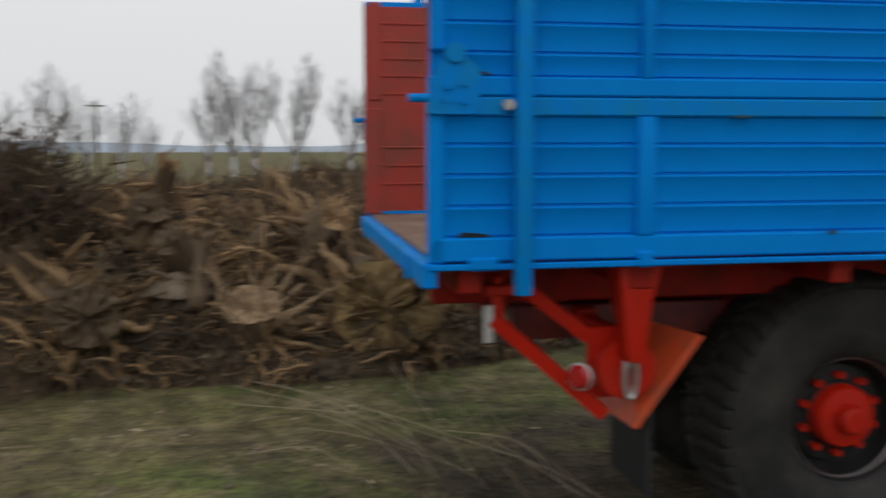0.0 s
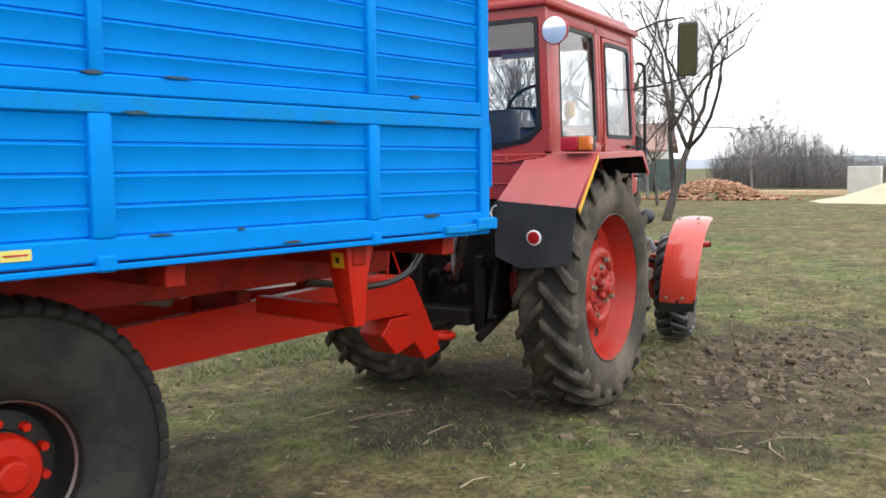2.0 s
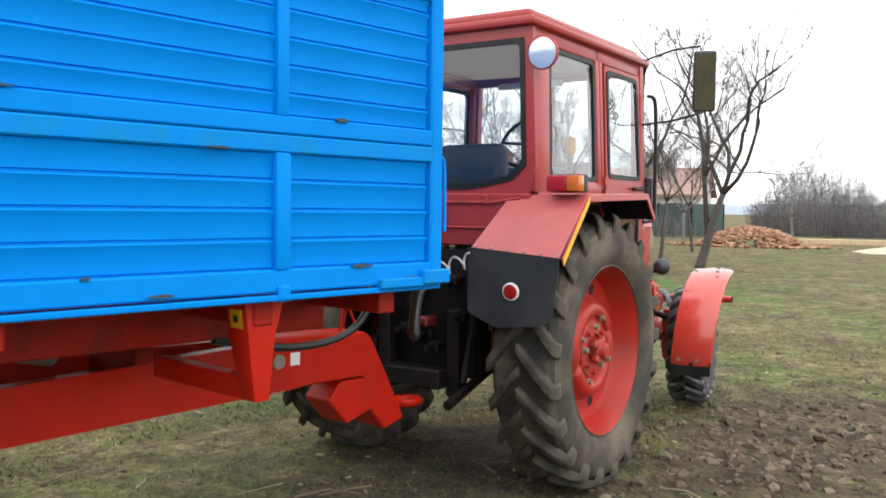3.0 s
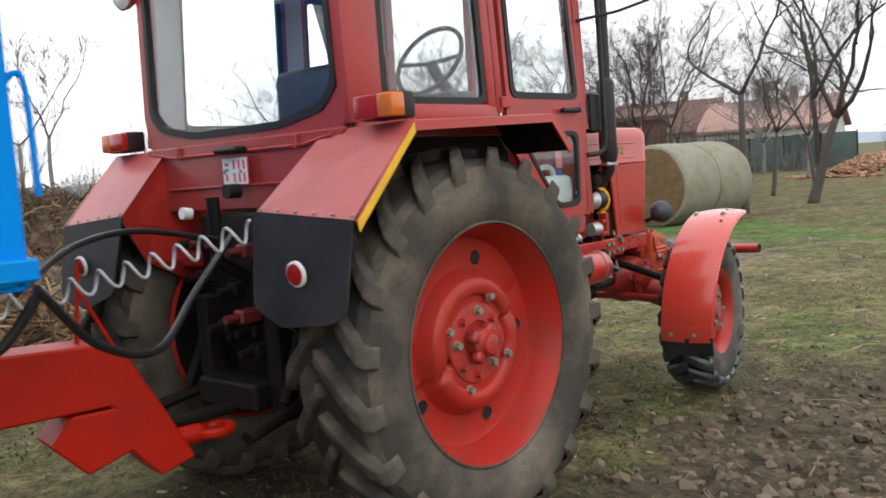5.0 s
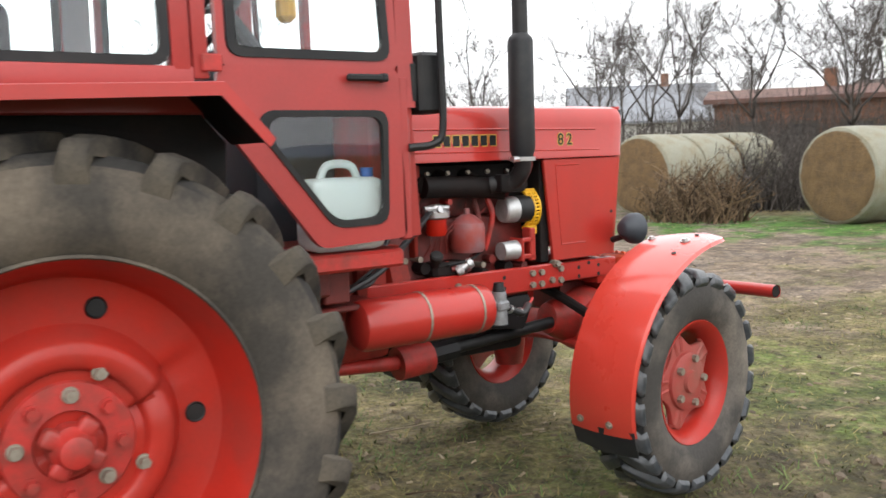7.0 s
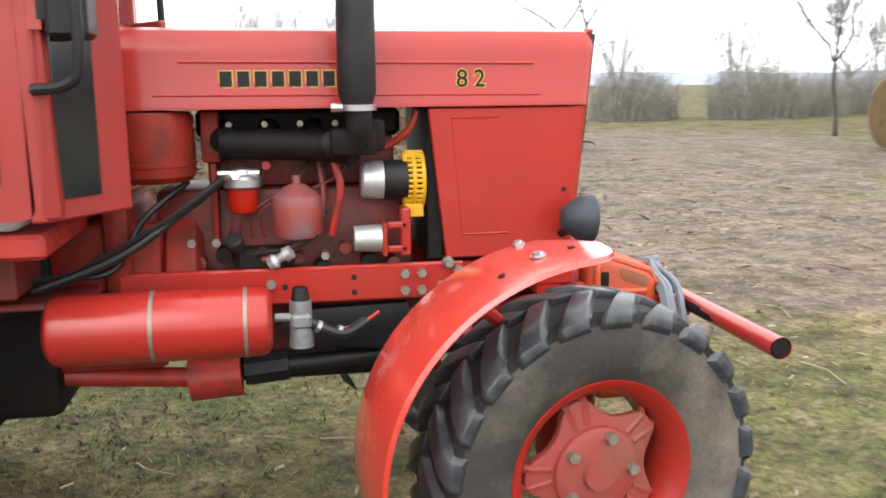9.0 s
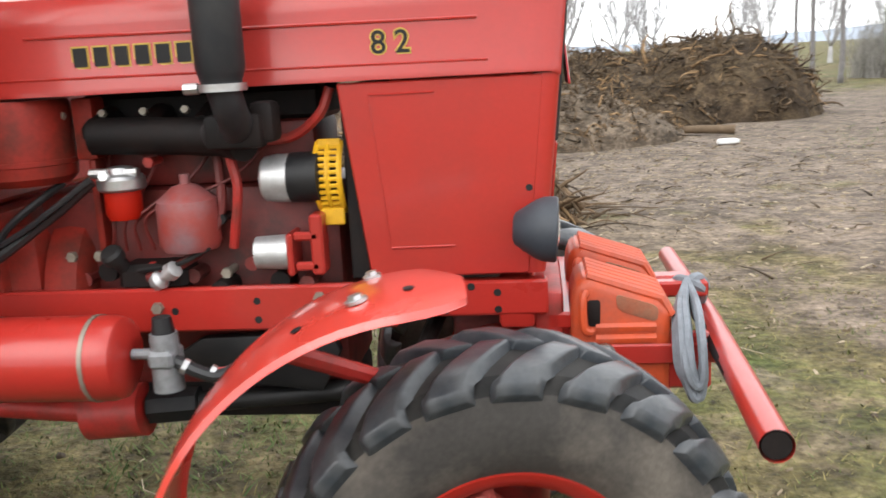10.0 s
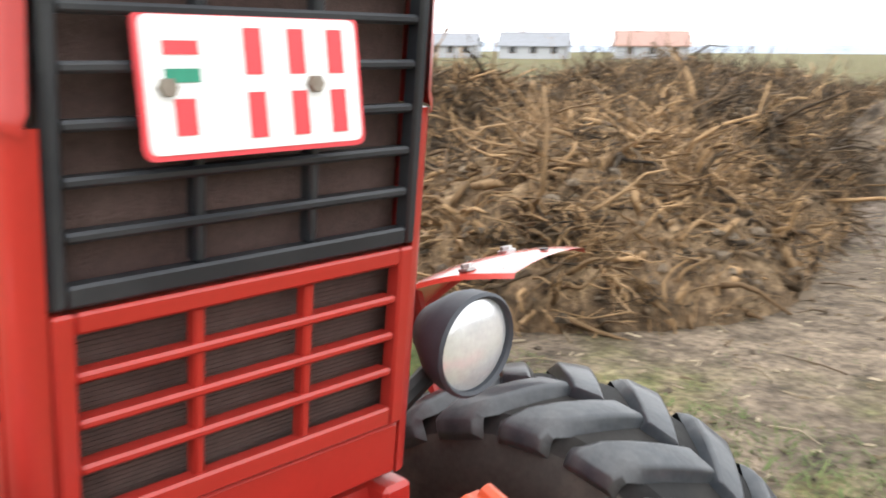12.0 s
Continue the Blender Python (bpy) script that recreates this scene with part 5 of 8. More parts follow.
number_plate("number_plate", Matrix.Translation((nose_x(1.46) + 0.011, -0.013, 1.460)) @ Matrix.Rotation(radians(90), 4, "Z") @ Matrix.Rotation(radians(90 - 5.7), 4, "X") @ Matrix.Diagonal((0.98, 0.96, 1, 1)), tractor)
for sg in (-1, 1):
    c = Vector((2.498, -0.335, 1.106) if sg < 0 else (2.486, 0.338, 1.122))
    lamp = part("headlight", add_lathe(bmesh.new(), [(0.0, -0.035), (0.022, -0.035), (0.034, -0.03), (0.062, 0.012), (0.069, 0.03), (0.071, 0.056), (0.067, 0.06), (0.063, 0.056), (0.062, 0.046)], c, (1, 0, -0.06), 32), M_CAP, tractor, "round headlight in a black rubber housing")
    part("headlight_lens", add_lathe(bmesh.new(), [(0.063, 0.05), (0.044, 0.06), (0.022, 0.065), (0.0, 0.066)], c, (1, 0, -0.06), 32), M_LAMP, lamp, "clear glass headlight lens")
    part("headlight_arm", add_tube(bmesh.new(), [c + Vector((0, 0, -0.03)), (2.49, sg * 0.25, 1.05)], 0.014, 8), M_BLACK, lamp)

# front frame rails, axle support, weights and bumper bar
for sg in (-1, 1):
    Y = lambda v: sg * v
    bm = B((1.2, 2.19, Y(0.225), Y(0.252), 0.868, 0.975), (2.15, 2.535, Y(0.185), Y(0.230), 0.885, 0.968), bevel=0.006)
    rail = part("frame_rail", bm, M_RED, tractor, "red frame rail with bolts and holes")
    for x, z in ((2.01, 0.945), (2.06, 0.945), (2.01, 0.895), (2.06, 0.895), (2.17, 0.95), (2.17, 0.9), (2.12, 0.905), (1.62, 0.93)):
        part("rail_bolt", add_nut(bmesh.new(), (x, Y(0.252), z), (0, sg, 0), 0.015, 0.014), M_BOLT, rail, smooth=False)
    for x, z in ((1.86, 0.94), (1.86, 0.895), (1.66, 0.92), (2.3, 0.94), (2.3, 0.90), (2.42, 0.94), (2.42, 0.90), (2.36, 0.955)):
        part("rail_hole", add_lathe(bmesh.new(), [(0.0, 0.001), (0.009, 0.001), (0.009, 0.0)], (x, Y(0.252 if x < 2.19 else 0.230), z), (0, sg, 0), 10), M_BLACK, rail)
part("front_beam", B((2.42, 2.505, -0.225, 0.225, 0.85, 0.965), bevel=0.015, seg=2), M_RED, tractor, "red front beam under the radiator")
part("bumper_block", B((2.50, 2.57, -0.20, 0.20, 0.80, 0.93), bevel=0.015, seg=2), M_RED_DIRTY, tractor)
part("axle_bracket", B((2.3, 2.46, -0.1, 0.1, 0.72, 0.86), bevel=0.015, seg=2), M_RED_ENGINE, tractor)
part("front_axle", add_tube(add_tube(bmesh.new(), [(2.44, -0.50, 0.54), (2.44, -0.3, 0.60), (2.44, 0.0, 0.62), (2.44, 0.3, 0.60), (2.44, 0.50, 0.54)], 0.075, 14), [(2.44, -0.48, 0.35), (2.44, -0.46, 0.70)], 0.07, 14), M_RED_DIRTY, tractor, "grimy red driven front axle")
part("axle_housing", add_lathe(add_lathe(bmesh.new(), [(0.0, -0.16), (0.09, -0.15), (0.14, -0.08), (0.155, 0.0), (0.14, 0.08), (0.09, 0.15), (0.0, 0.16)], (2.42, -0.12, 0.68), (0, 1, 0), 24), [(0.0, 0.0), (0.10, 0.0), (0.11, 0.06), (0.07, 0.16), (0.0, 0.17)], (2.36, -0.12, 0.69), (-1, 0, 0.1), 20), M_RED_DIRTY, tractor, "red front differential housing")
for k in range(8):
    a = 2 * math.pi * k / 8
    part("housing_bolt", add_nut(bmesh.new(), (2.42 + 0.105 * math.cos(a), -0.262, 0.68 + 0.105 * math.sin(a)), (0, -1, 0), 0.014, 0.022), M_RED_DIRTY, tractor, smooth=False)
part("housing_cover", add_lathe(bmesh.new(), [(0.0, 0.0), (0.13, 0.0), (0.13, 0.018), (0.085, 0.024), (0.075, 0.05), (0.045, 0.06), (0.0, 0.06)], (2.42, -0.25, 0.68), (0, -1, 0), 26), M_RED_DIRTY, tractor, "round bolted cover of the front differential")
part("steering_ram", add_tube(bmesh.new(), [(2.20, -0.52, 0.72), (2.24, -0.20, 0.80), (2.26, 0.0, 0.84)], 0.022, 10), M_IRON_AND_SHADE, tractor)
for sg in (-1, 1):
    part("swivel_housing", add_lathe(bmesh.new(), [(0.0, -0.2), (0.07, -0.2), (0.085, -0.1), (0.085, 0.1), (0.07, 0.2), (0.03, 0.22), (0.0, 0.22)], (2.44, sg * 0.47, 0.56), (0, 0, 1), 18), M_RED_DIRTY, tractor)
    part("track_rod", add_tube(bmesh.new(), [(2.28, sg * 0.45, 0.58), (2.30, 0.0, 0.60)], 0.02, 8), M_RED_DIRTY, tractor)


for y0, y1 in ((-0.235, -0.05), (0.10, 0.285)):
    bm = add_prism(bmesh.new(), [(2.585, 0.62), (2.585, 0.90), (2.592, 0.950), (2.612, 0.970), (2.635, 0.968), (2.785, 0.915), (2.810, 0.888), (2.812, 0.82), (2.805, 0.62), (2.78, 0.50), (2.62, 0.50)], "y", y0, y1, 0.022, 3)
    w = part("front_weight", bm, M_ORANGE, tractor, "orange-red ribbed cast front weight")
    for k in range(5):
        y = y0 + (y1 - y0) * (k + 0.5) / 5
        d = Vector((2.785 - 2.635, 0, 0.915 - 0.968)).normalized()
        p, q = Vector((2.622, y, 0.970)), Vector((2.788, y, 0.914))
        bm = add_tube(bmesh.new(), [p, p + d * 0.02, q - d * 0.02, q, q + Vector((0.022, 0, -0.04))], (y1 - y0) / 5 * 0.34, 8)
        part("weight_rib", bm, M_ORANGE, w)
    for k in range(6):
        z = (0.60, 0.635, 0.67, 0.705, 0.825, 0.852)[k]
        for ends in ([(2.64, y0 + 0.002, z), (2.775, y0 + 0.002, z)], [(2.808, y0 + 0.03, z), (2.808, y1 - 0.03, z)]):
            bm = add_tube(bmesh.new(), ends, 0.011, 6)
            part("weight_ridge", bm, M_ORANGE, w)
    # flat brown and dark inserts stand in for the hollow pocket and slot
    for name, bm, m in (("weight_pocket", add_prism(bmesh.new(), rounded([(2.685, 0.932), (2.782, 0.900), (2.778, 0.862), (2.69, 0.892)], 0.016), "y", y0 - 0.002, y0 + 0.01, 0.001), M_WEIGHT_BROWN),
                        ("weight_slot", add_prism(bmesh.new(), rounded([(2.622, 0.918), (2.652, 0.918), (2.650, 0.855), (2.624, 0.855)], 0.010), "y", y0 - 0.002, y0 + 0.01, 0.001), M_IRON_AND_SHADE),
                        ("weight_eye", add_tube(bmesh.new(), curve_pts([(2.625, y0 + 0.01, 0.935), (2.612, y0 - 0.006, 0.925), (2.612, y0 - 0.010, 0.86), (2.625, y0 - 0.006, 0.845), (2.64, y0 + 0.01, 0.85)]), 0.010, 8), M_ORANGE),
                        ("weight_bolt", add_nut(add_cyl(bmesh.new(), (2.66, y0 - 0.010, 0.795), (2.66, y0 - 0.024, 0.795), 0.024, n=14), (2.66, y0 - 0.024, 0.795), (0, -1, 0), 0.02, 0.018), M_STEEL)):
        part(name, bm, m, w)
carrier = part("weight_carrier", B((2.53, 2.60, -0.20, 0.42, 0.70, 0.78), bevel=0.006), M_RED, tractor, "red weight carrier")
for box in ((2.63, 2.92, -0.250, -0.240, 0.768, 0.815), (2.80, 2.90, -0.226, -0.19, 0.70, 0.83), (2.78, 2.93, -0.02, 0.02, 0.86, 0.90), (2.80, 2.92, 0.2, 0.26, 0.80, 0.86), (2.53, 2.60, -0.2, 0.4, 0.84, 0.88)):
    part("carrier_bracket", B(box, bevel=0.006), M_RED, carrier)
bar = part("bumper_bar", add_tube(bmesh.new(), [(2.89, -0.83, 0.83), (2.93, 0.0, 0.805), (2.95, 0.84, 0.775)], 0.029, 18, caps=False), M_RED, tractor, "red steel tube bumper bar, bare inside its open end")
part("bar_bore", add_tube(bmesh.new(), [(2.89, -0.828, 0.83), (2.95, 0.838, 0.775)], 0.0245, 18), M_IRON_AND_SHADE, bar)
for k in range(7):
    d, w, q = 0.008 * (k % 4), 0.010 * (k % 3), 0.009 * k
    pts = curve_pts([(2.875, -0.03, 0.885 + w), (2.835 + q * 0.4, -0.14, 0.865 + w), (2.815 + q * 0.5, -0.262, 0.845 + w), (2.815 + q * 0.5, -0.295 - d, 0.78), (2.835 + q * 0.4, -0.300 - d, 0.742 - w * 1.4), (2.856 + q * 0.2, -0.296 - d, 0.747 - w * 1.4), (2.868, -0.292 - d, 0.78), (2.868, -0.258, 0.850 + w), (2.878, -0.13, 0.868 + w), (2.875, -0.03, 0.885 + w)])
    part("tow_strap", add_tube(bmesh.new(), pts, 0.0095, 7), M_ROPE, bar, "grey looped tow strap")
part("strap_knot", add_tube(bmesh.new(), curve_pts([(2.86, -0.02, 0.855), (2.90, 0.0, 0.905), (2.93, 0.04, 0.87), (2.90, 0.07, 0.84), (2.86, 0.04, 0.88), (2.87, 0.0, 0.90), (2.915, -0.01, 0.88), (2.92, 0.03, 0.84)]), 0.014, 8), M_ROPE, bar)

# front fenders: arcs of curved sheet with a rolled outer edge, turned with the wheels
def fender_point(sg, deg, t, lift=0.0):
    """A place on a front fender: angle round the wheel, and -1 to 1 across from its inner to its outer edge."""
    along = (deg + 110) / 120
    rise = 0.010 - 0.012 * t * t - (0.009 if t > 0.97 else 0.008 if t < -0.97 else 0.0)
    r = 0.5226 + rise + lift
    half = 0.150 * (1.0 if deg < -8 else max(0.5, math.sqrt(max(0.0, 1 - ((deg + 8) / 13) ** 2))))
    y = 0.7327 + 0.1088 * along + t * half
    x, z = 2.338 + r * math.sin(radians(deg)), 0.5926 + r * math.cos(radians(deg))
    dx, dy = x - 2.438, sg * y - sg * 0.648
    c, k = math.cos(radians(8.3)), math.sin(radians(8.3))
    return Vector((2.438 + c * dx - k * dy, sg * 0.648 + k * dx + c * dy, z))


for sg in (-1, 1):
    bm = bmesh.new()
    rows = []
    end = 3.5 if sg < 0 else -2.0
    for k in range(33):
        deg = -110 + (110 + end) * k / 32
        rows.append([bm.verts.new(fender_point(sg, deg, t)) for t in (-1, -0.96, -0.6, -0.2, 0.2, 0.6, 0.93, 0.98, 1.0)])
    for p, q in zip(rows, rows[1:]):
        for i in range(8):
            bm.faces.new((p[i], p[i + 1], q[i + 1], q[i]))
    bmesh.ops.recalc_face_normals(bm, faces=bm.faces)
    fender = part("front_fender", bm, M_RED_FENDER, tractor, "red curved front fender")
    bm = bmesh.new()
    rows = [[bm.verts.new(fender_point(sg, deg, t, -0.004)) for t in (-0.98, 0, 0.97)] for deg in (-107, -112, -120)]
    for p, q in zip(rows, rows[1:]):
        for i in range(2):
            bm.faces.new((p[i], p[i + 1], q[i + 1], q[i]))
    bmesh.ops.recalc_face_normals(bm, faces=bm.faces)
    bmesh.ops.solidify(bm, geom=list(bm.faces), thickness=0.005)
    part("fender_flap", bm, M_FLAP, fender, "black rubber strip along the fender's lower edge")
    for deg, t, big in ((-105, -0.6, 1.0), (-105, 0.3, 1.0), (-13, -0.8, 1.1), (-15, 0.3, 1.25)):
        p, n = fender_point(sg, deg, t), (fender_point(sg, deg, t, 0.1) - fender_point(sg, deg, t)).normalized()
        part("fender_bolt", add_nut(add_cyl(bmesh.new(), p, p + n * 0.005, 0.015 * big, n=16), p + n * 0.005, n, 0.010 * big, 0.007), M_STEEL if deg > -50 else M_BOLT, fender)
    for deg, t in ((-26, 0.45), (-6, 0.25)):
        p, n = fender_point(sg, deg, t, 0.001), (fender_point(sg, deg, t, 0.1) - fender_point(sg, deg, t)).normalized()
        part("fender_hole", add_lathe(bmesh.new(), [(0.0, 0.0025), (0.009, 0.0025), (0.009, 0.0)], p, n, 10), M_BLACK, fender)
    part("fender_stay", add_tube(bmesh.new(), [fender_point(sg, -35, -0.2, -0.02), (2.25, sg * 0.58, 0.85), (2.40, sg * 0.5, 0.62)], 0.018, 8), M_RED_DIRTY, fender)

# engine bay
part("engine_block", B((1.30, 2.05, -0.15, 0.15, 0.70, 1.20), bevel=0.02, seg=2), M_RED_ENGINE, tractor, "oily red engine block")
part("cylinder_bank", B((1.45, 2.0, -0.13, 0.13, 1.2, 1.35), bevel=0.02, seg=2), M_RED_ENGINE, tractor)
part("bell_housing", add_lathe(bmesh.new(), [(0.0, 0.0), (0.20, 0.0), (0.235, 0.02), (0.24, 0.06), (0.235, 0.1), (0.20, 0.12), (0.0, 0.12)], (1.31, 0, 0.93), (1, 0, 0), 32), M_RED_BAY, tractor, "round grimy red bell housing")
part("oil_sump", B((1.40, 2.05, -0.14, 0.14, 0.60, 0.72), bevel=0.03, seg=2), M_IRON_AND_SHADE, tractor)
part("cylinder_head", B((1.42, 2.02, -0.12, 0.12, 1.345, 1.43), bevel=0.015), M_IRON_AND_SHADE, tractor)
bm = add_tube(bmesh.new(), curve_pts([(1.495, -0.21, 1.335), (1.65, -0.215, 1.33), (1.80, -0.22, 1.32), (1.87, -0.26, 1.31)]), 0.044, 14)
manifold = part("exhaust_manifold", bm, M_IRON_AND_SHADE, tractor, "dark iron manifold")
for x in (1.5, 1.63, 1.76):
    part("manifold_branch", add_tube(bmesh.new(), [(x, -0.21, 1.34), (x, -0.12, 1.37)], 0.035, 10), M_IRON_AND_SHADE, manifold)
bm = bmesh.new()
add_tube(bm, curve_pts([(1.80, -0.25, 1.33), (1.87, -0.31, 1.345), (1.878, -0.36, 1.39), (1.872, -0.375, 1.44)]), 0.036, 16)
elbow = part("exhaust_elbow", bm, M_PIPE, tractor, "dark exhaust elbow")
part("elbow_flange", add_box(bmesh.new(), 1.80, 1.93, -0.325, -0.265, 1.30, 1.375, 0.012, 2), M_IRON_AND_SHADE, elbow)
part("elbow_flange", add_box(bmesh.new(), 1.90, 1.955, -0.31, -0.24, 1.31, 1.40, 0.014, 2), M_IRON_AND_SHADE, elbow)
bm = add_tube(bmesh.new(), [(1.872, -0.375, 1.427), (1.872, -0.375, 1.443)], 0.052, 20)
add_cyl(bm, (1.80, -0.40, 1.435), (1.83, -0.40, 1.435), 0.012, n=8)
part("exhaust_clamp", bm, M_STEEL, tractor, "bright steel clamp")
bm = add_lathe(bmesh.new(), [(0.042, 1.44), (0.047, 1.46), (0.052, 1.475), (0.052, 1.90), (0.047, 1.915), (0.032, 1.93), (0.032, 2.56)], (1.872, -0.375, 0), (0, 0, 1), 24)
part("muffler", bm, M_PIPE, tractor, "black upright exhaust muffler and pipe")
part("exhaust_tip", add_tube(bmesh.new(), curve_pts([(1.872, -0.375, 2.54), (1.868, -0.378, 2.60), (1.85, -0.39, 2.64), (1.82, -0.41, 2.655)]), 0.036, 14, caps=False), M_PIPE, tractor)
bm = add_lathe(bmesh.new(), [(0.0, 1.23), (0.10, 1.23), (0.118, 1.248), (0.12, 1.275), (0.123, 1.277), (0.123, 1.287), (0.12, 1.289), (0.12, 1.41), (0.11, 1.425), (0.0, 1.43)], (1.305, -0.19, 0), (0, 0, 1), 32)
part("air_cleaner", bm, M_RED_BAY, tractor, "round red air cleaner")
bm = add_lathe(bmesh.new(), [(0.0, 1.06), (0.062, 1.062), (0.072, 1.078), (0.072, 1.165), (0.069, 1.18), (0.03, 1.212), (0.012, 1.218), (0.012, 1.24), (0.0, 1.24)], (1.703, -0.215, 0), (0, 0, 1), 28)
part("oil_filter", bm, M_FILTER, tractor, "round oil filter in chipped grey and red paint")
bm = add_lathe(bmesh.new(), [(0.0, 1.138), (0.036, 1.140), (0.043, 1.155), (0.043, 1.21), (0.0, 1.21)], (1.55, -0.215, 0), (0, 0, 1), 24)
part("fuel_filter", bm, M_RED_BRIGHT, tractor, "small red fuel filter")
bm = add_lathe(bmesh.new(), [(0.0, 1.208), (0.05, 1.208), (0.056, 1.214), (0.056, 1.235), (0.05, 1.243), (0.034, 1.248), (0.030, 1.262), (0.012, 1.265), (0.0, 1.266)], (1.55, -0.215, 0), (0, 0, 1), 24)
add_tube(bm, [(1.485, -0.23, 1.25), (1.60, -0.23, 1.25)], 0.012, 8)
add_nut(bm, (1.535, -0.262, 1.245), (0, -1, 0.3), 0.014, 0.012)
part("filter_head", bm, M_STEEL, tractor, "bright filter head")
part("head_bracket", B((1.44, 1.492, -0.2, -0.13, 1.28, 1.425), (1.46, 1.48, -0.19, -0.13, 1.05, 1.28), bevel=0.008, seg=2), M_RED_BAY, tractor)
bm = add_lathe(bmesh.new(), [(0.0, -0.035), (0.045, -0.035), (0.052, -0.028), (0.056, 0.0), (0.056, 0.03)], (1.925, -0.205, 1.22), (1, 0, 0), 26)
part("alternator", bm, M_ALU, tractor, "alternator with a bright end cap")
part("alternator_body", add_lathe(bmesh.new(), [(0.056, 0.03), (0.058, 0.032), (0.058, 0.10), (0.03, 0.105), (0.03, 0.11), (0.035, 0.112), (0.035, 0.13), (0.0, 0.132)], (1.925, -0.205, 1.22), (1, 0, 0), 26), M_BLACK, tractor)
guard = part("belt_guard", add_box(bmesh.new(), 2.02, 2.075, -0.215, -0.205, 1.107, 1.147, 0.003), M_YELLOW, tractor, "yellow slotted belt guard")
part("guard_top", add_box(bmesh.new(), 2.02, 2.075, -0.205, -0.195, 1.285, 1.305, 0.003), M_YELLOW, guard)
for k in range(13):
    a0 = radians(-58 + 116 * k / 12)
    y, z = -0.135 - 0.105 * math.cos(a0), 1.217 + 0.092 * math.sin(a0)
    part("guard_slat", add_tube(bmesh.new(), [(2.02, y, z), (2.073, y, z)], 0.0054, 6), M_YELLOW, guard)
for x in (2.019, 2.046, 2.074):
    part("guard_rail", add_tube(bmesh.new(), [(x, -0.135 - 0.105 * math.cos(radians(a)), 1.217 + 0.092 * math.sin(radians(a))) for a in range(-62, 63, 8)], 0.007, 6), M_YELLOW, guard)
bm = add_cyl(bmesh.new(), (1.865, -0.225, 1.05), (1.945, -0.225, 1.05), 0.038, 0.042, 20)
part("water_pump", bm, M_ALU, tractor, "aluminium pump housing")
part("pump_bracket", B((1.945, 1.96, -0.27, -0.18, 1.0, 1.10), (1.96, 2.02, -0.26, -0.24, 1.08, 1.10), (1.96, 2.02, -0.26, -0.24, 1.01, 1.03), (2.0, 2.03, -0.26, -0.2, 1.0, 1.14), bevel=0.005), M_RED, tractor, "red pump bracket")
part("radiator_shroud", B((2.085, 2.13, -0.225, 0.225, 0.98, 1.425), bevel=0.004), M_IRON_AND_SHADE, tractor, "black radiator shroud")
part("coolant_pipe", add_tube(bmesh.new(), curve_pts([(1.80, -0.20, 1.06), (1.83, -0.22, 1.20), (1.82, -0.2, 1.30), (1.95, -0.18, 1.31), (2.03, -0.2, 1.36), (2.06, -0.2, 1.42)]), 0.012, 8), M_RED_DIRTY, tractor)
part("throttle_rod", add_tube(bmesh.new(), [(1.50, -0.265, 1.24), (1.36, -0.31, 1.14), (1.10, -0.34, 1.0), (0.92, -0.36, 0.985)], 0.007, 6), M_PIPE, tractor)
part("cable_harness", add_tube(add_tube(bmesh.new(), curve_pts([(1.495, -0.25, 1.235), (1.40, -0.275, 1.16), (1.22, -0.33, 1.04), (1.0, -0.36, 0.96)]), 0.013, 8), curve_pts([(1.40, -0.2, 1.23), (1.28, -0.27, 1.13), (1.2, -0.3, 1.0), (1.05, -0.3, 0.98)]), 0.009, 8), M_CABLE, tractor, "black cables and hoses along the engine")
for k in range(9):
    x, z = 1.42 + 0.07 * k, 0.99 + 0.03 * math.sin(k * 2.3)
    part("pump_port", add_cyl(bmesh.new(), (x, -0.14, z), (x, -0.2 - 0.02 * (k % 3), z), 0.018 + 0.006 * (k % 2), n=10), M_IRON_AND_SHADE if k % 2 else M_RED_ENGINE, tractor)
part("injection_pump", add_box(bmesh.new(), 1.52, 1.69, -0.24, -0.14, 0.965, 1.03, 0.015), M_IRON_AND_SHADE, tractor, "dark injection pump with fittings")
part("hand_primer", add_lathe(bmesh.new(), [(0.0, 0.0), (0.016, 0.0), (0.016, 0.03), (0.026, 0.034), (0.028, 0.055), (0.022, 0.064), (0.0, 0.066)], (1.535, -0.225, 1.02), (-0.25, -0.55, 0.8), 16), M_BLACK, tractor, "black hand primer knob")
part("lift_pump", add_lathe(bmesh.new(), [(0.0, 0.0), (0.02, 0.0), (0.024, 0.02), (0.014, 0.03), (0.014, 0.05), (0.022, 0.055), (0.02, 0.075), (0.0, 0.08)], (1.62, -0.25, 0.99), (0.8, -0.3, 0.5), 14), M_ALU, tractor, "small bright fuel pump")
part("oil_pipe", add_tube(bmesh.new(), curve_pts([(1.60, -0.24, 1.0), (1.66, -0.25, 1.02), (1.74, -0.23, 1.07), (1.78, -0.2, 1.16), (1.77, -0.17, 1.28)]), 0.012, 8), M_RED_ENGINE, tractor, "dark red pipe beside the oil filter")
part("thin_pipe", add_tube(bmesh.new(), curve_pts([(1.58, -0.25, 1.02), (1.68, -0.262, 1.035), (1.76, -0.25, 1.07)]), 0.006, 6), M_BLACK, tractor)
for x in (1.42, 1.52, 1.62, 1.72, 1.82, 1.92):
    part("manifold_stud", add_nut(bmesh.new(), (x, -0.2, 1.385), (0, -1, 0.3), 0.010, 0.012), M_BOLT, tractor, smooth=False)
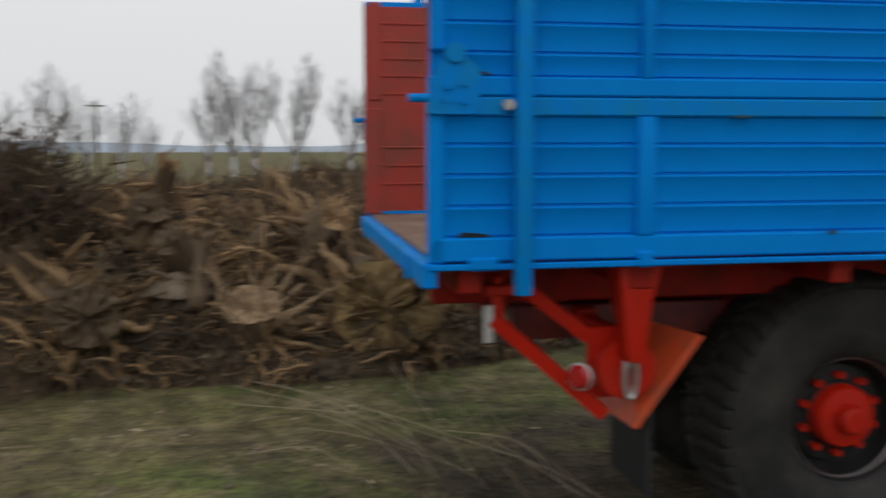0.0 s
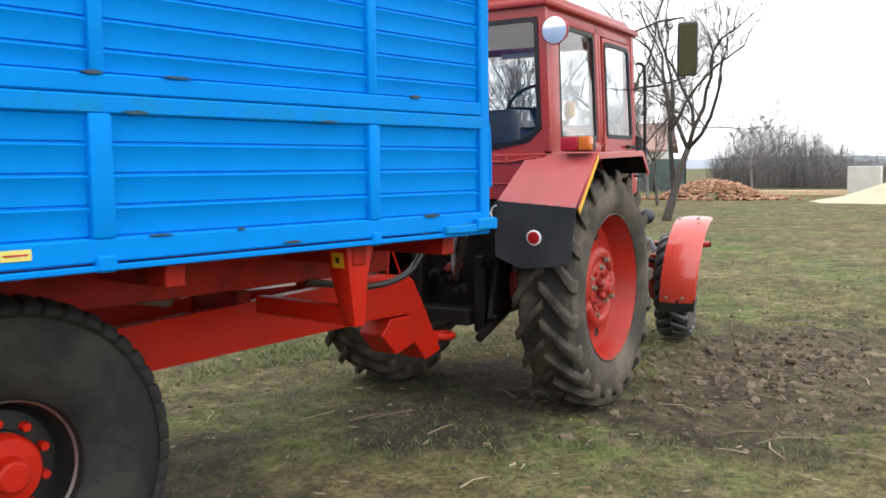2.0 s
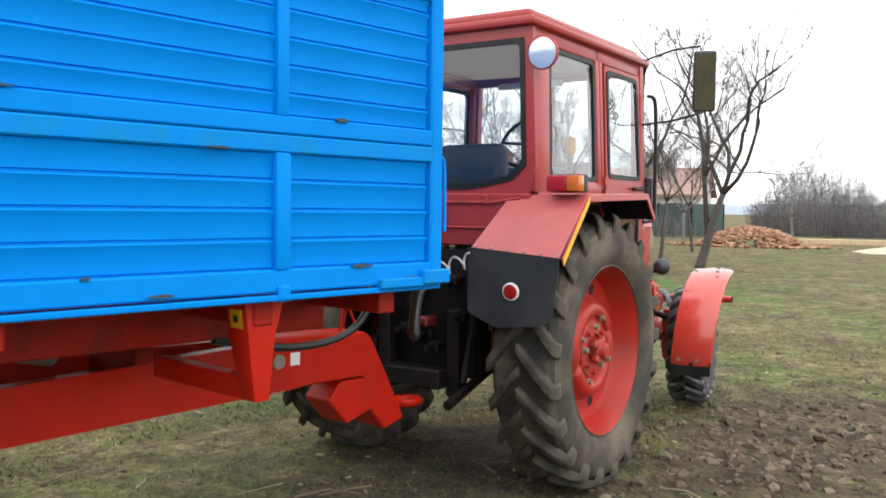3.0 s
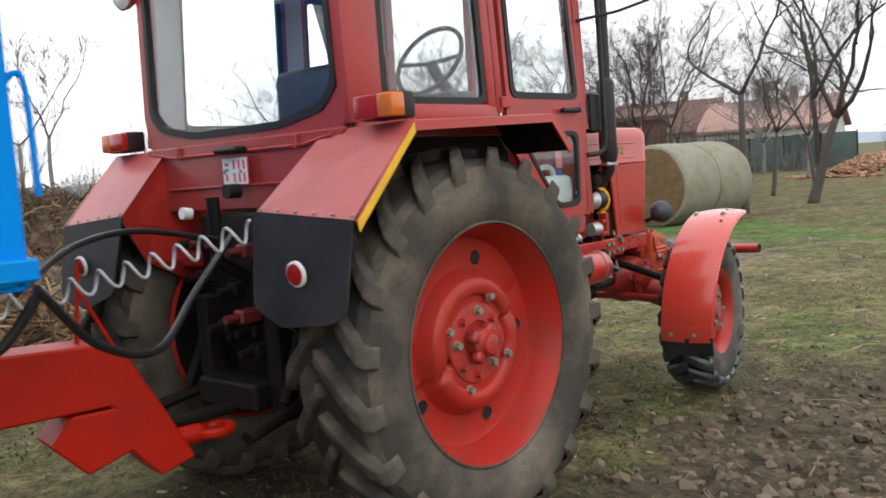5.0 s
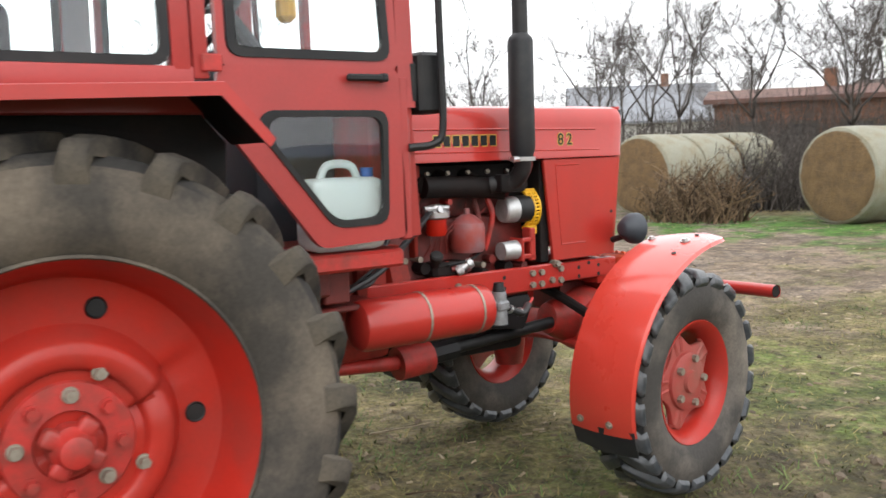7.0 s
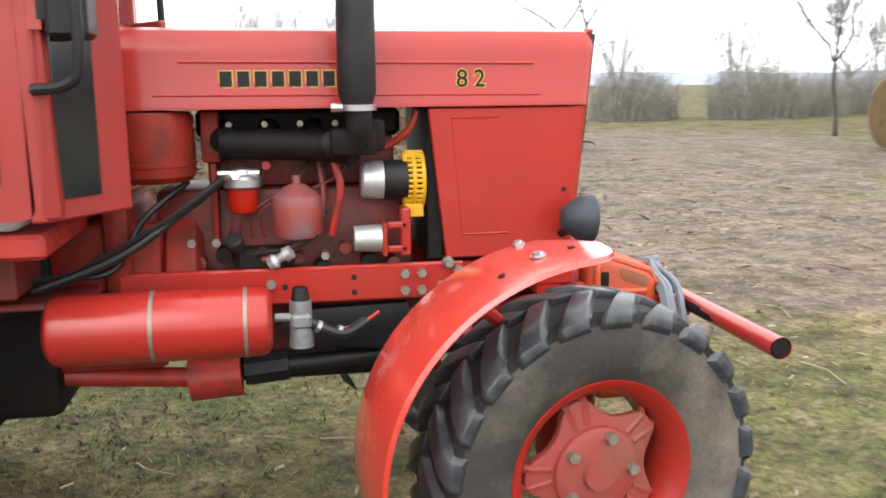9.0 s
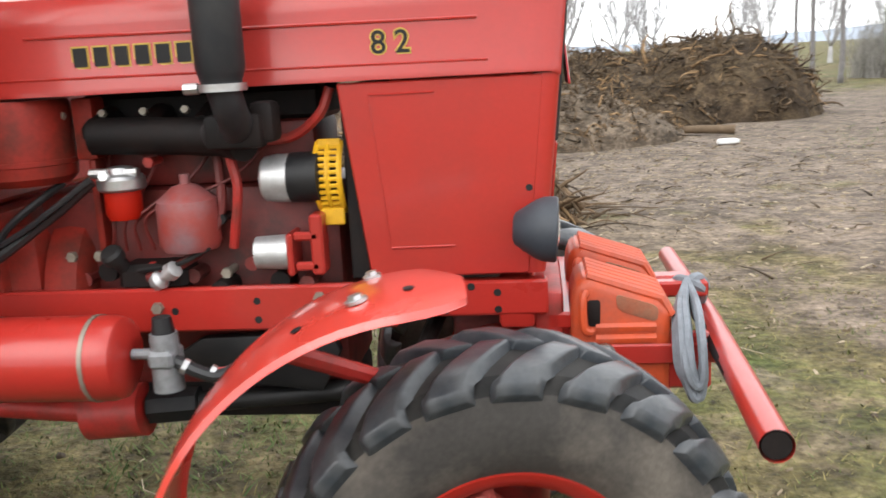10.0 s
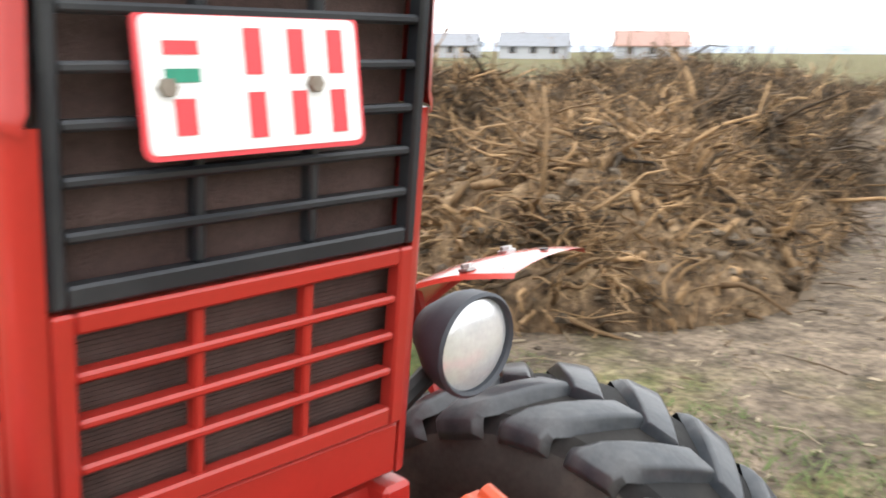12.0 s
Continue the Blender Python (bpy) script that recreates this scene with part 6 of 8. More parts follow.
for k, (x, z) in enumerate(((1.47, 1.05), (1.53, 1.0), (1.60, 1.02), (1.78, 1.0), (1.78, 1.13), (1.62, 1.27), (1.40, 1.05))):
    part("fitting", add_nut(add_cyl(bmesh.new(), (x, -0.15, z), (x, -0.205, z), 0.010, n=10), (x, -0.205, z), (0, -1, 0), 0.014, 0.012), M_BOLT if k % 3 == 0 else (M_BLACK if k % 3 == 1 else M_RED_DIRTY), tractor)
for k in range(4):
    part("fuel_pipe", add_tube(bmesh.new(), curve_pts([(1.50 + 0.035 * k, -0.2, 1.06), (1.52 + 0.03 * k, -0.22, 1.12 + 0.01 * k), (1.50 + 0.1 * k, -0.19, 1.22), (1.50 + 0.13 * k, -0.14, 1.30)]), 0.0045, 6), M_RED_ENGINE, tractor)
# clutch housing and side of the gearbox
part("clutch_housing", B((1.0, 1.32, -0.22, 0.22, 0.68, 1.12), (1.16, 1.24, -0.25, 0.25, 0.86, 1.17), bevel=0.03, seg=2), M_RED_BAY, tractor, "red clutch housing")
part("gearbox", B((-0.25, 1.02, -0.24, 0.24, 0.56, 1.05), (-0.42, 0.3, -0.28, 0.28, 0.62, 1.12), bevel=0.03, seg=2), M_IRON_AND_SHADE, tractor, "dark oily gearbox and rear axle casing")
for sg in (-1, 1):
    part("axle_tube", add_lathe(bmesh.new(), [(0.0, 0.2), (0.20, 0.2), (0.18, 0.35), (0.13, 0.42), (0.12, 0.70), (0.0, 0.70)], (0, 0, 0.77), (0, sg, 0), 24), M_RED_DIRTY, tractor)
part("battery_box", B((0.68, 0.92, -0.52, -0.3, 1.0, 1.18), bevel=0.01), M_RED_ENGINE, tractor)
part("step_plate", B((0.82, 1.16, -0.46, -0.24, 0.93, 0.95), (0.9, 1.0, -0.5, -0.26, 0.97, 1.08), bevel=0.006), M_RED_ENGINE, tractor)
# compressed-air tank under the rail
bm = add_lathe(bmesh.new(), [(0.0, -0.145), (0.07, -0.143), (0.088, -0.13), (0.094, -0.11), (0.094, 0.40), (0.088, 0.422), (0.07, 0.433), (0.0, 0.435)], (1.19, -0.43, 0.868), (1, 0, 0), 32)
tank = part("air_tank", bm, M_RED, tractor, "red cylindrical compressed-air tank with steel straps")
for x in (1.316, 1.555):
    part("tank_strap", add_lathe(bmesh.new(), [(0.0945, -0.005), (0.0962, -0.005), (0.0962, 0.005), (0.0945, 0.005)], (x, -0.43, 0.868), (1, 0, 0), 32), M_BOLT, tank)
bm = add_cyl(bmesh.new(), (1.63, -0.43, 0.875), (1.68, -0.43, 0.875), 0.012, n=10)
add_cyl(bm, (1.70, -0.42, 0.79), (1.70, -0.42, 0.92), 0.034, 0.03, 14)
add_box(bm, 1.672, 1.728, -0.458, -0.38, 0.845, 0.885, 0.008)
add_cyl(bm, (1.70, -0.45, 0.87), (1.70, -0.39, 0.87), 0.024, n=12)
part("air_valve", bm, M_ALU_DULL, tank, "cast aluminium air valve")
part("valve_cap", add_cyl(bmesh.new(), (1.70, -0.42, 0.92), (1.70, -0.42, 0.955), 0.026, 0.02, 14), M_BLACK, tank)
part("valve_hose", add_tube(bmesh.new(), curve_pts([(1.72, -0.43, 0.86), (1.78, -0.43, 0.83), (1.82, -0.42, 0.82), (1.88, -0.38, 0.84)]), 0.015, 9), M_CABLE, tank)
bm = add_prism(bmesh.new(), [(1.62, 0.79), (1.70, 0.84), (2.02, 0.85), (2.04, 0.80), (1.99, 0.70), (1.72, 0.735)], "y", -0.215, -0.18, 0.006, 2)
part("under_plate", bm, M_BLACK, tractor, "black sheet under the frame rail")
part("valve_lead", add_tube(bmesh.new(), curve_pts([(1.80, -0.42, 0.83), (1.86, -0.40, 0.835), (1.92, -0.36, 0.86)]), 0.006, 6), M_RED_DIRTY, tank)
for p in ((1.745, -0.43, 0.845), (1.80, -0.42, 0.826)):
    part("hose_clip", add_lathe(bmesh.new(), [(0.0, -0.006), (0.018, -0.006), (0.018, 0.006), (0.0, 0.006)], p, (0.8, 0.1, -0.5), 10), M_STEEL, tank)
# front-drive shaft
part("drive_shaft", add_tube(add_tube(bmesh.new(), [(1.64, -0.16, 0.655), (2.30, -0.15, 0.70)], 0.026, 12), [(1.53, -0.16, 0.645), (1.66, -0.16, 0.655)], 0.045, 8), M_BLACK, tractor, "black front-drive shaft with joints")
part("drive_box", add_cyl(add_cyl(bmesh.new(), (1.37, -0.17, 0.635), (1.52, -0.17, 0.645), 0.068, n=18), (0.55, -0.17, 0.70), (1.37, -0.17, 0.64), 0.03, n=12), M_RED_DIRTY, tractor, "red drive housing")

# ---------- cab ----------
CX0, CX1, CY = -0.45, 1.15, 0.70
cab = part("cab_floor_pan", B((-0.42, 1.12, -0.67, 0.67, 1.10, 1.16), bevel=0.01), M_RED_DIRTY, tractor)


def lean_y(z):
    return CY - max(0.0, z - 1.72) * 0.045


for sg in (-1, 1):
    def post(x0, x1, z0, z1, dx=0.0, th=0.05, m=M_RED_CAB, name="cab_post", inset=0.0):
        bm = bmesh.new()
        q = []
        for z, sh in ((z0, 0.0), (z1, dx)):
            y = lean_y(z)
            q.append([bm.verts.new((x + sh, sg * (y - e), z)) for x, e in ((x0, inset), (x1, inset), (x1, inset + th), (x0, inset + th))])
        for k in range(4):
            bm.faces.new((q[0][k], q[0][(k + 1) % 4], q[1][(k + 1) % 4], q[1][k]))
        bm.faces.new(q[0][::-1])
        bm.faces.new(q[1])
        bmesh.ops.bevel(bm, geom=list(bm.edges), offset=0.006, segments=2, profile=0.5, affect="EDGES")
        return part(name, bm, m, tractor)

    post(-0.455, -0.275, 1.66, 2.56, 0.03)
    # pale sheets added inside the posts, their grey carrying the sky's reflection
    post(-0.415, -0.285, 1.68, 2.53, 0.025, 0.012, M_CABIN, "post_lining", 0.052)
    post(0.37, 0.475, 1.72, 2.53, 0.0, 0.012, M_CABIN, "post_lining", 0.052)
    post(0.37, 0.425, 1.72, 2.56)
    post(0.43, 0.475, 1.70, 2.56)
    post(1.10, 1.17, 1.20, 2.56, -0.05)
    post(-0.28, 1.15, 2.475, 2.56, 0, name="cab_rail")
    post(-0.30, 0.43, 1.66, 1.735, 0, name="cab_rail")
    # side window and door: framed panes with black rubber seals
    def pane(poly, y, name, label, owner, th=0.012):
        c = [sum(p[k] for p in poly) / len(poly) for k in (0, 1)]
        out = rounded(poly, 0.05)
        inn = rounded([(c[0] + (p[0] - c[0]) * (1 - 0.028 / max(0.05, abs(p[0] - c[0]))), c[1] + (p[1] - c[1]) * (1 - 0.028 / max(0.05, abs(p[1] - c[1])))) for p in poly], 0.035)
        bm = bmesh.new()
        add_ring_prism(bm, out, inn, "y", 0.008, -0.012)
        for v in bm.verts:
            v.co.y = sg * (lean_y(v.co.z) + v.co.y - y)
        seal = part(name, bm, M_BLACK, owner, label)
        bm = bmesh.new()
        add_prism(bm, rounded(inn, 0.0001, 1), "y", -0.001, -0.005)
        for v in bm.verts:
            v.co.y = sg * (lean_y(v.co.z) + v.co.y - y)
        bmesh.ops.recalc_face_normals(bm, faces=bm.faces)
        g = part("pane", bm, M_GLASS, seal, "clear glass pane", smooth=False)
        g.visible_shadow = False
        return seal

    pane([(-0.27, 1.735), (0.368, 1.735), (0.368, 2.475), (-0.25, 2.475)], 0.012, "side_window", "glazed cab side window in a black seal", tractor)
    door = part("door", bmesh.new() if False else (lambda bm: add_ring_prism(bm, rounded([(0.50, 1.74), (0.505, 2.47), (1.085, 2.47), (1.10, 1.74)], 0.03), rounded([(0.525, 1.765), (0.53, 2.445), (1.045, 2.445), (1.07, 1.765)], 0.05), "y", sg * 0.70, sg * 0.672))(bmesh.new()), M_RED_CAB, tractor, "red cab door with an upper and a lower window")
    for v in door.data.vertices:
        v.co.y = v.co.y - sg * max(0.0, v.co.z - 1.72) * 0.045
    pane([(0.53, 1.765), (1.072, 1.765), (1.045, 2.445), (0.53, 2.445)], 0.002, "door_window", "upper door window in a black seal", door)
    # lower door: a panel that tapers forward of the wheel
    outer = [(0.50, 1.742), (1.10, 1.742), (1.115, 1.20), (0.80, 1.185), (0.48, 1.60)]
    inner = [(0.635, 1.612), (1.055, 1.612), (1.045, 1.25), (0.85, 1.245), (0.60, 1.56)]
    bm = bmesh.new()
    add_ring_prism(bm, rounded(outer, 0.03), rounded(inner, 0.04), "y", sg * 0.70, sg * 0.675)
    part("door_lower", bm, M_RED_CAB, door)
    bm = bmesh.new()
    c2 = (0.88, 1.44)
    inn = [(c2[0] + (p[0] - c2[0]) * 0.88, c2[1] + (p[1] - c2[1]) * 0.88) for p in inner]
    add_ring_prism(bm, rounded(inner, 0.05), rounded(inn, 0.05), "y", sg * 0.706, sg * 0.685)
    seal = part("lower_window", bm, M_BLACK, door, "lower door window in a black seal")
    bm = bmesh.new()
    add_prism(bm, rounded(inn, 0.05), "y", sg * 0.695, sg * 0.690)
    g = part("pane", bm, M_GLASS, seal, "clear glass pane", smooth=False)
    g.visible_shadow = False
    part("door_handle", B((0.90, 1.04, sg * 0.715, sg * 0.735, 1.70, 1.722), (0.91, 0.93, sg * 0.70, sg * 0.735, 1.702, 1.72), (1.02, 1.045, sg * 0.70, sg * 0.738, 1.698, 1.725), bevel=0.006), M_BLACK, door, "black door handle")
    part("door_hinge", B((0.45, 0.51, sg * 0.70, sg * 0.712, 1.72, 1.77), bevel=0.004), M_RED_DIRTY, door)
    # side sheet between cab and fender, and the front cheek of the cab
    part("cab_cheek", B((-0.42, 0.48, sg * 0.68, sg * 0.698, 1.60, 1.67), bevel=0.006), M_RED_CAB, tractor)
    bm = bmesh.new()
    add_prism(bm, [(1.10, sg * 0.70), (1.135, sg * 0.70), (1.29, sg * 0.47), (1.27, sg * 0.45), (1.12, sg * 0.66), (1.10, sg * 0.66)], "z", 1.19, 1.72, 0.006, 1)
    quarter = part("front_quarter", bm, M_RED_CAB, tractor, "slanted red corner of the cab with a narrow dark pane", smooth=False)
    bm = bmesh.new()
    add_prism(bm, [(1.165, sg * 0.665), (1.235, sg * 0.560), (1.228, sg * 0.554), (1.158, sg * 0.659)], "z", 1.24, 1.66, 0.002, 1)
    part("quarter_pane", bm, M_DARKGLASS, quarter, "narrow dark corner pane", smooth=False)

# roof
bm = bmesh.new()
add_box(bm, -0.50, 1.22, -0.70, 0.70, 2.55, 2.60, 0.02, 2)
add_box(bm, -0.43, 1.15, -0.64, 0.64, 2.59, 2.655, 0.04, 3)
part("cab_roof", bm, M_RED_CAB, tractor, "red cab roof")
part("roof_lining", B((-0.40, 1.10, -0.62, 0.62, 2.535, 2.549), bevel=0), M_CABIN, tractor, "pale grey roof lining", smooth=False)
# rear: window frame with cut lower corners, panel below
outer = [(-0.70, 1.66), (0.70, 1.66), (0.668, 2.56), (-0.668, 2.56)]
hole = [(-0.30, 1.675), (0.30, 1.675), (0.56, 1.72), (0.645, 1.80), (0.62, 2.49), (-0.62, 2.49), (-0.645, 1.80), (-0.56, 1.72)]
out8 = [(-0.30, 1.64), (0.30, 1.64), (0.66, 1.64), (0.70, 1.80), (0.668, 2.56), (-0.668, 2.56), (-0.70, 1.80), (-0.66, 1.64)]
bm = bmesh.new()
add_ring_prism(bm, out8, hole, "x", -0.455, -0.42)
rw = part("rear_window", bm, M_RED_CAB, tractor, "large rear cab window with cut lower corners")
bm = bmesh.new()
hole2 = [(p[0] * 0.955, 2.08 + (p[1] - 2.08) * 0.93) for p in hole]
add_ring_prism(bm, rounded(hole, 0.04), rounded(hole2, 0.04), "x", -0.462, -0.43)
part("window_seal", bm, M_BLACK, rw, "black rubber seal")
bm = bmesh.new()
add_prism(bm, rounded(hole2, 0.04), "x", -0.447, -0.442)
g = part("pane", bm, M_GLASS, rw, "clear rear glass", smooth=False)
g.visible_shadow = False
# windscreen
bm = bmesh.new()
add_ring_prism(bm, [(-0.70, 1.62), (0.70, 1.62), (0.668, 2.56), (-0.668, 2.56)], [(-0.62, 1.70), (0.62, 1.70), (0.60, 2.48), (-0.60, 2.48)], "x", 1.10, 1.16)
ws = part("windscreen", bm, M_RED_CAB, tractor, "cab windscreen in a red surround", smooth=False)
bm = bmesh.new()
add_prism(bm, [(-0.62, 1.70), (0.62, 1.70), (0.60, 2.48), (-0.60, 2.48)], "x", 1.13, 1.135)
g = part("pane", bm, M_GLASS, ws, "clear windscreen glass", smooth=False)
g.visible_shadow = False
part("wiper_post", B((1.10, 1.13, -0.02, 0.02, 1.70, 2.48), bevel=0.004), M_RED_DIRTY, ws)
part("firewall", B((1.12, 1.21, -0.46, 0.46, 1.18, 1.63), bevel=0.01), M_RED_DIRTY, tractor, "red firewall behind the engine")
bm = bmesh.new()
add_prism(bm, [(-0.60, 1.36), (0.60, 1.36), (0.68, 1.65), (-0.68, 1.65)], "x", -0.47, -0.44, 0.006, 1)
back = part("rear_panel", bm, M_RED_CAB, tractor, "red panel under the rear window")
part("panel_crease", add_tube(add_tube(bmesh.new(), [(-0.475, -0.62, 1.625), (-0.475, -0.45, 1.60), (-0.475, 0.45, 1.60), (-0.475, 0.62, 1.625)], 0.008, 6), [(-0.475, -0.5, 1.46), (-0.475, 0.5, 1.46)], 0.006, 6), M_RED_DIRTY, back)
for y in (-0.405, 0.405):
    part("panel_catch", add_lathe(bmesh.new(), [(0.0, -0.02), (0.012, -0.02), (0.012, 0.03), (0.0, 0.04)], (-0.475, y, 1.61), (0, 0, 1), 10), M_RED_DIRTY, back)
number_plate("rear_plate", Matrix.Translation((-0.50, -0.04, 1.52)) @ Matrix.Rotation(radians(-90), 4, "Z") @ Matrix.Rotation(radians(90), 4, "X") @ Matrix.Diagonal((0.72, 0.9, 1, 1)), tractor)
part("plate_lamp", B((-0.55, -0.48, -0.11, 0.05, 1.595, 1.62), bevel=0.01), M_BLACK, back)

# rear fenders, flaps, lamps
for sg in (-1, 1):
    Y = lambda v: sg * v
    top = [(-0.745, 1.325), (-0.445, 1.645), (0.40, 1.668), (0.53, 1.525)]
    bm = bmesh.new()
    rows = []
    inn = [0.478, 0.55, 0.66, 0.68]
    for (x, z), yi in zip(top, inn):
        yo = 0.995 if x < -0.7 else 1.012
        rows.append([bm.verts.new(p) for p in ((x, Y(yi), z + (0.035 if x < -0.7 else 0.0)), (x, Y(yo - 0.01), z), (x, Y(yo - 0.004), z - 0.003))])
    for p, q in zip(rows, rows[1:]):
        for i in range(2):
            bm.faces.new((p[i], p[i + 1], q[i + 1], q[i]))
    bmesh.ops.recalc_face_normals(bm, faces=bm.faces)
    fender = part("rear_fender", bm, M_RED_SKYPALE, tractor, "red angular rear fender with a yellow edge stripe", smooth=False)
    bm = bmesh.new()
    add_prism(bm, [(-0.745, 1.322), (-0.445, 1.642), (0.40, 1.665), (0.53, 1.522), (0.512, 1.500), (0.388, 1.632), (-0.435, 1.608), (-0.735, 1.295)], "y", Y(1.003), Y(1.012))
    part("fender_lip", bm, M_RED, fender, smooth=False)
    # a black sheet under the fender top paints the wheel well's shade
    bm = bmesh.new()
    rows = [[bm.verts.new((x, Y(y), z - 0.012)) for y in (yi + 0.01, 1.0)] for (x, z), yi in zip(top, inn)]
    for p, q in zip(rows, rows[1:]):
        bm.faces.new((p[0], p[1], q[1], q[0]))
    part("underseal", bm, M_IRON_AND_SHADE, fender, "black sheet for the shade inside the fender", smooth=False)
    # inner cheek of the fender: wheel side blackened as shade, cab side red
    bm = bmesh.new()
    add_prism(bm, [(-0.742, 1.35), (-0.445, 1.645), (0.40, 1.66), (0.52, 1.52), (0.5, 1.05), (-0.3, 1.0), (-0.62, 1.15)], "y", Y(0.50), Y(0.512))
    for v in bm.verts:
        v.co.y = v.co.y + sg * max(0, min(0.16, (v.co.x + 0.74) * 0.25))
    part("fender_cheek", bm, M_IRON_AND_SHADE, fender, "inner wall of the fender, blackened for shade", smooth=False)
    bm = bmesh.new()
    add_prism(bm, [(-0.742, 1.35), (-0.445, 1.645), (0.40, 1.66), (0.52, 1.52), (0.5, 1.05), (-0.3, 1.0), (-0.62, 1.15)], "y", Y(0.486), Y(0.498))
    for v in bm.verts:
        v.co.y = v.co.y + sg * max(0, min(0.16, (v.co.x + 0.74) * 0.25))
    part("fender_lining", bm, M_RED, fender, "red painted inner wall of the fender", smooth=False)
    bm = bmesh.new()
    add_prism(bm, [(-0.748, 1.318), (-0.448, 1.638), (-0.447, 1.600), (-0.742, 1.285)], "y", Y(1.0135), Y(1.0165))
    part("edge_stripe", bm, M_YELLOW, fender, "yellow stripe on the fender's edge", smooth=False)
    for k in range(6):
        y = 0.50 + 0.48 * k / 5
        part("rivet", add_lathe(bmesh.new(), [(0.0, 0.004), (0.006, 0.003), (0.008, 0.0)], (-0.738, Y(y), 1.343 + 0.033 * (1 - k / 5) - 0.004), (-0.73, 0, 0.68), 8), M_BOLT, fender)
    bm = bmesh.new()
    poly = rounded([(0.462, 1.365), (0.995, 1.325), (0.985, 1.02), (0.92, 0.985), (0.68, 0.965), (0.50, 1.03)], 0.02)
    add_prism(bm, poly, "x", 0.0, 0.008)
    for v in bm.verts:
        v.co = Vector((-0.752 - (1.34 - v.co.z) * 0.16 + v.co.x - 0.02 * math.sin((v.co.y - 0.46) / 0.53 * math.pi), sg * v.co.y, v.co.z))
    flap = part("mudflap", bm, M_FLAP, fender, "black rubber mudflap riveted under the fender")
    part("reflector", add_lathe(bmesh.new(), [(0.046, 0.0), (0.046, 0.010), (0.038, 0.012), (0.038, 0.0)], (-0.802, Y(0.755), 1.150), (-1, 0, -0.1), 24), M_WHITE, flap, "round red reflector with a pale rim")
    part("reflector_lens", add_lathe(bmesh.new(), [(0.039, 0.006), (0.037, 0.016), (0.012, 0.02), (0.012, 0.016), (0.0, 0.016)], (-0.802, Y(0.755), 1.150), (-1, 0, -0.1), 24), M_REDLENS, flap)
    lamp = part("tail_lamp", B((-0.50, -0.40, Y(0.80), Y(0.985), 1.655, 1.75), bevel=0.012, seg=2), M_BLACK, fender, "tail lamp with red and amber lenses")
    part("red_lens", B((-0.53, -0.49, Y(0.80), Y(0.915), 1.66, 1.745), bevel=0.01, seg=2), M_REDLENS, lamp, "red lens")
    part("amber_lens", B((-0.53, -0.46, Y(0.916), Y(0.99), 1.66, 1.745), bevel=0.01, seg=2), M_AMBER, lamp, "amber lens")
    wl = part("work_lamp", add_lathe(bmesh.new(), [(0.0, -0.02), (0.05, -0.01), (0.085, 0.045), (0.09, 0.065), (0.082, 0.072)], (-0.42, Y(0.745), 2.40), (-1, 0, -0.12), 26), M_RED_DIRTY, tractor, "round work lamp on the cab post")
    part("work_lens", add_lathe(bmesh.new(), [(0.083, 0.068), (0.05, 0.076), (0.0, 0.08)], (-0.42, Y(0.745), 2.40), (-1, 0, -0.12), 26), M_LAMP, wl, "clear work lamp glass")
    # mirror on two arms
    at_mirror = Vector((1.36, -1.03, 2.45) if sg < 0 else (1.15, 1.17, 2.42))
    part("mirror_arm", add_tube(bmesh.new(), [(1.12, Y(0.68), 2.15), (0.5 * (1.12 + at_mirror.x), Y(0.85), 2.18), at_mirror + Vector((0.0, Y(-0.01), -0.21))], 0.008, 6), M_BLACK, tractor)
    part("mirror_arm", add_tube(bmesh.new(), [(1.12, Y(0.68), 2.58), (0.5 * (1.12 + at_mirror.x), Y(0.85), 2.66), at_mirror + Vector((-0.01, Y(-0.03), 0.24)), at_mirror + Vector((0.0, Y(-0.01), 0.17))], 0.007, 6), M_BLACK, tractor)
    bm = bmesh.new()
    add_box(bm, -0.022, 0.022, -0.075, 0.075, -0.205, 0.205, 0.018, 3, Matrix.Translation(at_mirror) @ Matrix.Rotation(sg * radians(-19), 4, "Z") @ Matrix.Rotation(radians(-13), 4, "Y"))
    mi = part("mirror", bm, M_CAP, tractor, "tall door mirror in a dark housing")
    bm = bmesh.new()
    add_box(bm, -0.0245, -0.0225, -0.062, 0.062, -0.19, 0.19, 0.0, 1, Matrix.Translation(at_mirror) @ Matrix.Rotation(sg * radians(-19), 4, "Z") @ Matrix.Rotation(radians(-13), 4, "Y"))
    part("mirror_glass", bm, M_MIRROR, mi, "mirror glass", smooth=False)
    # grab loop and box on the cab's front corner
    part("grab_bar", add_tube(bmesh.new(), curve_pts([(1.17, Y(0.70), 2.35), (1.22, Y(0.73), 2.33), (1.23, Y(0.74), 2.2), (1.24, Y(0.74), 1.75), (1.24, Y(0.74), 1.55), (1.21, Y(0.73), 1.50), (1.13, Y(0.70), 1.49)]), 0.013, 8), M_BLACK, tractor, "black grab bar")
part("intake_box", B((1.17, 1.26, -0.72, -0.60, 1.60, 1.80), (1.14, 1.18, -0.70, -0.63, 1.63, 1.77), bevel=0.012), M_BLACK, tractor, "black box on the cab corner")

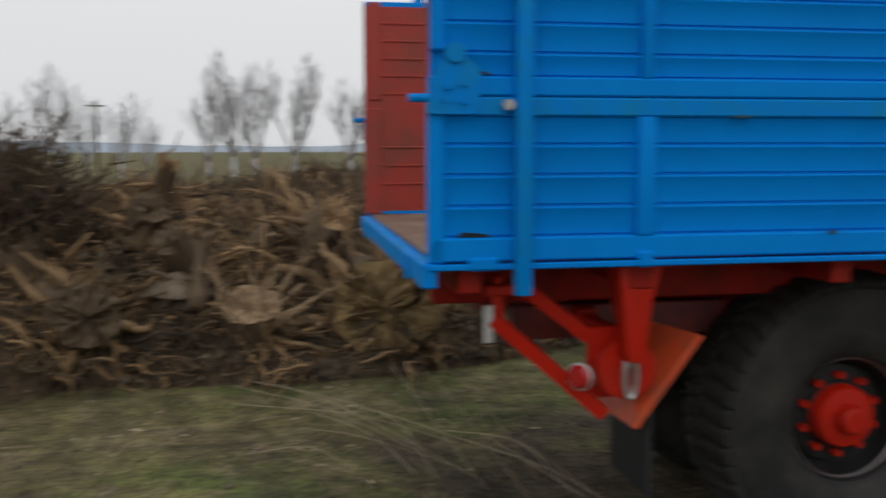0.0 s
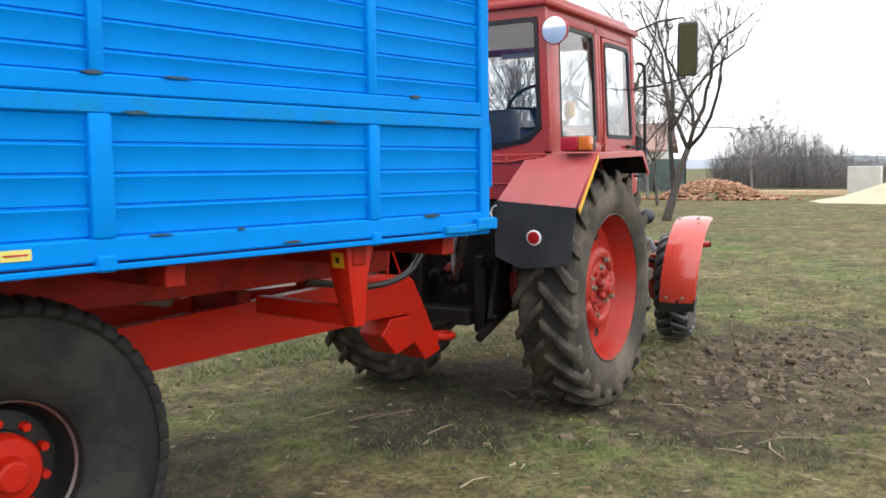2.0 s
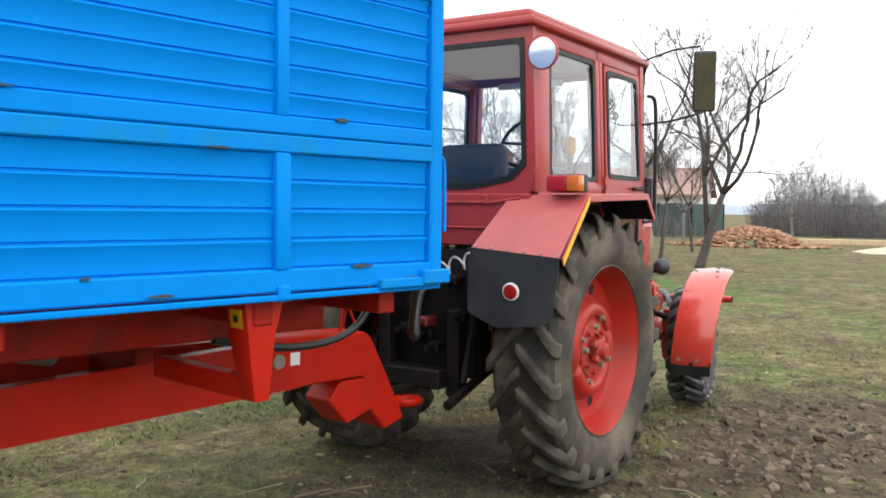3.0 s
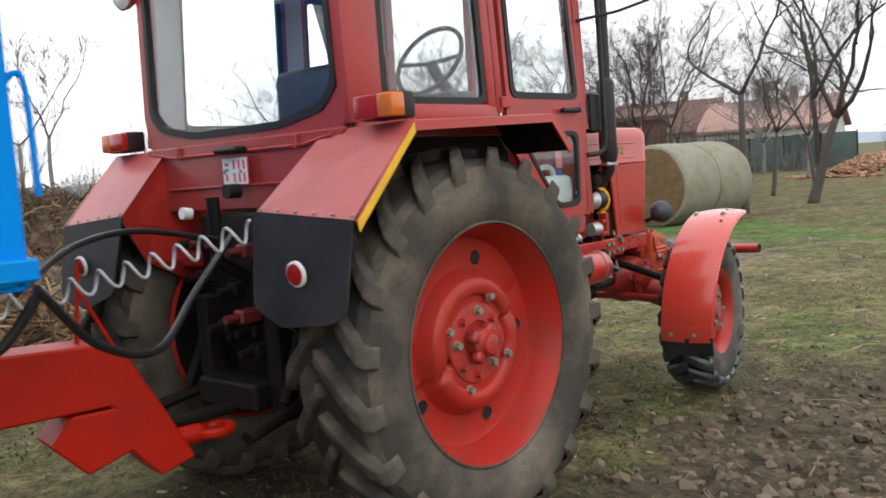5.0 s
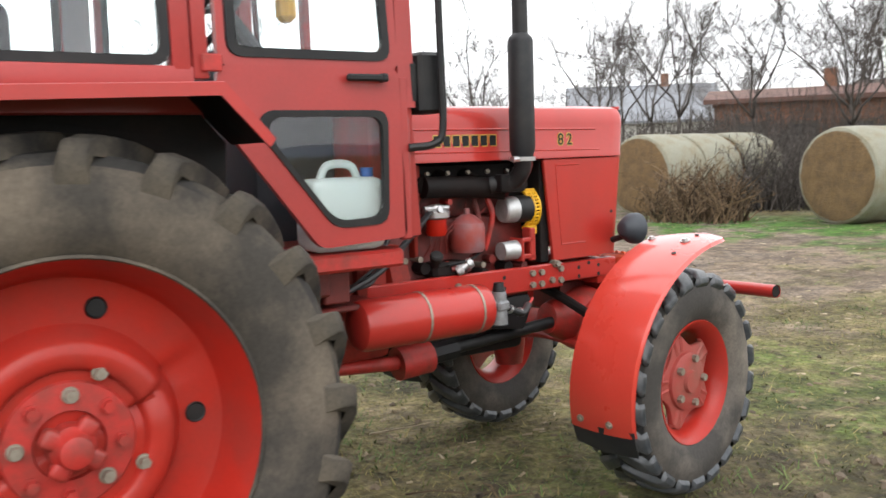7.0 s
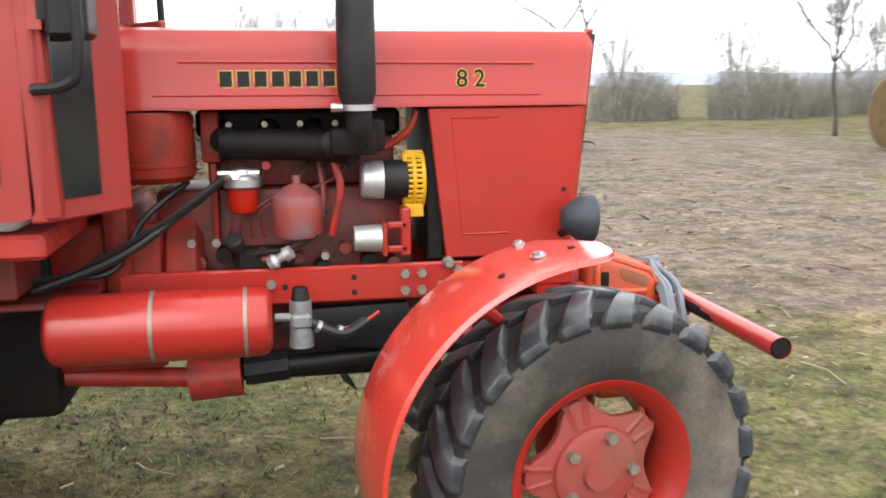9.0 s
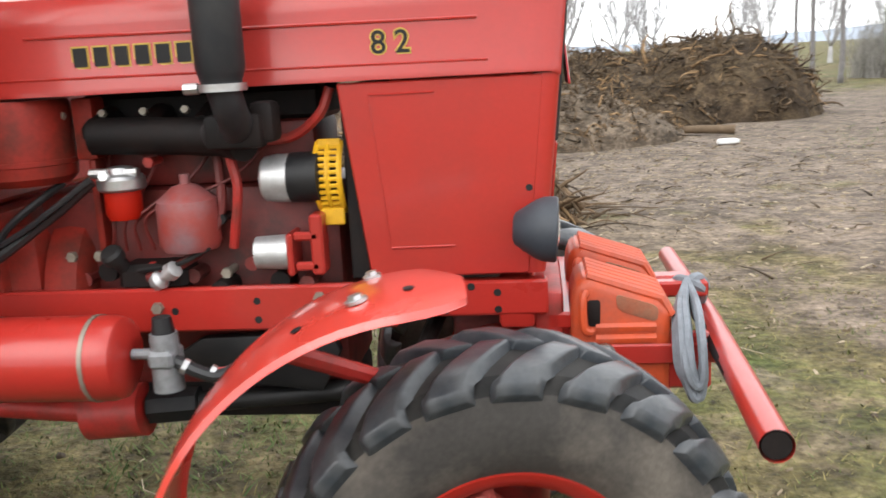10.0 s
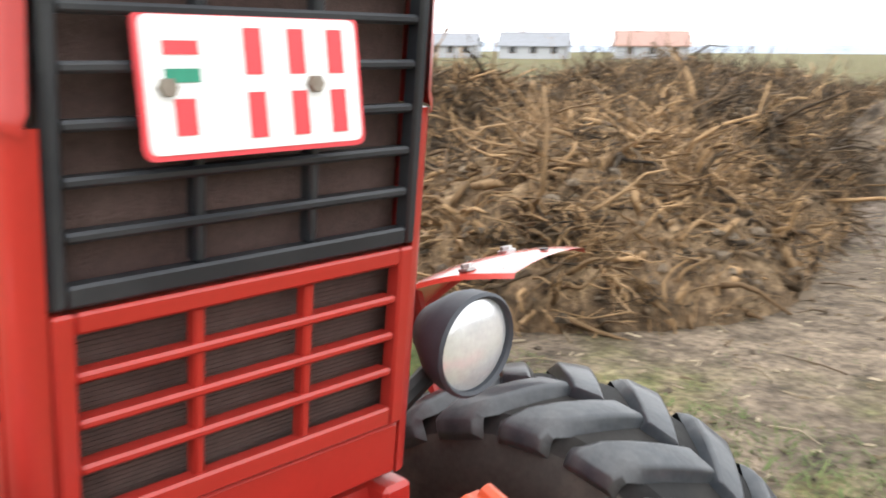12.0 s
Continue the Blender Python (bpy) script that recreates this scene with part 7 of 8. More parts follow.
# inside the cab
seat = part("seat", B((0.02, 0.42, -0.27, 0.18, 1.50, 1.62), (-0.10, 0.04, -0.27, 0.18, 1.55, 1.96), bevel=0.045, seg=3), M_SEAT, tractor, "black vinyl driver's seat")
part("seat_base", B((0.08, 0.36, -0.16, 0.16, 1.16, 1.5), bevel=0.02), M_BLACK, seat)
part("console", B((0.78, 1.1, -0.25, 0.25, 1.16, 1.72), (0.70, 1.02, -0.2, 0.2, 1.72, 1.86), bevel=0.03, seg=2), M_CAP, tractor, "dark instrument console")
sw = bmesh.new()
add_tube(sw, [(0.78 + 0.10 * math.sin(a), 0.21 * math.cos(a), 2.03 + 0.17 * math.sin(a)) for a in [2 * math.pi * k / 32 for k in range(33)]], 0.013, 8)
add_tube(sw, [(0.78, -0.2, 2.03), (0.79, 0.0, 2.015), (0.78, 0.2, 2.03)], 0.011, 6)
add_tube(sw, [(0.79, 0, 2.015), (0.95, 0, 1.82)], 0.03, 10)
part("steering_wheel", sw, M_BLACK, tractor, "black steering wheel")
part("hanging_cloth", (lambda bm: bmesh.ops.subdivide_edges(bm, edges=bm.edges, cuts=3) and bm)(B((0.90, 0.96, -0.28, -0.2, 1.94, 2.07), bevel=0.02)), M_YELLOW, tractor, "yellow cloth in the cab")
part("cab_lever", add_tube(bmesh.new(), [(0.55, -0.1, 1.16), (0.52, -0.12, 1.6), (0.5, -0.12, 1.75)], 0.01, 6), M_BLACK, tractor)
part("curtain_strip", B((1.07, 1.085, -0.10, 0.42, 2.445, 2.49), bevel=0.01), M_WHITE, tractor, "pale fringe along the windscreen top")

# rear linkage and hitch
part("hitch_frame", B((-0.62, -0.40, -0.20, 0.20, 0.55, 0.66), (-0.95, -0.55, -0.04, 0.04, 0.53, 0.57), (-0.55, -0.45, -0.28, -0.20, 0.5, 1.0), (-0.55, -0.45, 0.20, 0.28, 0.5, 1.0), bevel=0.012), M_IRON_AND_SHADE, tractor, "dark drawbar hitch")
for sg in (-1, 1):
    part("lift_arm", add_tube(bmesh.new(), [(-0.25, sg * 0.30, 0.62), (-0.80, sg * 0.38, 0.52)], 0.028, 8), M_IRON_AND_SHADE, tractor, "dark lower linkage arm")
    part("lift_rod", add_tube(bmesh.new(), [(-0.35, sg * 0.29, 1.12), (-0.58, sg * 0.34, 0.60)], 0.02, 8), M_IRON_AND_SHADE, tractor)
part("top_link_bracket", add_tube(bmesh.new(), [(-0.42, 0, 1.05), (-0.60, 0, 1.16), (-0.60, 0, 1.42)], 0.028, 8), M_IRON_AND_SHADE, tractor)
# black block added in place of the shade behind the linkage
part("rear_casing", B((-0.46, -0.30, -0.34, 0.34, 0.60, 1.34), bevel=0.03, seg=2), M_IRON_AND_SHADE, tractor, "black block filling the shade under the rear panel")
RQ = random.Random(2)
for k in range(12):
    y, z, d = RQ.uniform(-0.28, 0.28), RQ.uniform(0.7, 1.25), RQ.uniform(0, 0.08)
    part("hydraulic_coupler", add_cyl(B((-0.50 - d, -0.40, y - 0.035, y + 0.035, z - 0.03, z + 0.03), bevel=0.01), (-0.56 - d, y, z), (-0.5 - d, y, z), 0.018, n=10), M_RED_ENGINE if k % 4 == 0 else M_IRON_AND_SHADE, tractor)
part("coupling_cap", add_cyl(bmesh.new(), (-0.62, 0.20, 1.36), (-0.58, 0.20, 1.355), 0.026, n=16), M_WHITE, tractor, "white coupling cap")
part("coupling_head", add_cyl(bmesh.new(), (-0.60, -0.10, 1.44), (-0.54, -0.10, 1.44), 0.03, n=14), M_BLACK, tractor)
# a jerry can stands inside the door's lower window
can = thing("jerry_can", "milky plastic canister half full of bluish liquid inside the cab", "canister")
bm = bmesh.new()
add_box(bm, 0.80, 1.07, -0.655, -0.50, 1.163, 1.40, 0.035, 3)
part("canister_body", bm, M_JERRY, can)
part("canister_grip", add_tube(bmesh.new(), curve_pts([(0.86, -0.58, 1.395), (0.89, -0.58, 1.44), (0.97, -0.58, 1.44), (1.0, -0.58, 1.395)]), 0.014, 8), M_JERRY, can)
part("canister_cap", add_cyl(bmesh.new(), (1.035, -0.58, 1.39), (1.035, -0.58, 1.43), 0.022, n=14), M_FENCE_BLUE, can, "blue screw cap")
# ---------- heaps of grubbed-up roots ----------
def root_heap(name, label, height, x0, x1, y0, y1, roots, seed, bright=0.5, soil=None, thick=0.026, reach=1.0):
    """A mound of soil with its height given by a function of place, covered in tangled roots."""
    R = random.Random(seed)
    ob = thing(name, label, "root heap")
    n = 120
    verts, faces = [], []
    for j in range(n + 1):
        for i in range(n + 1):
            x, y = x0 + (x1 - x0) * i / n, y0 + (y1 - y0) * j / n
            verts.append((x, y, height(x, y) - 0.06 + 0.10 * noise.noise((x * 4.5, y * 4.5, 2.0)) + 0.05 * noise.noise((x * 11, y * 11, 7.0))))
    for j in range(n):
        for i in range(n):
            a = j * (n + 1) + i
            faces.append((a, a + 1, a + n + 2, a + n + 1))
    me = bpy.data.meshes.new("soil_mound")
    me.from_pydata(verts, [], faces)
    me.materials.append(soil or M_SOIL)
    me.polygons.foreach_set("use_smooth", [True] * len(me.polygons))
    o = new("soil_mound", me)
    o.parent = ob
    light, dark = Heap(), Heap()
    made = 0
    tries = 0
    while made < roots and tries < roots * 12:
        tries += 1
        x, y = R.uniform(x0, x1), R.uniform(y0, y1)
        h = height(x, y)
        if h < 0.05:
            continue
        made += 1
        clump = noise.noise((x * 1.7, y * 1.7, 11.0)) + 0.6 * noise.noise((x * 4.0, y * 4.0, 5.0))
        chance = (bright(x, y) if callable(bright) else bright) + 0.75 * clump
        hp = light if R.random() < chance else dark
        p = Vector((x, y, h + R.uniform(-0.10, 0.03)))
        gx = (height(x + 0.2, y) - height(x - 0.2, y)) / 0.4
        gy = (height(x, y + 0.2) - height(x, y - 0.2)) / 0.4
        nrm = Vector((-gx, -gy, 1)).normalized()
        sway = noise.noise_vector((x * 2.1, y * 2.1, 3.0))
        d = (Vector((R.gauss(0, 0.4), R.gauss(0, 0.4), R.gauss(0, 0.4))) + Vector((sway.x * 2.6, sway.y * 2.6, sway.z * 1.6)) + nrm * R.uniform(-0.1, 0.55)).normalized()
        if made % 8 == 0:
            # a torn plate of bark or split wood
            side = d.orthogonal().normalized()
            hp.splinter(p, d * R.uniform(0.03, 0.15) * reach, (side * math.cos(made) + d.cross(side) * math.sin(made)) * R.uniform(0.008, 0.038), R)
            continue
        L = reach * (R.uniform(0.12, 0.42) if R.random() < 0.93 else R.uniform(0.4, 0.9))
        k = 4
        pts, q = [p], p.copy()
        dd = d
        for s in range(k):
            dd = (dd + Vector((R.gauss(0, 0.4), R.gauss(0, 0.4), R.gauss(-0.1, 0.35)))).normalized()
            q = q + dd * L / k
            pts.append(q.copy())
        r = 0.003 + thick * R.random() ** 3
        hp.tube(pts, r, r * 0.4, 5 if r > 0.012 else 3)
        if R.random() < 0.5:
            for _ in range(R.randint(1, 4)):
                b = pts[R.randint(1, k)]
                e = (dd + Vector((R.gauss(0, 0.8), R.gauss(0, 0.8), R.gauss(0, 0.6)))).normalized() * R.uniform(0.05, 0.22)
                hp.tube([b, b + e * 0.5 + Vector((0, 0, R.uniform(-0.04, 0.04))), b + e], r * 0.5, 0.002, 3)
    lumps_of_soil = Heap()
    for k in range(roots // 3):
        x, y = R.uniform(x0, x1), R.uniform(y0, y1)
        if height(x, y) > 0.05:
            lumps_of_soil.clod(Vector((x, y, height(x, y) - 0.03)), 0.012 + 0.055 * R.random() ** 4, R)
    light.done("pale_root_tangle", M_ROOT, ob, "pale torn roots", kind="stuff")
    dark.done("dark_root_tangle", M_ROOT_DARK, ob, "dark earthy roots and brush", kind="stuff")
    lumps_of_soil.done("soil_rubble", M_CLOD, ob, "brown lumps of soil", smooth=False, kind="stuff")
    return ob


def bump2(x, y, cx, cy, rx, ry, h, p=2.0):
    d = ((x - cx) / rx) ** 2 + ((y - cy) / ry) ** 2
    return h * max(0.0, 1 - d) ** 0.6


def lumps(x, y, s=1.0):
    return 0.22 * noise.noise((x * 0.8 * s, y * 0.8 * s, 1.0)) + 0.13 * noise.noise((x * 2.2 * s, y * 2.2 * s, 4.0)) + 0.06 * noise.noise((x * 5 * s, y * 5 * s, 9.0))


def heap_a(x, y):
    h = max(bump2(x, y, -4.9, 6.2, 3.6, 3.1, 0.98), bump2(x, y, -6.6, 5.8, 2.2, 2.3, 1.14), bump2(x, y, -8.6, 5.6, 2.6, 2.7, 1.5), bump2(x, y, -2.0, 7.4, 2.0, 2.6, 1.2), bump2(x, y, -3.3, 6.4, 1.9, 2.0, 1.25))
    return h + lumps(x, y) * min(1, h * 1.6) if h > 0 else -0.2


def heap_c(x, y):
    h = max(bump2(x, y, -0.3, 4.6, 1.45, 1.6, 0.92), bump2(x, y, -0.9, 6.2, 1.6, 1.8, 1.0), bump2(x, y, -2.1, 8.2, 2.1, 2.6, 1.2), bump2(x, y, -3.2, 11.0, 2.8, 3.0, 1.2))
    return h + lumps(x, y, 1.2) * min(1, h * 1.6) if h > 0 else -0.2


def heap_b(x, y):
    h = max(bump2(x, y, 3.0, 18.0, 4.5, 3.6, 1.35), bump2(x, y, 6.1, 17.6, 2.3, 2.2, 1.65), bump2(x, y, -5.0, 17.5, 4.0, 4.0, 0.8), bump2(x, y, 2.2, 15.3, 2.0, 2.2, 1.35))
    return h + lumps(x, y, 0.7) * min(1, h * 1.2) if h > 0 else -0.2


def heap_d(x, y):
    h = max(bump2(x, y, 0.55, 12.2, 2.1, 3.2, 1.5), bump2(x, y, 2.6, 13.4, 2.4, 1.9, 0.9))
    return h + lumps(x, y, 0.8) * min(1, h * 1.2) if h > 0 else -0.2


root_heap("root_heap", "tall heap of grubbed-up tree roots and soil behind the trailer", heap_a, -12, 0.6, 2.6, 10.8, 32000, 5, 0.42, M_SOIL_DARK, 0.02, 0.85)
root_heap("root_heap", "sprawling tangle of pale torn roots beside the bare yard", heap_c, -6.0, 1.3, 2.6, 14.2, 24000, 6, lambda x, y: 0.8 if y < 6.2 else 0.2, M_SOIL_ROOT, 0.02, 1.05)
root_heap("root_heap", "long low bank of roots and earth across the yard", heap_b, -12.5, 10, 12.5, 22.5, 15000, 7, 0.1, M_SOIL_DARK, 0.036, 1.2)
root_heap("earth_bank", "rounded bank of bare brown earth with scattered roots", heap_d, -2.0, 5.4, 8.6, 15.8, 5000, 8, 0.15, M_SOIL, 0.02, 0.7)


def stump(m, seed, r, h, roots, label, reach=0.7, face=None):
    """A torn-out stump: a ridged butt that flares into roots, with a splintered, hollowed top."""
    R = random.Random(seed)
    ob = thing("tree_stump", label, "stump", "grubbed-up stumps", m=m)
    n, k_rows = 44, 12
    vs, fs = [], []

    def skin(a, t):
        ridge = noise.noise((math.cos(a) * 2.2 + seed, math.sin(a) * 2.2, t * 0.8)) + 0.5 * noise.noise((math.cos(a) * 6, math.sin(a) * 6 + seed, t * 2.0))
        return r * (1 + 0.28 * ridge * (0.5 + t) + 0.75 * max(0, t - 0.45) ** 1.5 * (1.2 + 2 * max(0, ridge)))

    def lip(a):
        return h * (1 + 0.30 * noise.noise((math.cos(a) * 1.3, math.sin(a) * 1.3, seed)) + 0.14 * noise.noise((math.cos(a) * 7, math.sin(a) * 7, seed)))

    for k in range(k_rows + 1):
        t = k / k_rows
        for j in range(n):
            a = 2 * math.pi * j / n
            vs.append((skin(a, t) * math.cos(a), skin(a, t) * math.sin(a), lip(a) * (1 - t)))
    for k in range(k_rows):
        for j in range(n):
            p, q = k * n + j, k * n + (j + 1) % n
            fs.append((p, q, q + n, p + n))
    fs.append(tuple(k_rows * n + j for j in range(n)))
    me = bpy.data.meshes.new("butt")
    me.from_pydata(vs, [], fs)
    me.materials.append(M_BARK)
    me.polygons.foreach_set("use_smooth", [True] * len(me.polygons))
    o = new("butt", me)
    o.parent = ob
    top, tf = [], []
    for k, u in enumerate((0.99, 0.8, 0.6, 0.4, 0.2, 0.03)):
        for j in range(n):
            a = 2 * math.pi * j / n
            x, y = skin(a, 0) * u * math.cos(a), skin(a, 0) * u * math.sin(a)
            top.append((x, y, lip(a) * u ** 0.3 + (1 - u ** 0.3) * h * 0.75 + (0.35 * r * noise.noise((x * 22, y * 22, seed)) if k else 0)))
    for k in range(5):
        for j in range(n):
            p, q = k * n + j, k * n + (j + 1) % n
            tf.append((p, q, q + n, p + n))
    tf.append(tuple(5 * n + j for j in range(n)))
    me = bpy.data.meshes.new("torn_face")
    me.from_pydata(top, [], tf)
    me.materials.append(face or M_CUT)
    o = new("torn_face", me)
    o.parent = ob
    hp = Heap()
    for k in range(roots):
        a = R.uniform(0, 6.283)
        p = Vector((r * 1.1 * math.cos(a), r * 1.1 * math.sin(a), h * R.uniform(0.02, 0.5)))
        d = Vector((math.cos(a), math.sin(a), R.uniform(-0.5, 0.35)))
        pts = [p - d * r * 0.4]
        q = p.copy()
        L = reach * R.uniform(0.3, 1.1)
        for s in range(5):
            d = (d + Vector((R.gauss(0, 0.3), R.gauss(0, 0.3), R.gauss(-0.1, 0.25)))).normalized()
            q = q + d * L / 5
            pts.append(q.copy())
        rr = r * R.uniform(0.03, 0.22)
        hp.tube(pts, rr, rr * 0.2, 6)
    for k in range(roots * 5):
        a = R.uniform(0, 6.283)
        p = Vector((r * R.uniform(0.8, 1.5) * math.cos(a), r * R.uniform(0.8, 1.5) * math.sin(a), h * R.uniform(-0.1, 0.4)))
        d = Vector((math.cos(a) + R.gauss(0, 0.5), math.sin(a) + R.gauss(0, 0.5), R.gauss(-0.1, 0.5))).normalized() * R.uniform(0.06, 0.3)
        hp.tube([p, p + d * 0.5 + Vector((0, 0, R.uniform(-0.03, 0.03))), p + d], 0.006, 0.002, 3)
    hp.done("root_tangle", M_ROOT, ob, "torn root arms", kind="stuff")
    return ob


M_CLAY = mat("yellow_clay", (0.2, 0.13, 0.05), 0.95, second=(0.12, 0.08, 0.035), scale=8, amount=0.9, spread=0.2, bump=0.8, bump_scale=40, dist=0.02)
# stumps leaning in the heap behind the trailer
for k, (x, y, z, tilt, turn, r, h, lab) in enumerate((
        (-6.05, 4.25, 0.66, -46, -35, 0.14, 0.46, "torn stump with a pale split face in the root heap"),
        (-5.68, 3.72, 0.22, -34, -8, 0.20, 0.36, "broad pale stump lying on its side in the root heap"),
        (-6.88, 3.8, 0.40, -72, 12, 0.22, 0.36, "hollow dark stump at the heap's foot"),
        (-4.66, 3.7, 0.32, -66, -14, 0.40, 0.34, "thick stump caked in yellow clay"),
        (-6.5, 4.7, 0.95, -58, 25, 0.14, 0.44, "splintered stump standing up out of the heap"),
        (-3.0, 4.8, 0.8, -40, -30, 0.16, 0.6, "dark stump half buried in soil"),
        (-0.4, 4.9, 0.45, -55, 40, 0.13, 0.4, "small stump in a tangle of pale roots"),
        (-1.0, 7.0, 0.72, -70, 100, 0.16, 0.45, "grey stump near the heap's top"),
        (-5.68, 4.3, 0.72, -42, 75, 0.10, 0.36, "jagged pale stump splinter beside a broad stump"),
        (-5.1, 4.5, 0.86, -55, 40, 0.18, 0.40, "brown stump with upright torn fibres"),
        (-7.25, 4.3, 0.60, -40, -40, 0.26, 0.5, "wide earthy stump with thick bent roots"),
        (-6.25, 5.2, 1.2, -35, 20, 0.09, 0.4, "thin broken stump on the heap's crest"))):
    stump(Matrix.Translation((x, y, z)) @ Matrix.Rotation(radians(turn), 4, "Z") @ Matrix.Rotation(radians(-tilt), 4, "X"), 40 + k, r, h, 26, lab, 0.7, (M_BARK, M_TORN, M_ROOT_DARK, M_CLAY, M_BARK, M_BARK, M_ROOT_DARK, M_BARK, M_TORN, M_ROOT, M_BARK, M_ROOT)[k])
stump(Matrix.Translation((2.55, 5.7, 0.0)), 77, 0.13, 0.48, 34, "brown stump with torn root arms, alone on bare soil", 0.5, M_TORN)


def root_fan(at, seed, arms, spread, length, thick, material, label):
    """An uprooted stump whose torn arms stand up and splay out of the heap."""
    R = random.Random(seed)
    ob = thing("uprooted_stump", label, "stump", "grubbed-up stumps", m=Matrix.Translation(at))
    hp = Heap()
    for k in range(6):
        hp.clod(Vector((R.gauss(0, thick * 1.6), R.gauss(0.05, 0.04), R.gauss(-0.05, 0.04))), thick * R.uniform(1.2, 2.4), R)
    hp.done("root_ball", M_CLOD, ob, "earthy root ball", smooth=False, kind="stuff")
    for k in range(arms):
        a = radians(spread) * (2 * (k + R.random()) / arms - 1)
        d = Vector((math.sin(a), R.uniform(-0.55, 0.2), math.cos(a))).normalized()
        L = length * R.uniform(0.45, 1.1)
        p = Vector((math.sin(a) * thick * 2.2, R.gauss(0, thick), -0.06))
        pts = [p]
        for j in range(6):
            d = (d + Vector((R.gauss(0, 0.16), R.gauss(0, 0.16), R.gauss(-0.02, 0.13)))).normalized()
            pts.append(pts[-1] + d * L / 6)
        arm = Heap()
        r = thick * R.uniform(0.35, 1.0)
        arm.tube(pts, r, r * 0.16, 7)
        for j in range(5):
            q = pts[R.randint(2, 6)]
            e = (d + Vector((R.gauss(0, 0.7), R.gauss(0, 0.7), R.gauss(0, 0.5)))).normalized() * R.uniform(0.05, 0.2)
            arm.tube([q, q + e * 0.5 + Vector((0, 0, R.uniform(-0.03, 0.03))), q + e], r * 0.22, 0.002, 4)
        arm.done("root_arm", material, ob)
    return ob


for k, (at, arms, spread, length, thick, material, label) in enumerate((
        ((-5.66, 3.56, 0.40), 15, 66, 0.5, 0.05, M_TORN, "pale torn stump with splayed root arms standing up"),
        ((-6.12, 3.85, 0.55), 4, 26, 0.75, 0.095, M_BARK, "flared grey trunk split into upright slabs"),
        ((-7.15, 3.65, 0.28), 6, 48, 0.62, 0.085, M_BARK, "grey-brown stump with thick bent root arms"),
        ((2.5, 5.66, 0.14), 18, 62, 0.56, 0.052, M_ROOT_MID, "brown bundle of arching roots torn from the ground"),
        ((-5.05, 4.0, 0.70), 14, 55, 0.38, 0.035, M_ROOT_MID, "brown stump with a fan of thin upright roots"),
        ((-4.55, 4.05, 0.66), 12, 60, 0.34, 0.03, M_ROOT_MID, "fibrous brown root plate on the heap"),
        ((-7.7, 3.9, 0.55), 8, 60, 0.5, 0.05, M_ROOT_DARK, "dark stump with wiry root arms"),
        ((-6.5, 4.4, 0.92), 9, 65, 0.36, 0.04, M_ROOT_MID, "brown torn stump on the heap's shoulder"),
        ((-5.5, 4.7, 1.0), 10, 60, 0.36, 0.035, M_ROOT_MID, "small torn stump on the heap's crest"))):
    root_fan(at, 300 + k, arms, spread, length, thick, material, label)
st2 = Heap()
RS = random.Random(3)
for k in range(95):
    a, rr = RS.uniform(0, 6.283), RS.uniform(0.14, 0.44)
    p = Vector((2.55 + rr * math.cos(a), 5.7 + rr * math.sin(a), RS.uniform(0.0, 0.25)))
    e = Vector((2.52, 5.7, RS.uniform(0.08, 0.48))) + Vector((RS.gauss(0, 0.13), RS.gauss(0, 0.13), 0))
    st2.tube(curve_pts([p, p.lerp(e, 0.5) + Vector((RS.gauss(0, 0.09), RS.gauss(0, 0.09), RS.gauss(0.04, 0.08))), e], 3), 0.006 + 0.03 * RS.random() ** 2.5, 0.004, 5)
for k in range(34):
    a, rr = RS.uniform(0, 6.283), RS.uniform(0.3, 0.75)
    p = Vector((2.45 + rr * math.cos(a), 5.65 + rr * 0.8 * math.sin(a), 0.02))
    d = Vector((RS.gauss(0.2, 0.3), RS.gauss(0, 0.2), RS.uniform(-0.02, 0.06)))
    st2.tube(curve_pts([p, p + d * 0.5 + Vector((0, 0, 0.04)), p + d], 3), 0.004 + 0.016 * RS.random() ** 2, 0.004, 5)
tagged(st2.done("leaning_roots", M_ROOT_MID, kind="stuff"), "pale roots leaning against the lone stump", "roots")
for k, (x, y, L) in enumerate(((0.55, 8.3, 1.0), (0.75, 8.45, 1.25), (0.95, 8.3, 1.05), (1.2, 8.5, 1.3), (0.9, 8.6, 0.9), (1.45, 8.4, 0.8))):
    sp = Heap()
    d = Vector((RS.gauss(0, 0.12), RS.gauss(0, 0.1), 1)) * L
    sp.tube(curve_pts([(x, y, -0.02), Vector((x, y, 0)) + d * 0.5 + Vector((RS.gauss(0, 0.04), 0, 0)), Vector((x, y, 0)) + d], 3), 0.014, 0.005, 5)
    for j in range(5):
        b = Vector((x, y, 0)) + d * RS.uniform(0.3, 0.9)
        sp.tube([b, b + Vector((RS.gauss(0, 0.1), RS.gauss(0, 0.1), RS.uniform(0.1, 0.3)))], 0.005, 0.002, 3)
    tagged(sp.done("sapling", M_ROOT), "thin pale leafless sapling stem in bare soil", "sapling", "saplings")
lg = part("fallen_log", add_tube(bmesh.new(), curve_pts([(4.3, 13.6, 0.06), (5.0, 13.5, 0.09), (5.8, 13.3, 0.08)]), 0.05, 12, 0.08), M_BARK)
tagged(lg, "slim barkless log lying at the root heap's foot", "log")
tagged(part("white_scrap", (lambda bm: add_prism(bm, rounded([(5.2, 11.7), (5.55, 11.75), (5.5, 11.95), (5.25, 11.9)], 0.04), "z", 0.0, 0.07, 0.02))(bmesh.new()), M_WHITE), "white scrap of plastic on the bare ground", "scrap")


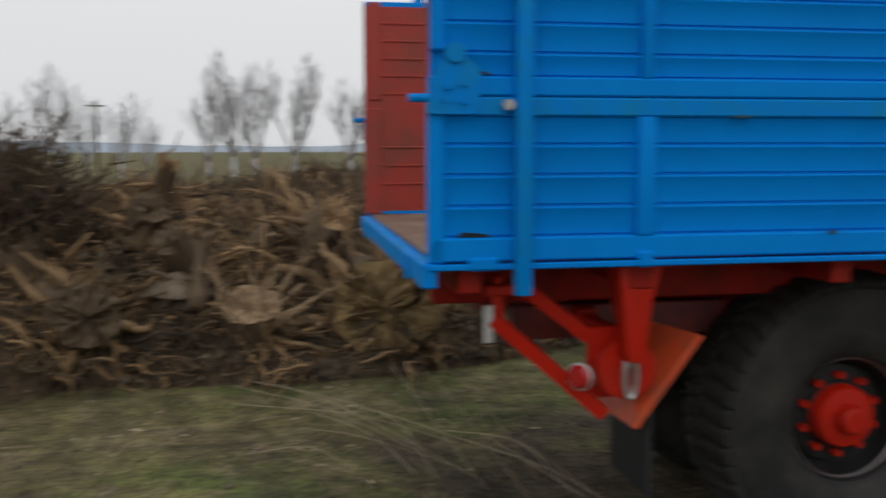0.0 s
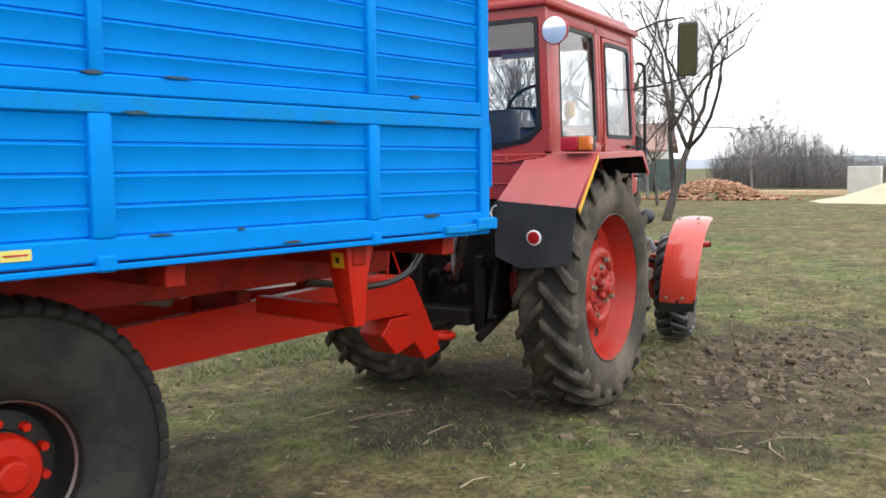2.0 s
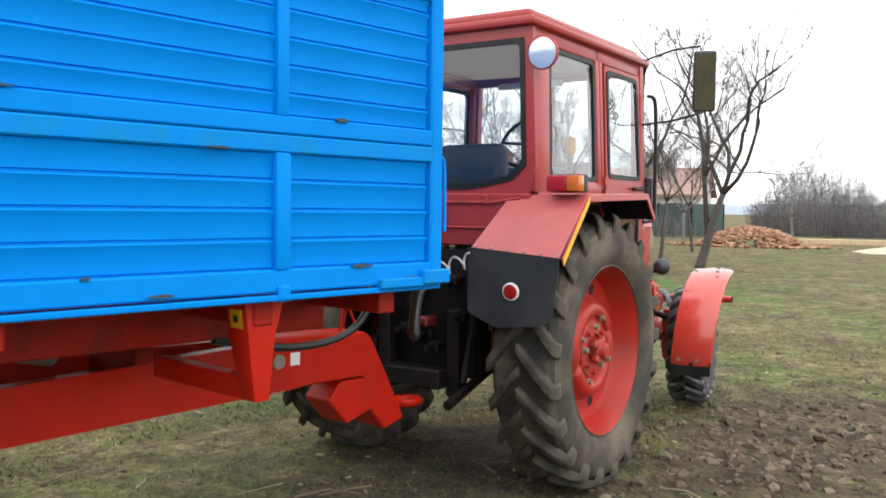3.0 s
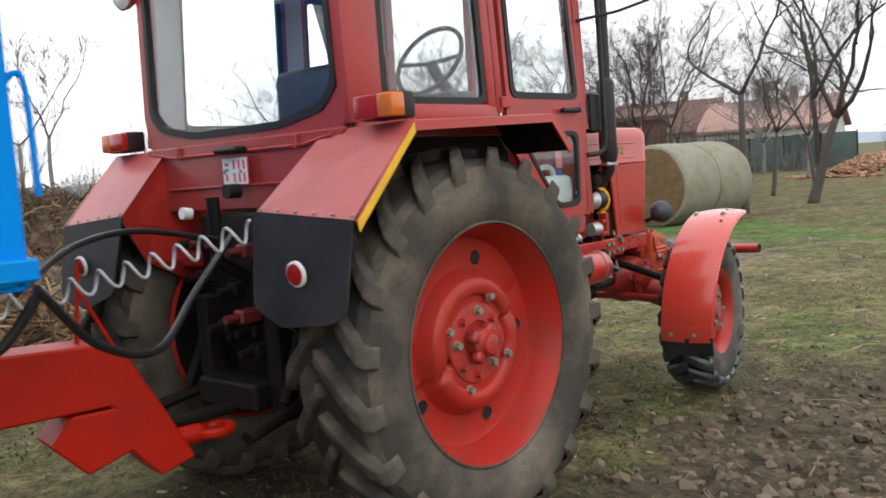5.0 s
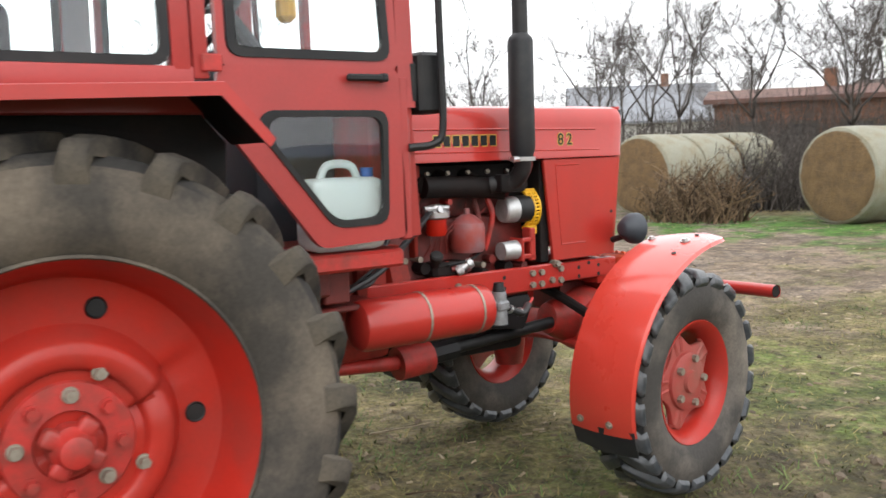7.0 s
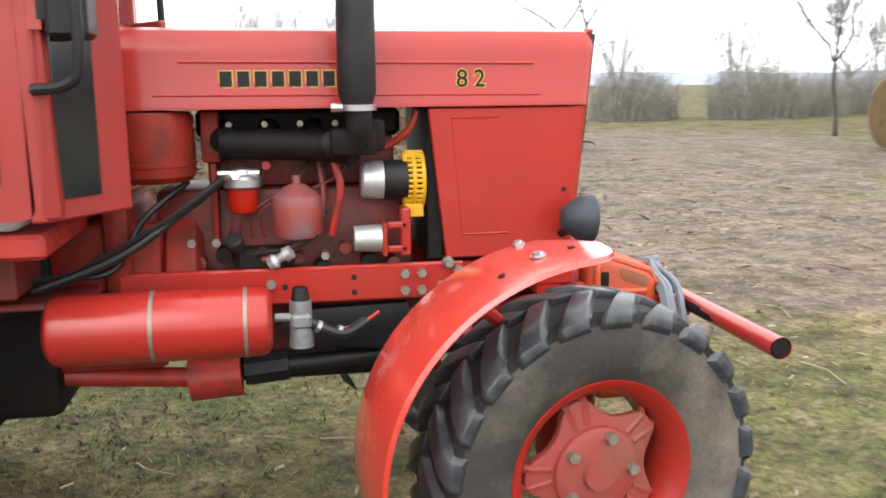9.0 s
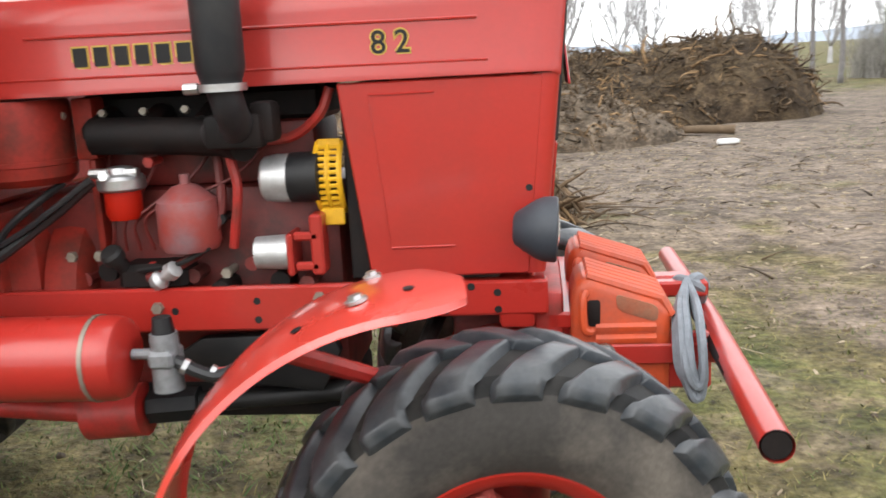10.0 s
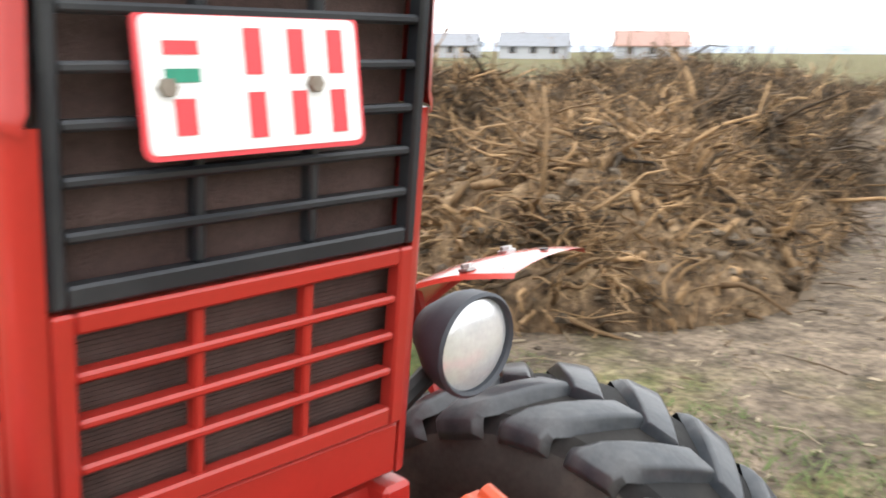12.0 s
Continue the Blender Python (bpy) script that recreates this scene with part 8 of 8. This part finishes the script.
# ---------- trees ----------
# grey stems, lightened to put haze into the trees behind the hedge
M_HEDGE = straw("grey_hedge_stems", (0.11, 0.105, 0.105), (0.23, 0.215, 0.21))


def grow(R, hp, p, d, L, r, depth, sag, spread, n, rise=0.22):
    """A crooked branch with side branches all along it, down to short spurs."""
    k = 4 if depth > 1 else 2
    pts, q, dd = [p], p.copy(), d
    for s in range(k):
        dd = (dd + Vector((R.gauss(0, 0.2), R.gauss(0, 0.2), R.gauss(sag, 0.14)))).normalized()
        q = q + dd * L / k
        pts.append(q.copy())
    hp.tube(pts, r, r * 0.62, n if depth > 1 else 3)
    if depth <= 0:
        return
    kids = R.randint(3, 4) if depth > 2 or TWIG > 0.008 else R.randint(3, 6)
    for c in range(kids):
        b = pts[k] if c == 0 else pts[R.randint(1, k)].lerp(pts[R.randint(1, k)], R.random() * 0.5)
        side = Vector((R.gauss(0, 1), R.gauss(0, 1), R.gauss(0.15, 0.7))).normalized()
        e = (dd * (1.0 if c == 0 else 0.55) + side * spread * (0.6 if c == 0 else 1.2) + Vector((0, 0, rise))).normalized()
        grow(R, hp, b, e, L * R.uniform(0.42, 0.72), max(TWIG, r * (0.62 if c == 0 else R.uniform(0.32, 0.5))), depth - 1, sag, spread, max(3, n - 1), rise)


TWIG = 0.0032


def bare_tree(m, seed, h, r, forks, depth, label, spread=0.55, lean=(0, 0), material=None, sag=0.03, fork_at=0.3, twin=False, group="", rise=0.22):
    R = random.Random(seed)
    material = material or M_BRANCH
    ob = thing("bare_tree", label, "tree", group, m=m)
    trunk, crown = Heap(), Heap()
    top = Vector((lean[0] * h * fork_at, lean[1] * h * fork_at, h * fork_at))
    trunk.tube(curve_pts([(0, 0, -0.1), top * 0.3 + Vector((0.03, 0, 0)), top * 0.7 + Vector((-0.03, 0.03, 0)), top], 3), r * 1.35, r * 0.85, 9)
    if twin:
        t2 = top * 0.35 + Vector((0.0, 0.12, h * fork_at * 0.9))
        trunk.tube(curve_pts([top * 0.4, top * 0.45 + Vector((0, 0.08, 0.35)), t2], 3), r * 0.9, r * 0.6, 8)
        for k in range(3):
            a = R.uniform(0, 6.283)
            grow(R, crown, t2, Vector((0.4 * math.cos(a), 0.4 * math.sin(a), 1)).normalized(), h * 0.26, r * 0.5, depth, sag, spread, 6, rise)
    for k in range(forks):
        a = 2 * math.pi * (k + R.uniform(-0.3, 0.3)) / forks
        d = Vector((0.75 * math.cos(a) + lean[0], 0.75 * math.sin(a) + lean[1], 1.0)).normalized()
        grow(R, crown, top, d, h * R.uniform(0.26, 0.36), r * 0.6, depth, sag, spread, 6, rise)
    trunk.done("trunk", material, ob)
    crown.done("crown", material, ob, "leafless branches and twigs")
    return ob


bare_tree(Matrix.Translation((20.4, 5.0, 0)), 21, 8.6, 0.105, 4, 5, "leafless fruit tree with two leaning trunks in the grass", 0.5, (0.1, -0.28), fork_at=0.24, twin=True)
bare_tree(Matrix.Translation((17.3, 5.4, 0)) @ Matrix.Rotation(radians(60), 4, "Z"), 22, 7.0, 0.075, 2, 5, "leafless Y-forked fruit tree behind the hay bales", 0.6, (0.0, 0.0), fork_at=0.385)
near = bare_tree(Matrix.Translation((20.5, 15.0, 0)), 23, 7.5, 0.062, 4, 5, "leafless tree in the hedge behind the bales", 0.6, (0.05, 0.1), group="hedge trees")
for x, y, turn, s in ((24, 11.5, 80, 1.0), (23.5, 19, 160, 1.0), (30, 14, 210, 1.1), (26, 24, 20, 1.1), (35, 18, 120, 1.1), (24.5, 7.6, 260, 0.85), (22, 13.6, 140, 0.95), (17.0, 20.5, 30, 0.9), (21.5, 10.4, 190, 0.8), (30, 27.0, 200, 1.1), (31, 8.6, 30, 0.8)):
    copy_thing(near, Matrix.Translation((x, y, 0)) @ Matrix.Rotation(radians(turn), 4, "Z") @ Matrix.Diagonal((s, s, s, 1)))
TWIG = 0.008
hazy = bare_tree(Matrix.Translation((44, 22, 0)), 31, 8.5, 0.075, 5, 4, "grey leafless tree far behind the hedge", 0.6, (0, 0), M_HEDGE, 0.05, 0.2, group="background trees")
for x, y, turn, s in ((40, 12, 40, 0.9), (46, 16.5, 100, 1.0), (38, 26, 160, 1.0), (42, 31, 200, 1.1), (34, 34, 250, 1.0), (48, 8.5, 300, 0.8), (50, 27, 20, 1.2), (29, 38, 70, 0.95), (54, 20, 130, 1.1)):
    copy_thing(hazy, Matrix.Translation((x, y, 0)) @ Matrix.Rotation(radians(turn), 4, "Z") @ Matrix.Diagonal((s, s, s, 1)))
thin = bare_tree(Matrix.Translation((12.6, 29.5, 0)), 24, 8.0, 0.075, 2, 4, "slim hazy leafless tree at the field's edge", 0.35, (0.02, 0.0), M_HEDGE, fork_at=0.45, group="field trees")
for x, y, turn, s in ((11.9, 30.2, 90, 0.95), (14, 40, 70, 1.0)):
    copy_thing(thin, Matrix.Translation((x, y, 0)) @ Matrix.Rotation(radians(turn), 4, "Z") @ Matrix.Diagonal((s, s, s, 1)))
TWIG = 0.011
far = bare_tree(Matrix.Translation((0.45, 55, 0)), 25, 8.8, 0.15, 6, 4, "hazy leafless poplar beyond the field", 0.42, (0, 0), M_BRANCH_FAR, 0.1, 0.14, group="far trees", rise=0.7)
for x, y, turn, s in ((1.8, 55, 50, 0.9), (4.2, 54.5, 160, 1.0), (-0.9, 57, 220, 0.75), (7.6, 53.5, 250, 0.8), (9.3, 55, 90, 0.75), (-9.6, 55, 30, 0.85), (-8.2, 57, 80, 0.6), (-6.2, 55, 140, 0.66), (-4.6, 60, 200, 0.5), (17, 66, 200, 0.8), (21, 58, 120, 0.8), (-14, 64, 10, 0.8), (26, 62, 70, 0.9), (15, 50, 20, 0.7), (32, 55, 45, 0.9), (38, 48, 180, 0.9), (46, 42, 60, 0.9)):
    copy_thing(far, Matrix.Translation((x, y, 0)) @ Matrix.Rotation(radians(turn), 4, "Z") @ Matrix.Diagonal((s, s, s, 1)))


def bush(name, m, seed, rx, ry, h, count, label, material):
    """A thicket of thin upright stems with side twigs."""
    R = random.Random(seed)
    hp = Heap()
    for k in range(count):
        a, q = R.uniform(0, 6.283), R.random() ** 0.5
        p = Vector((rx * q * math.cos(a), ry * q * math.sin(a), 0))
        L = h * (1 - 0.45 * q * q) * R.uniform(0.55, 1.05)
        d = Vector((R.gauss(0, 0.16), R.gauss(0, 0.16), 1)).normalized()
        mid = p + d * L * 0.5 + Vector((R.gauss(0, 0.12), R.gauss(0, 0.12), 0))
        tip = p + d * L + Vector((R.gauss(0, 0.25), R.gauss(0, 0.25), 0))
        hp.tube([p, mid, tip], 0.018, 0.005, 3)
        for _ in range(4):
            t = R.uniform(0.25, 0.95)
            b = p.lerp(tip, t)
            e = Vector((R.gauss(0, 0.5), R.gauss(0, 0.5), R.uniform(0.0, 0.6))) * (h * 0.16)
            hp.tube([b, b + e], 0.008, 0.003, 3)
    ob = hp.done(name, material, None, "", kind="stuff")
    ob.matrix_world = m
    return tagged(ob, label, "shrubs")


bush("thicket", Matrix.Translation((64, 10.0, 0)), 1, 5.0, 5.0, 5.2, 1500, "dense leafless thicket beyond the grass", M_HEDGE)
bush("hedge", Matrix.Translation((62, -4.0, 0)), 2, 5.0, 13.0, 3.6, 2400, "grey-brown leafless hedge at the field's edge", M_HEDGE)
bush("hedge", Matrix.Translation((52, 24.0, 0)), 9, 4.0, 10.0, 2.6, 900, "grey-brown leafless hedge before the houses", M_HEDGE)
bush("brush", Matrix.Translation((17.0, 9.4, 0)), 3, 1.6, 1.3, 2.0, 420, "dead brushwood between the hay bales", M_BRANCH)
bush("brush", Matrix.Translation((19.0, 13.5, 0)), 4, 2.5, 4.0, 2.8, 900, "dead brushwood behind the hay bales", M_BRANCH)
bush("brush", Matrix.Translation((25.5, 14.5, 0)), 12, 2.5, 5.5, 3.4, 1300, "dead brushwood before the outbuilding", M_BRANCH)
bush("brush", Matrix.Translation((13.2, 8.3, 0)), 13, 1.0, 0.9, 1.3, 260, "dry brown weeds beside a hay bale", M_ROOT_MID)
M_THICKET = straw("pale_thicket_stems", (0.2, 0.19, 0.17), (0.34, 0.32, 0.29))
for k, (x, y, rx, ry, h, n) in enumerate(((15.7, 33.0, 1.7, 1.5, 3.0, 420), (17.3, 34.5, 1.3, 1.2, 2.3, 300), (21.5, 33.0, 2.2, 1.6, 3.3, 520), (25.0, 35.0, 2.0, 1.5, 2.4, 380), (29.0, 37.0, 2.8, 2.0, 3.2, 520))):
    bush("thicket", Matrix.Translation((x, y, 0)), 5 + 20 * k, rx, ry, h, n, "pale brown thicket in the open field", M_THICKET)
bush("brush", Matrix.Translation((-7.9, 4.7, 0.7)), 7, 1.0, 0.9, 1.4, 1100, "dark brushwood piled on the root heap", M_ROOT_DARK)

# ---------- round hay bales ----------
M_HAY = mat("weathered_hay", (0.17, 0.105, 0.045), 0.9, second=(0.1, 0.065, 0.035), scale=5.0, amount=0.9, fine=60, spread=0.3, bump=1.0, bump_scale=50, dist=0.03)
M_NET = mat("grey_netwrapped_hay", (0.25, 0.245, 0.19), 0.85, second=(0.2, 0.15, 0.08), scale=2.5, amount=0.8, fine=90, spread=0.2, bump=0.8, bump_scale=70, dist=0.02)


def bale(m, label):
    ob = thing("hay_bale", label, "hay bale", "round hay bales", m=m)
    prof = [(0.78, 0.0), (0.84, 0.03), (0.86, 0.10), (0.865, 0.6), (0.86, 1.12), (0.84, 1.19), (0.78, 1.22)]
    bm = add_lathe(bmesh.new(), prof, (0, 0, 0.83), (1, 0, 0), 48)
    for q in bm.verts:
        k = noise.noise((q.co.x * 3, q.co.y * 3, q.co.z * 3)) * 0.025
        q.co = q.co + Vector((0, q.co.y, q.co.z - 0.83)).normalized() * k
        q.co.z = max(0.0, q.co.z)
    part("wrapped_side", bm, M_NET, ob, "grey net-wrapped side")
    for x, sgn in ((0.0, -1), (1.22, 1)):
        bm = bmesh.new()
        rings = [(0.0, 0.03), (0.15, 0.028), (0.3, 0.012), (0.45, 0.022), (0.6, 0.008), (0.72, 0.012), (0.79, -0.004)]
        add_lathe(bm, rings, (x, 0, 0.83), (sgn, 0, 0), 40)
        for q in bm.verts:
            q.co.x += sgn * 0.03 * noise.noise((q.co.y * 6, q.co.z * 6, x))
        part("spiral_end", bm, M_HAY, ob, "golden-brown rolled hay end")
    return ob


b0 = bale(Matrix.Translation((14.1, 6.0, 0)) @ Matrix.Rotation(radians(-8), 4, "Z"), "round hay bale, netting grey with weather, on grass")
for x, y, a in ((15.30, 5.83, -8), (13.6, 10.2, 4), (14.95, 10.35, 2), (16.4, 10.4, -3), (14.4, 14.5, 5)):
    copy_thing(b0, Matrix.Translation((x, y, 0)) @ Matrix.Rotation(radians(a), 4, "Z"))

# ---------- buildings and heaps at the field's edge ----------
# red tiles paled towards pink, distance haze put into the colour
M_ROOF_FAR = mat("faded_pink_tiles", (0.33, 0.2, 0.165), 0.8, second=(0.27, 0.18, 0.15), scale=3, amount=0.8, spread=0.1)
M_ROOF = mat("brown_red_roof_tiles", (0.13, 0.065, 0.05), 0.8, second=(0.085, 0.055, 0.045), scale=3, amount=0.8, spread=0.2)
M_ROOF_GREY = mat("grey_roof", (0.22, 0.23, 0.25), 0.8, second=(0.16, 0.16, 0.17), scale=2, amount=0.8)
# walls of the farthest houses, with distance haze put into the grey
M_PLASTER_HAZE = mat("weathered_grey_plaster", (0.4, 0.41, 0.43), 0.8, second=(0.32, 0.33, 0.35), scale=0.8, amount=0.6, spread=0.06)
M_PLASTER = mat("pale_plaster", (0.55, 0.54, 0.5), 0.9, second=(0.4, 0.38, 0.34), scale=1.5, amount=0.7, spread=0.06)
M_BRICKW = mat("orange_brickwork", (0.24, 0.115, 0.07), 0.9, second=(0.16, 0.085, 0.055), scale=3, amount=0.8, spread=0.2)
M_FENCE = mat("dark_green_sheet", (0.06, 0.1, 0.09), 0.6, second=(0.09, 0.12, 0.115), scale=1.5, amount=0.8)
M_PANE = mat("dark_window_pane", (0.03, 0.035, 0.04), 0.1, coat=0.5)


def house(m, w, d, eave, ridge, wall, roof, label, name="house"):
    ob = thing(name, label, "house", m=m)
    bm = bmesh.new()
    add_prism(bm, [(-d / 2, 0), (d / 2, 0), (d / 2, eave), (0, ridge), (-d / 2, eave)], "x", -w / 2, w / 2)
    part("wall", bm, wall, ob, smooth=False)
    for sgn in (-1, 1):
        bm = bmesh.new()
        e = Vector((0, sgn * d / 2, eave - ridge)).normalized()
        add_prism(bm, [(0.0, ridge + 0.02), (sgn * d / 2 + e.y * 0.4, eave + e.z * 0.4 + 0.02), (sgn * d / 2 + e.y * 0.4, eave + e.z * 0.4 + 0.2), (0.0, ridge + 0.22)], "x", -w / 2 - 0.4, w / 2 + 0.4)
        part("roof", bm, roof, ob, smooth=False)
        for x in (-w * 0.3, 0.0, w * 0.3):
            fr = part("window", B((x - 0.6, x + 0.6, sgn * (d / 2 + 0.02) - 0.03, sgn * (d / 2 + 0.02) + 0.03, 0.9, 2.2), bevel=0.02), M_BARK, ob)
            part("pane", B((x - 0.5, x + 0.5, sgn * (d / 2 + 0.05) - 0.01, sgn * (d / 2 + 0.05) + 0.01, 1.0, 2.1), bevel=0), M_PANE, fr)
    part("chimney", B((-w * 0.2, -w * 0.2 + 0.5, -0.25, 0.25, ridge - 0.3, ridge + 0.9), bevel=0.02), M_BRICKW, ob)
    return ob


def polar(az, d, e=(-2.0, -3.1)):
    return (e[0] + d * math.cos(radians(az)), e[1] + d * math.sin(radians(az)), 0)


house(Matrix.Translation(polar(21.5, 66)) @ Matrix.Rotation(radians(100), 4, "Z"), 8, 7, 2.8, 4.6, M_PLASTER, M_ROOF_FAR, "low pale house with a red tiled roof")
house(Matrix.Translation(polar(27.5, 70)) @ Matrix.Rotation(radians(115), 4, "Z"), 7, 7, 3.0, 5.2, M_PLASTER, M_ROOF, "pale house with a red roof behind bare trees")
house(Matrix.Translation((32.5, 19.2, 0)) @ Matrix.Rotation(radians(125), 4, "Z"), 6.5, 5, 3.0, 3.4, M_BRICKW, M_ROOF, "orange brick outbuilding behind the bales", "outbuilding")
house(Matrix.Translation(polar(43.5, 62, (-0.4, -3.2))) @ Matrix.Rotation(radians(140), 4, "Z"), 9, 7, 3.0, 5.2, M_PLASTER, M_ROOF_GREY, "grey-roofed house behind bare trees")
house(Matrix.Translation(polar(122, 175, (3.3, -0.5))) @ Matrix.Rotation(radians(35), 4, "Z"), 13, 9, 2.4, 4.9, M_PLASTER_HAZE, M_ROOF_FAR, "distant house with a red roof paled for haze")
house(Matrix.Translation(polar(129, 165, (3.3, -0.5))) @ Matrix.Rotation(radians(35), 4, "Z"), 12, 8, 2.2, 4.4, M_PLASTER_HAZE, M_ROOF_GREY, "distant house with a grey roof")
house(Matrix.Translation(polar(134, 170, (3.3, -0.5))) @ Matrix.Rotation(radians(35), 4, "Z"), 9, 8, 2.2, 4.2, M_PLASTER_HAZE, M_ROOF_GREY, "distant low grey-roofed house")
fence = thing("sheet_fence", "dark green sheet fence along the field's edge", "fence", m=Matrix.Translation((52, 15.5, 0)) @ Matrix.Rotation(radians(97), 4, "Z"))
sheet = part("panel", B((0, 1.98, -0.02, 0.02, 0.1, 2.1), bevel=0.01), M_FENCE, fence)
pst = part("post", B((-0.06, 0.0, -0.06, 0.06, 0, 2.2), bevel=0.01), M_IRON_AND_SHADE, fence)
for k in range(1, 10):
    share(sheet, fence, Matrix.Translation((2.04 * k - 4, 0, 0)))
    share(pst, fence, Matrix.Translation((2.04 * k - 4, 0, 0)))
bricks = Heap()
RB = random.Random(9)
for k in range(1700):
    x, y = RB.gauss(0, 0.8), RB.gauss(0, 1.3)
    z = max(0.0, 0.85 * (1 - (x / 1.8) ** 2 - (y / 2.5) ** 2)) * RB.uniform(0.85, 1.02)
    a, t = RB.uniform(0, 3.14), RB.uniform(-0.6, 0.6)
    q = Euler((t, RB.uniform(-0.4, 0.4), a)).to_matrix()
    b = len(bricks.v)
    for i in range(8):
        bricks.v.append(Vector((x, y, z + 0.06)) + q @ Vector((0.125 * (1 if i & 1 else -1), 0.06 * (1 if i & 2 else -1), 0.035 * (1 if i & 4 else -1))))
    bricks.f += [tuple(b + j for j in fc) for fc in ((0, 1, 3, 2), (4, 6, 7, 5), (0, 4, 5, 1), (2, 3, 7, 6), (0, 2, 6, 4), (1, 5, 7, 3))]
bp = bricks.done("brick_heap", straw("old_bricks", (0.2, 0.09, 0.05), (0.42, 0.26, 0.17)), smooth=False, kind="stuff")
bp.matrix_world = Matrix.Translation((38.5, 8.3, 0))
tagged(bp, "heap of old orange bricks at the grass's edge", "bricks")
sand = bmesh.new()
add_lathe(sand, [(0.0, 1.15), (0.4, 1.05), (1.1, 0.62), (1.9, 0.22), (2.6, 0.05), (3.0, -0.05)], (0, 0, 0), (0, 0, 1), 36)
for q in sand.verts:
    q.co.z += 0.1 * noise.noise((q.co.x, q.co.y, 2.0))
    q.co.y *= 1.5
so = part("sand_heap", sand, mat("pale_sand", (0.5, 0.43, 0.31), 0.95, second=(0.4, 0.34, 0.24), scale=2, amount=0.7))
so.matrix_world = Matrix.Translation((36.5, -0.6, 0))
tagged(so, "low heap of pale sand on the grass", "sand")
sl = part("concrete_slab", B((-0.8, 0.8, -0.12, 0.12, 0.0, 1.5), bevel=0.03), M_PLASTER)
sl.matrix_world = Matrix.Translation((41.5, 1.9, 0)) @ Matrix.Rotation(radians(70), 4, "Z")
tagged(sl, "pale concrete slab standing on edge", "slab")
pl = part("timber_beam", B((-3.0, 3.0, -0.15, 0.15, 0.0, 0.3), bevel=0.03), M_CUT)
pl.matrix_world = Matrix.Translation((44, 5.2, 0.0)) @ Matrix.Rotation(radians(100), 4, "Z")
tagged(pl, "long pale timber beam lying in the grass", "timber")
for x, y in ((-7.8, 72.0),):
    up = thing("utility_pole", "thin utility pole beyond the field", "pole", "utility poles", m=Matrix.Translation((x, y, 0)))
    part("pole", add_cyl(bmesh.new(), (0, 0, 0), (0, 0, 5.4), 0.12, 0.09, 10), M_BARK, up)
    part("crossarm", B((-0.7, 0.7, -0.05, 0.05, 5.0, 5.12), bevel=0.01), M_BARK, up)

# ---------- distance ----------
RH = random.Random(4)
bm = bmesh.new()
lo, hi = [], []
for k in range(240):
    a = 2 * math.pi * k / 240
    h = 9 + 7 * noise.noise((math.cos(a) * 4, math.sin(a) * 4, 1.0)) + 3 * noise.noise((math.cos(a) * 25, math.sin(a) * 25, 1.0))
    lo.append(bm.verts.new((900 * math.cos(a), 900 * math.sin(a), -5)))
    hi.append(bm.verts.new((930 * math.cos(a), 930 * math.sin(a), max(3.0, h))))
for k in range(240):
    bm.faces.new((lo[k], lo[(k + 1) % 240], hi[(k + 1) % 240], hi[k]))
# the hills' blue-grey has the haze mixed into it
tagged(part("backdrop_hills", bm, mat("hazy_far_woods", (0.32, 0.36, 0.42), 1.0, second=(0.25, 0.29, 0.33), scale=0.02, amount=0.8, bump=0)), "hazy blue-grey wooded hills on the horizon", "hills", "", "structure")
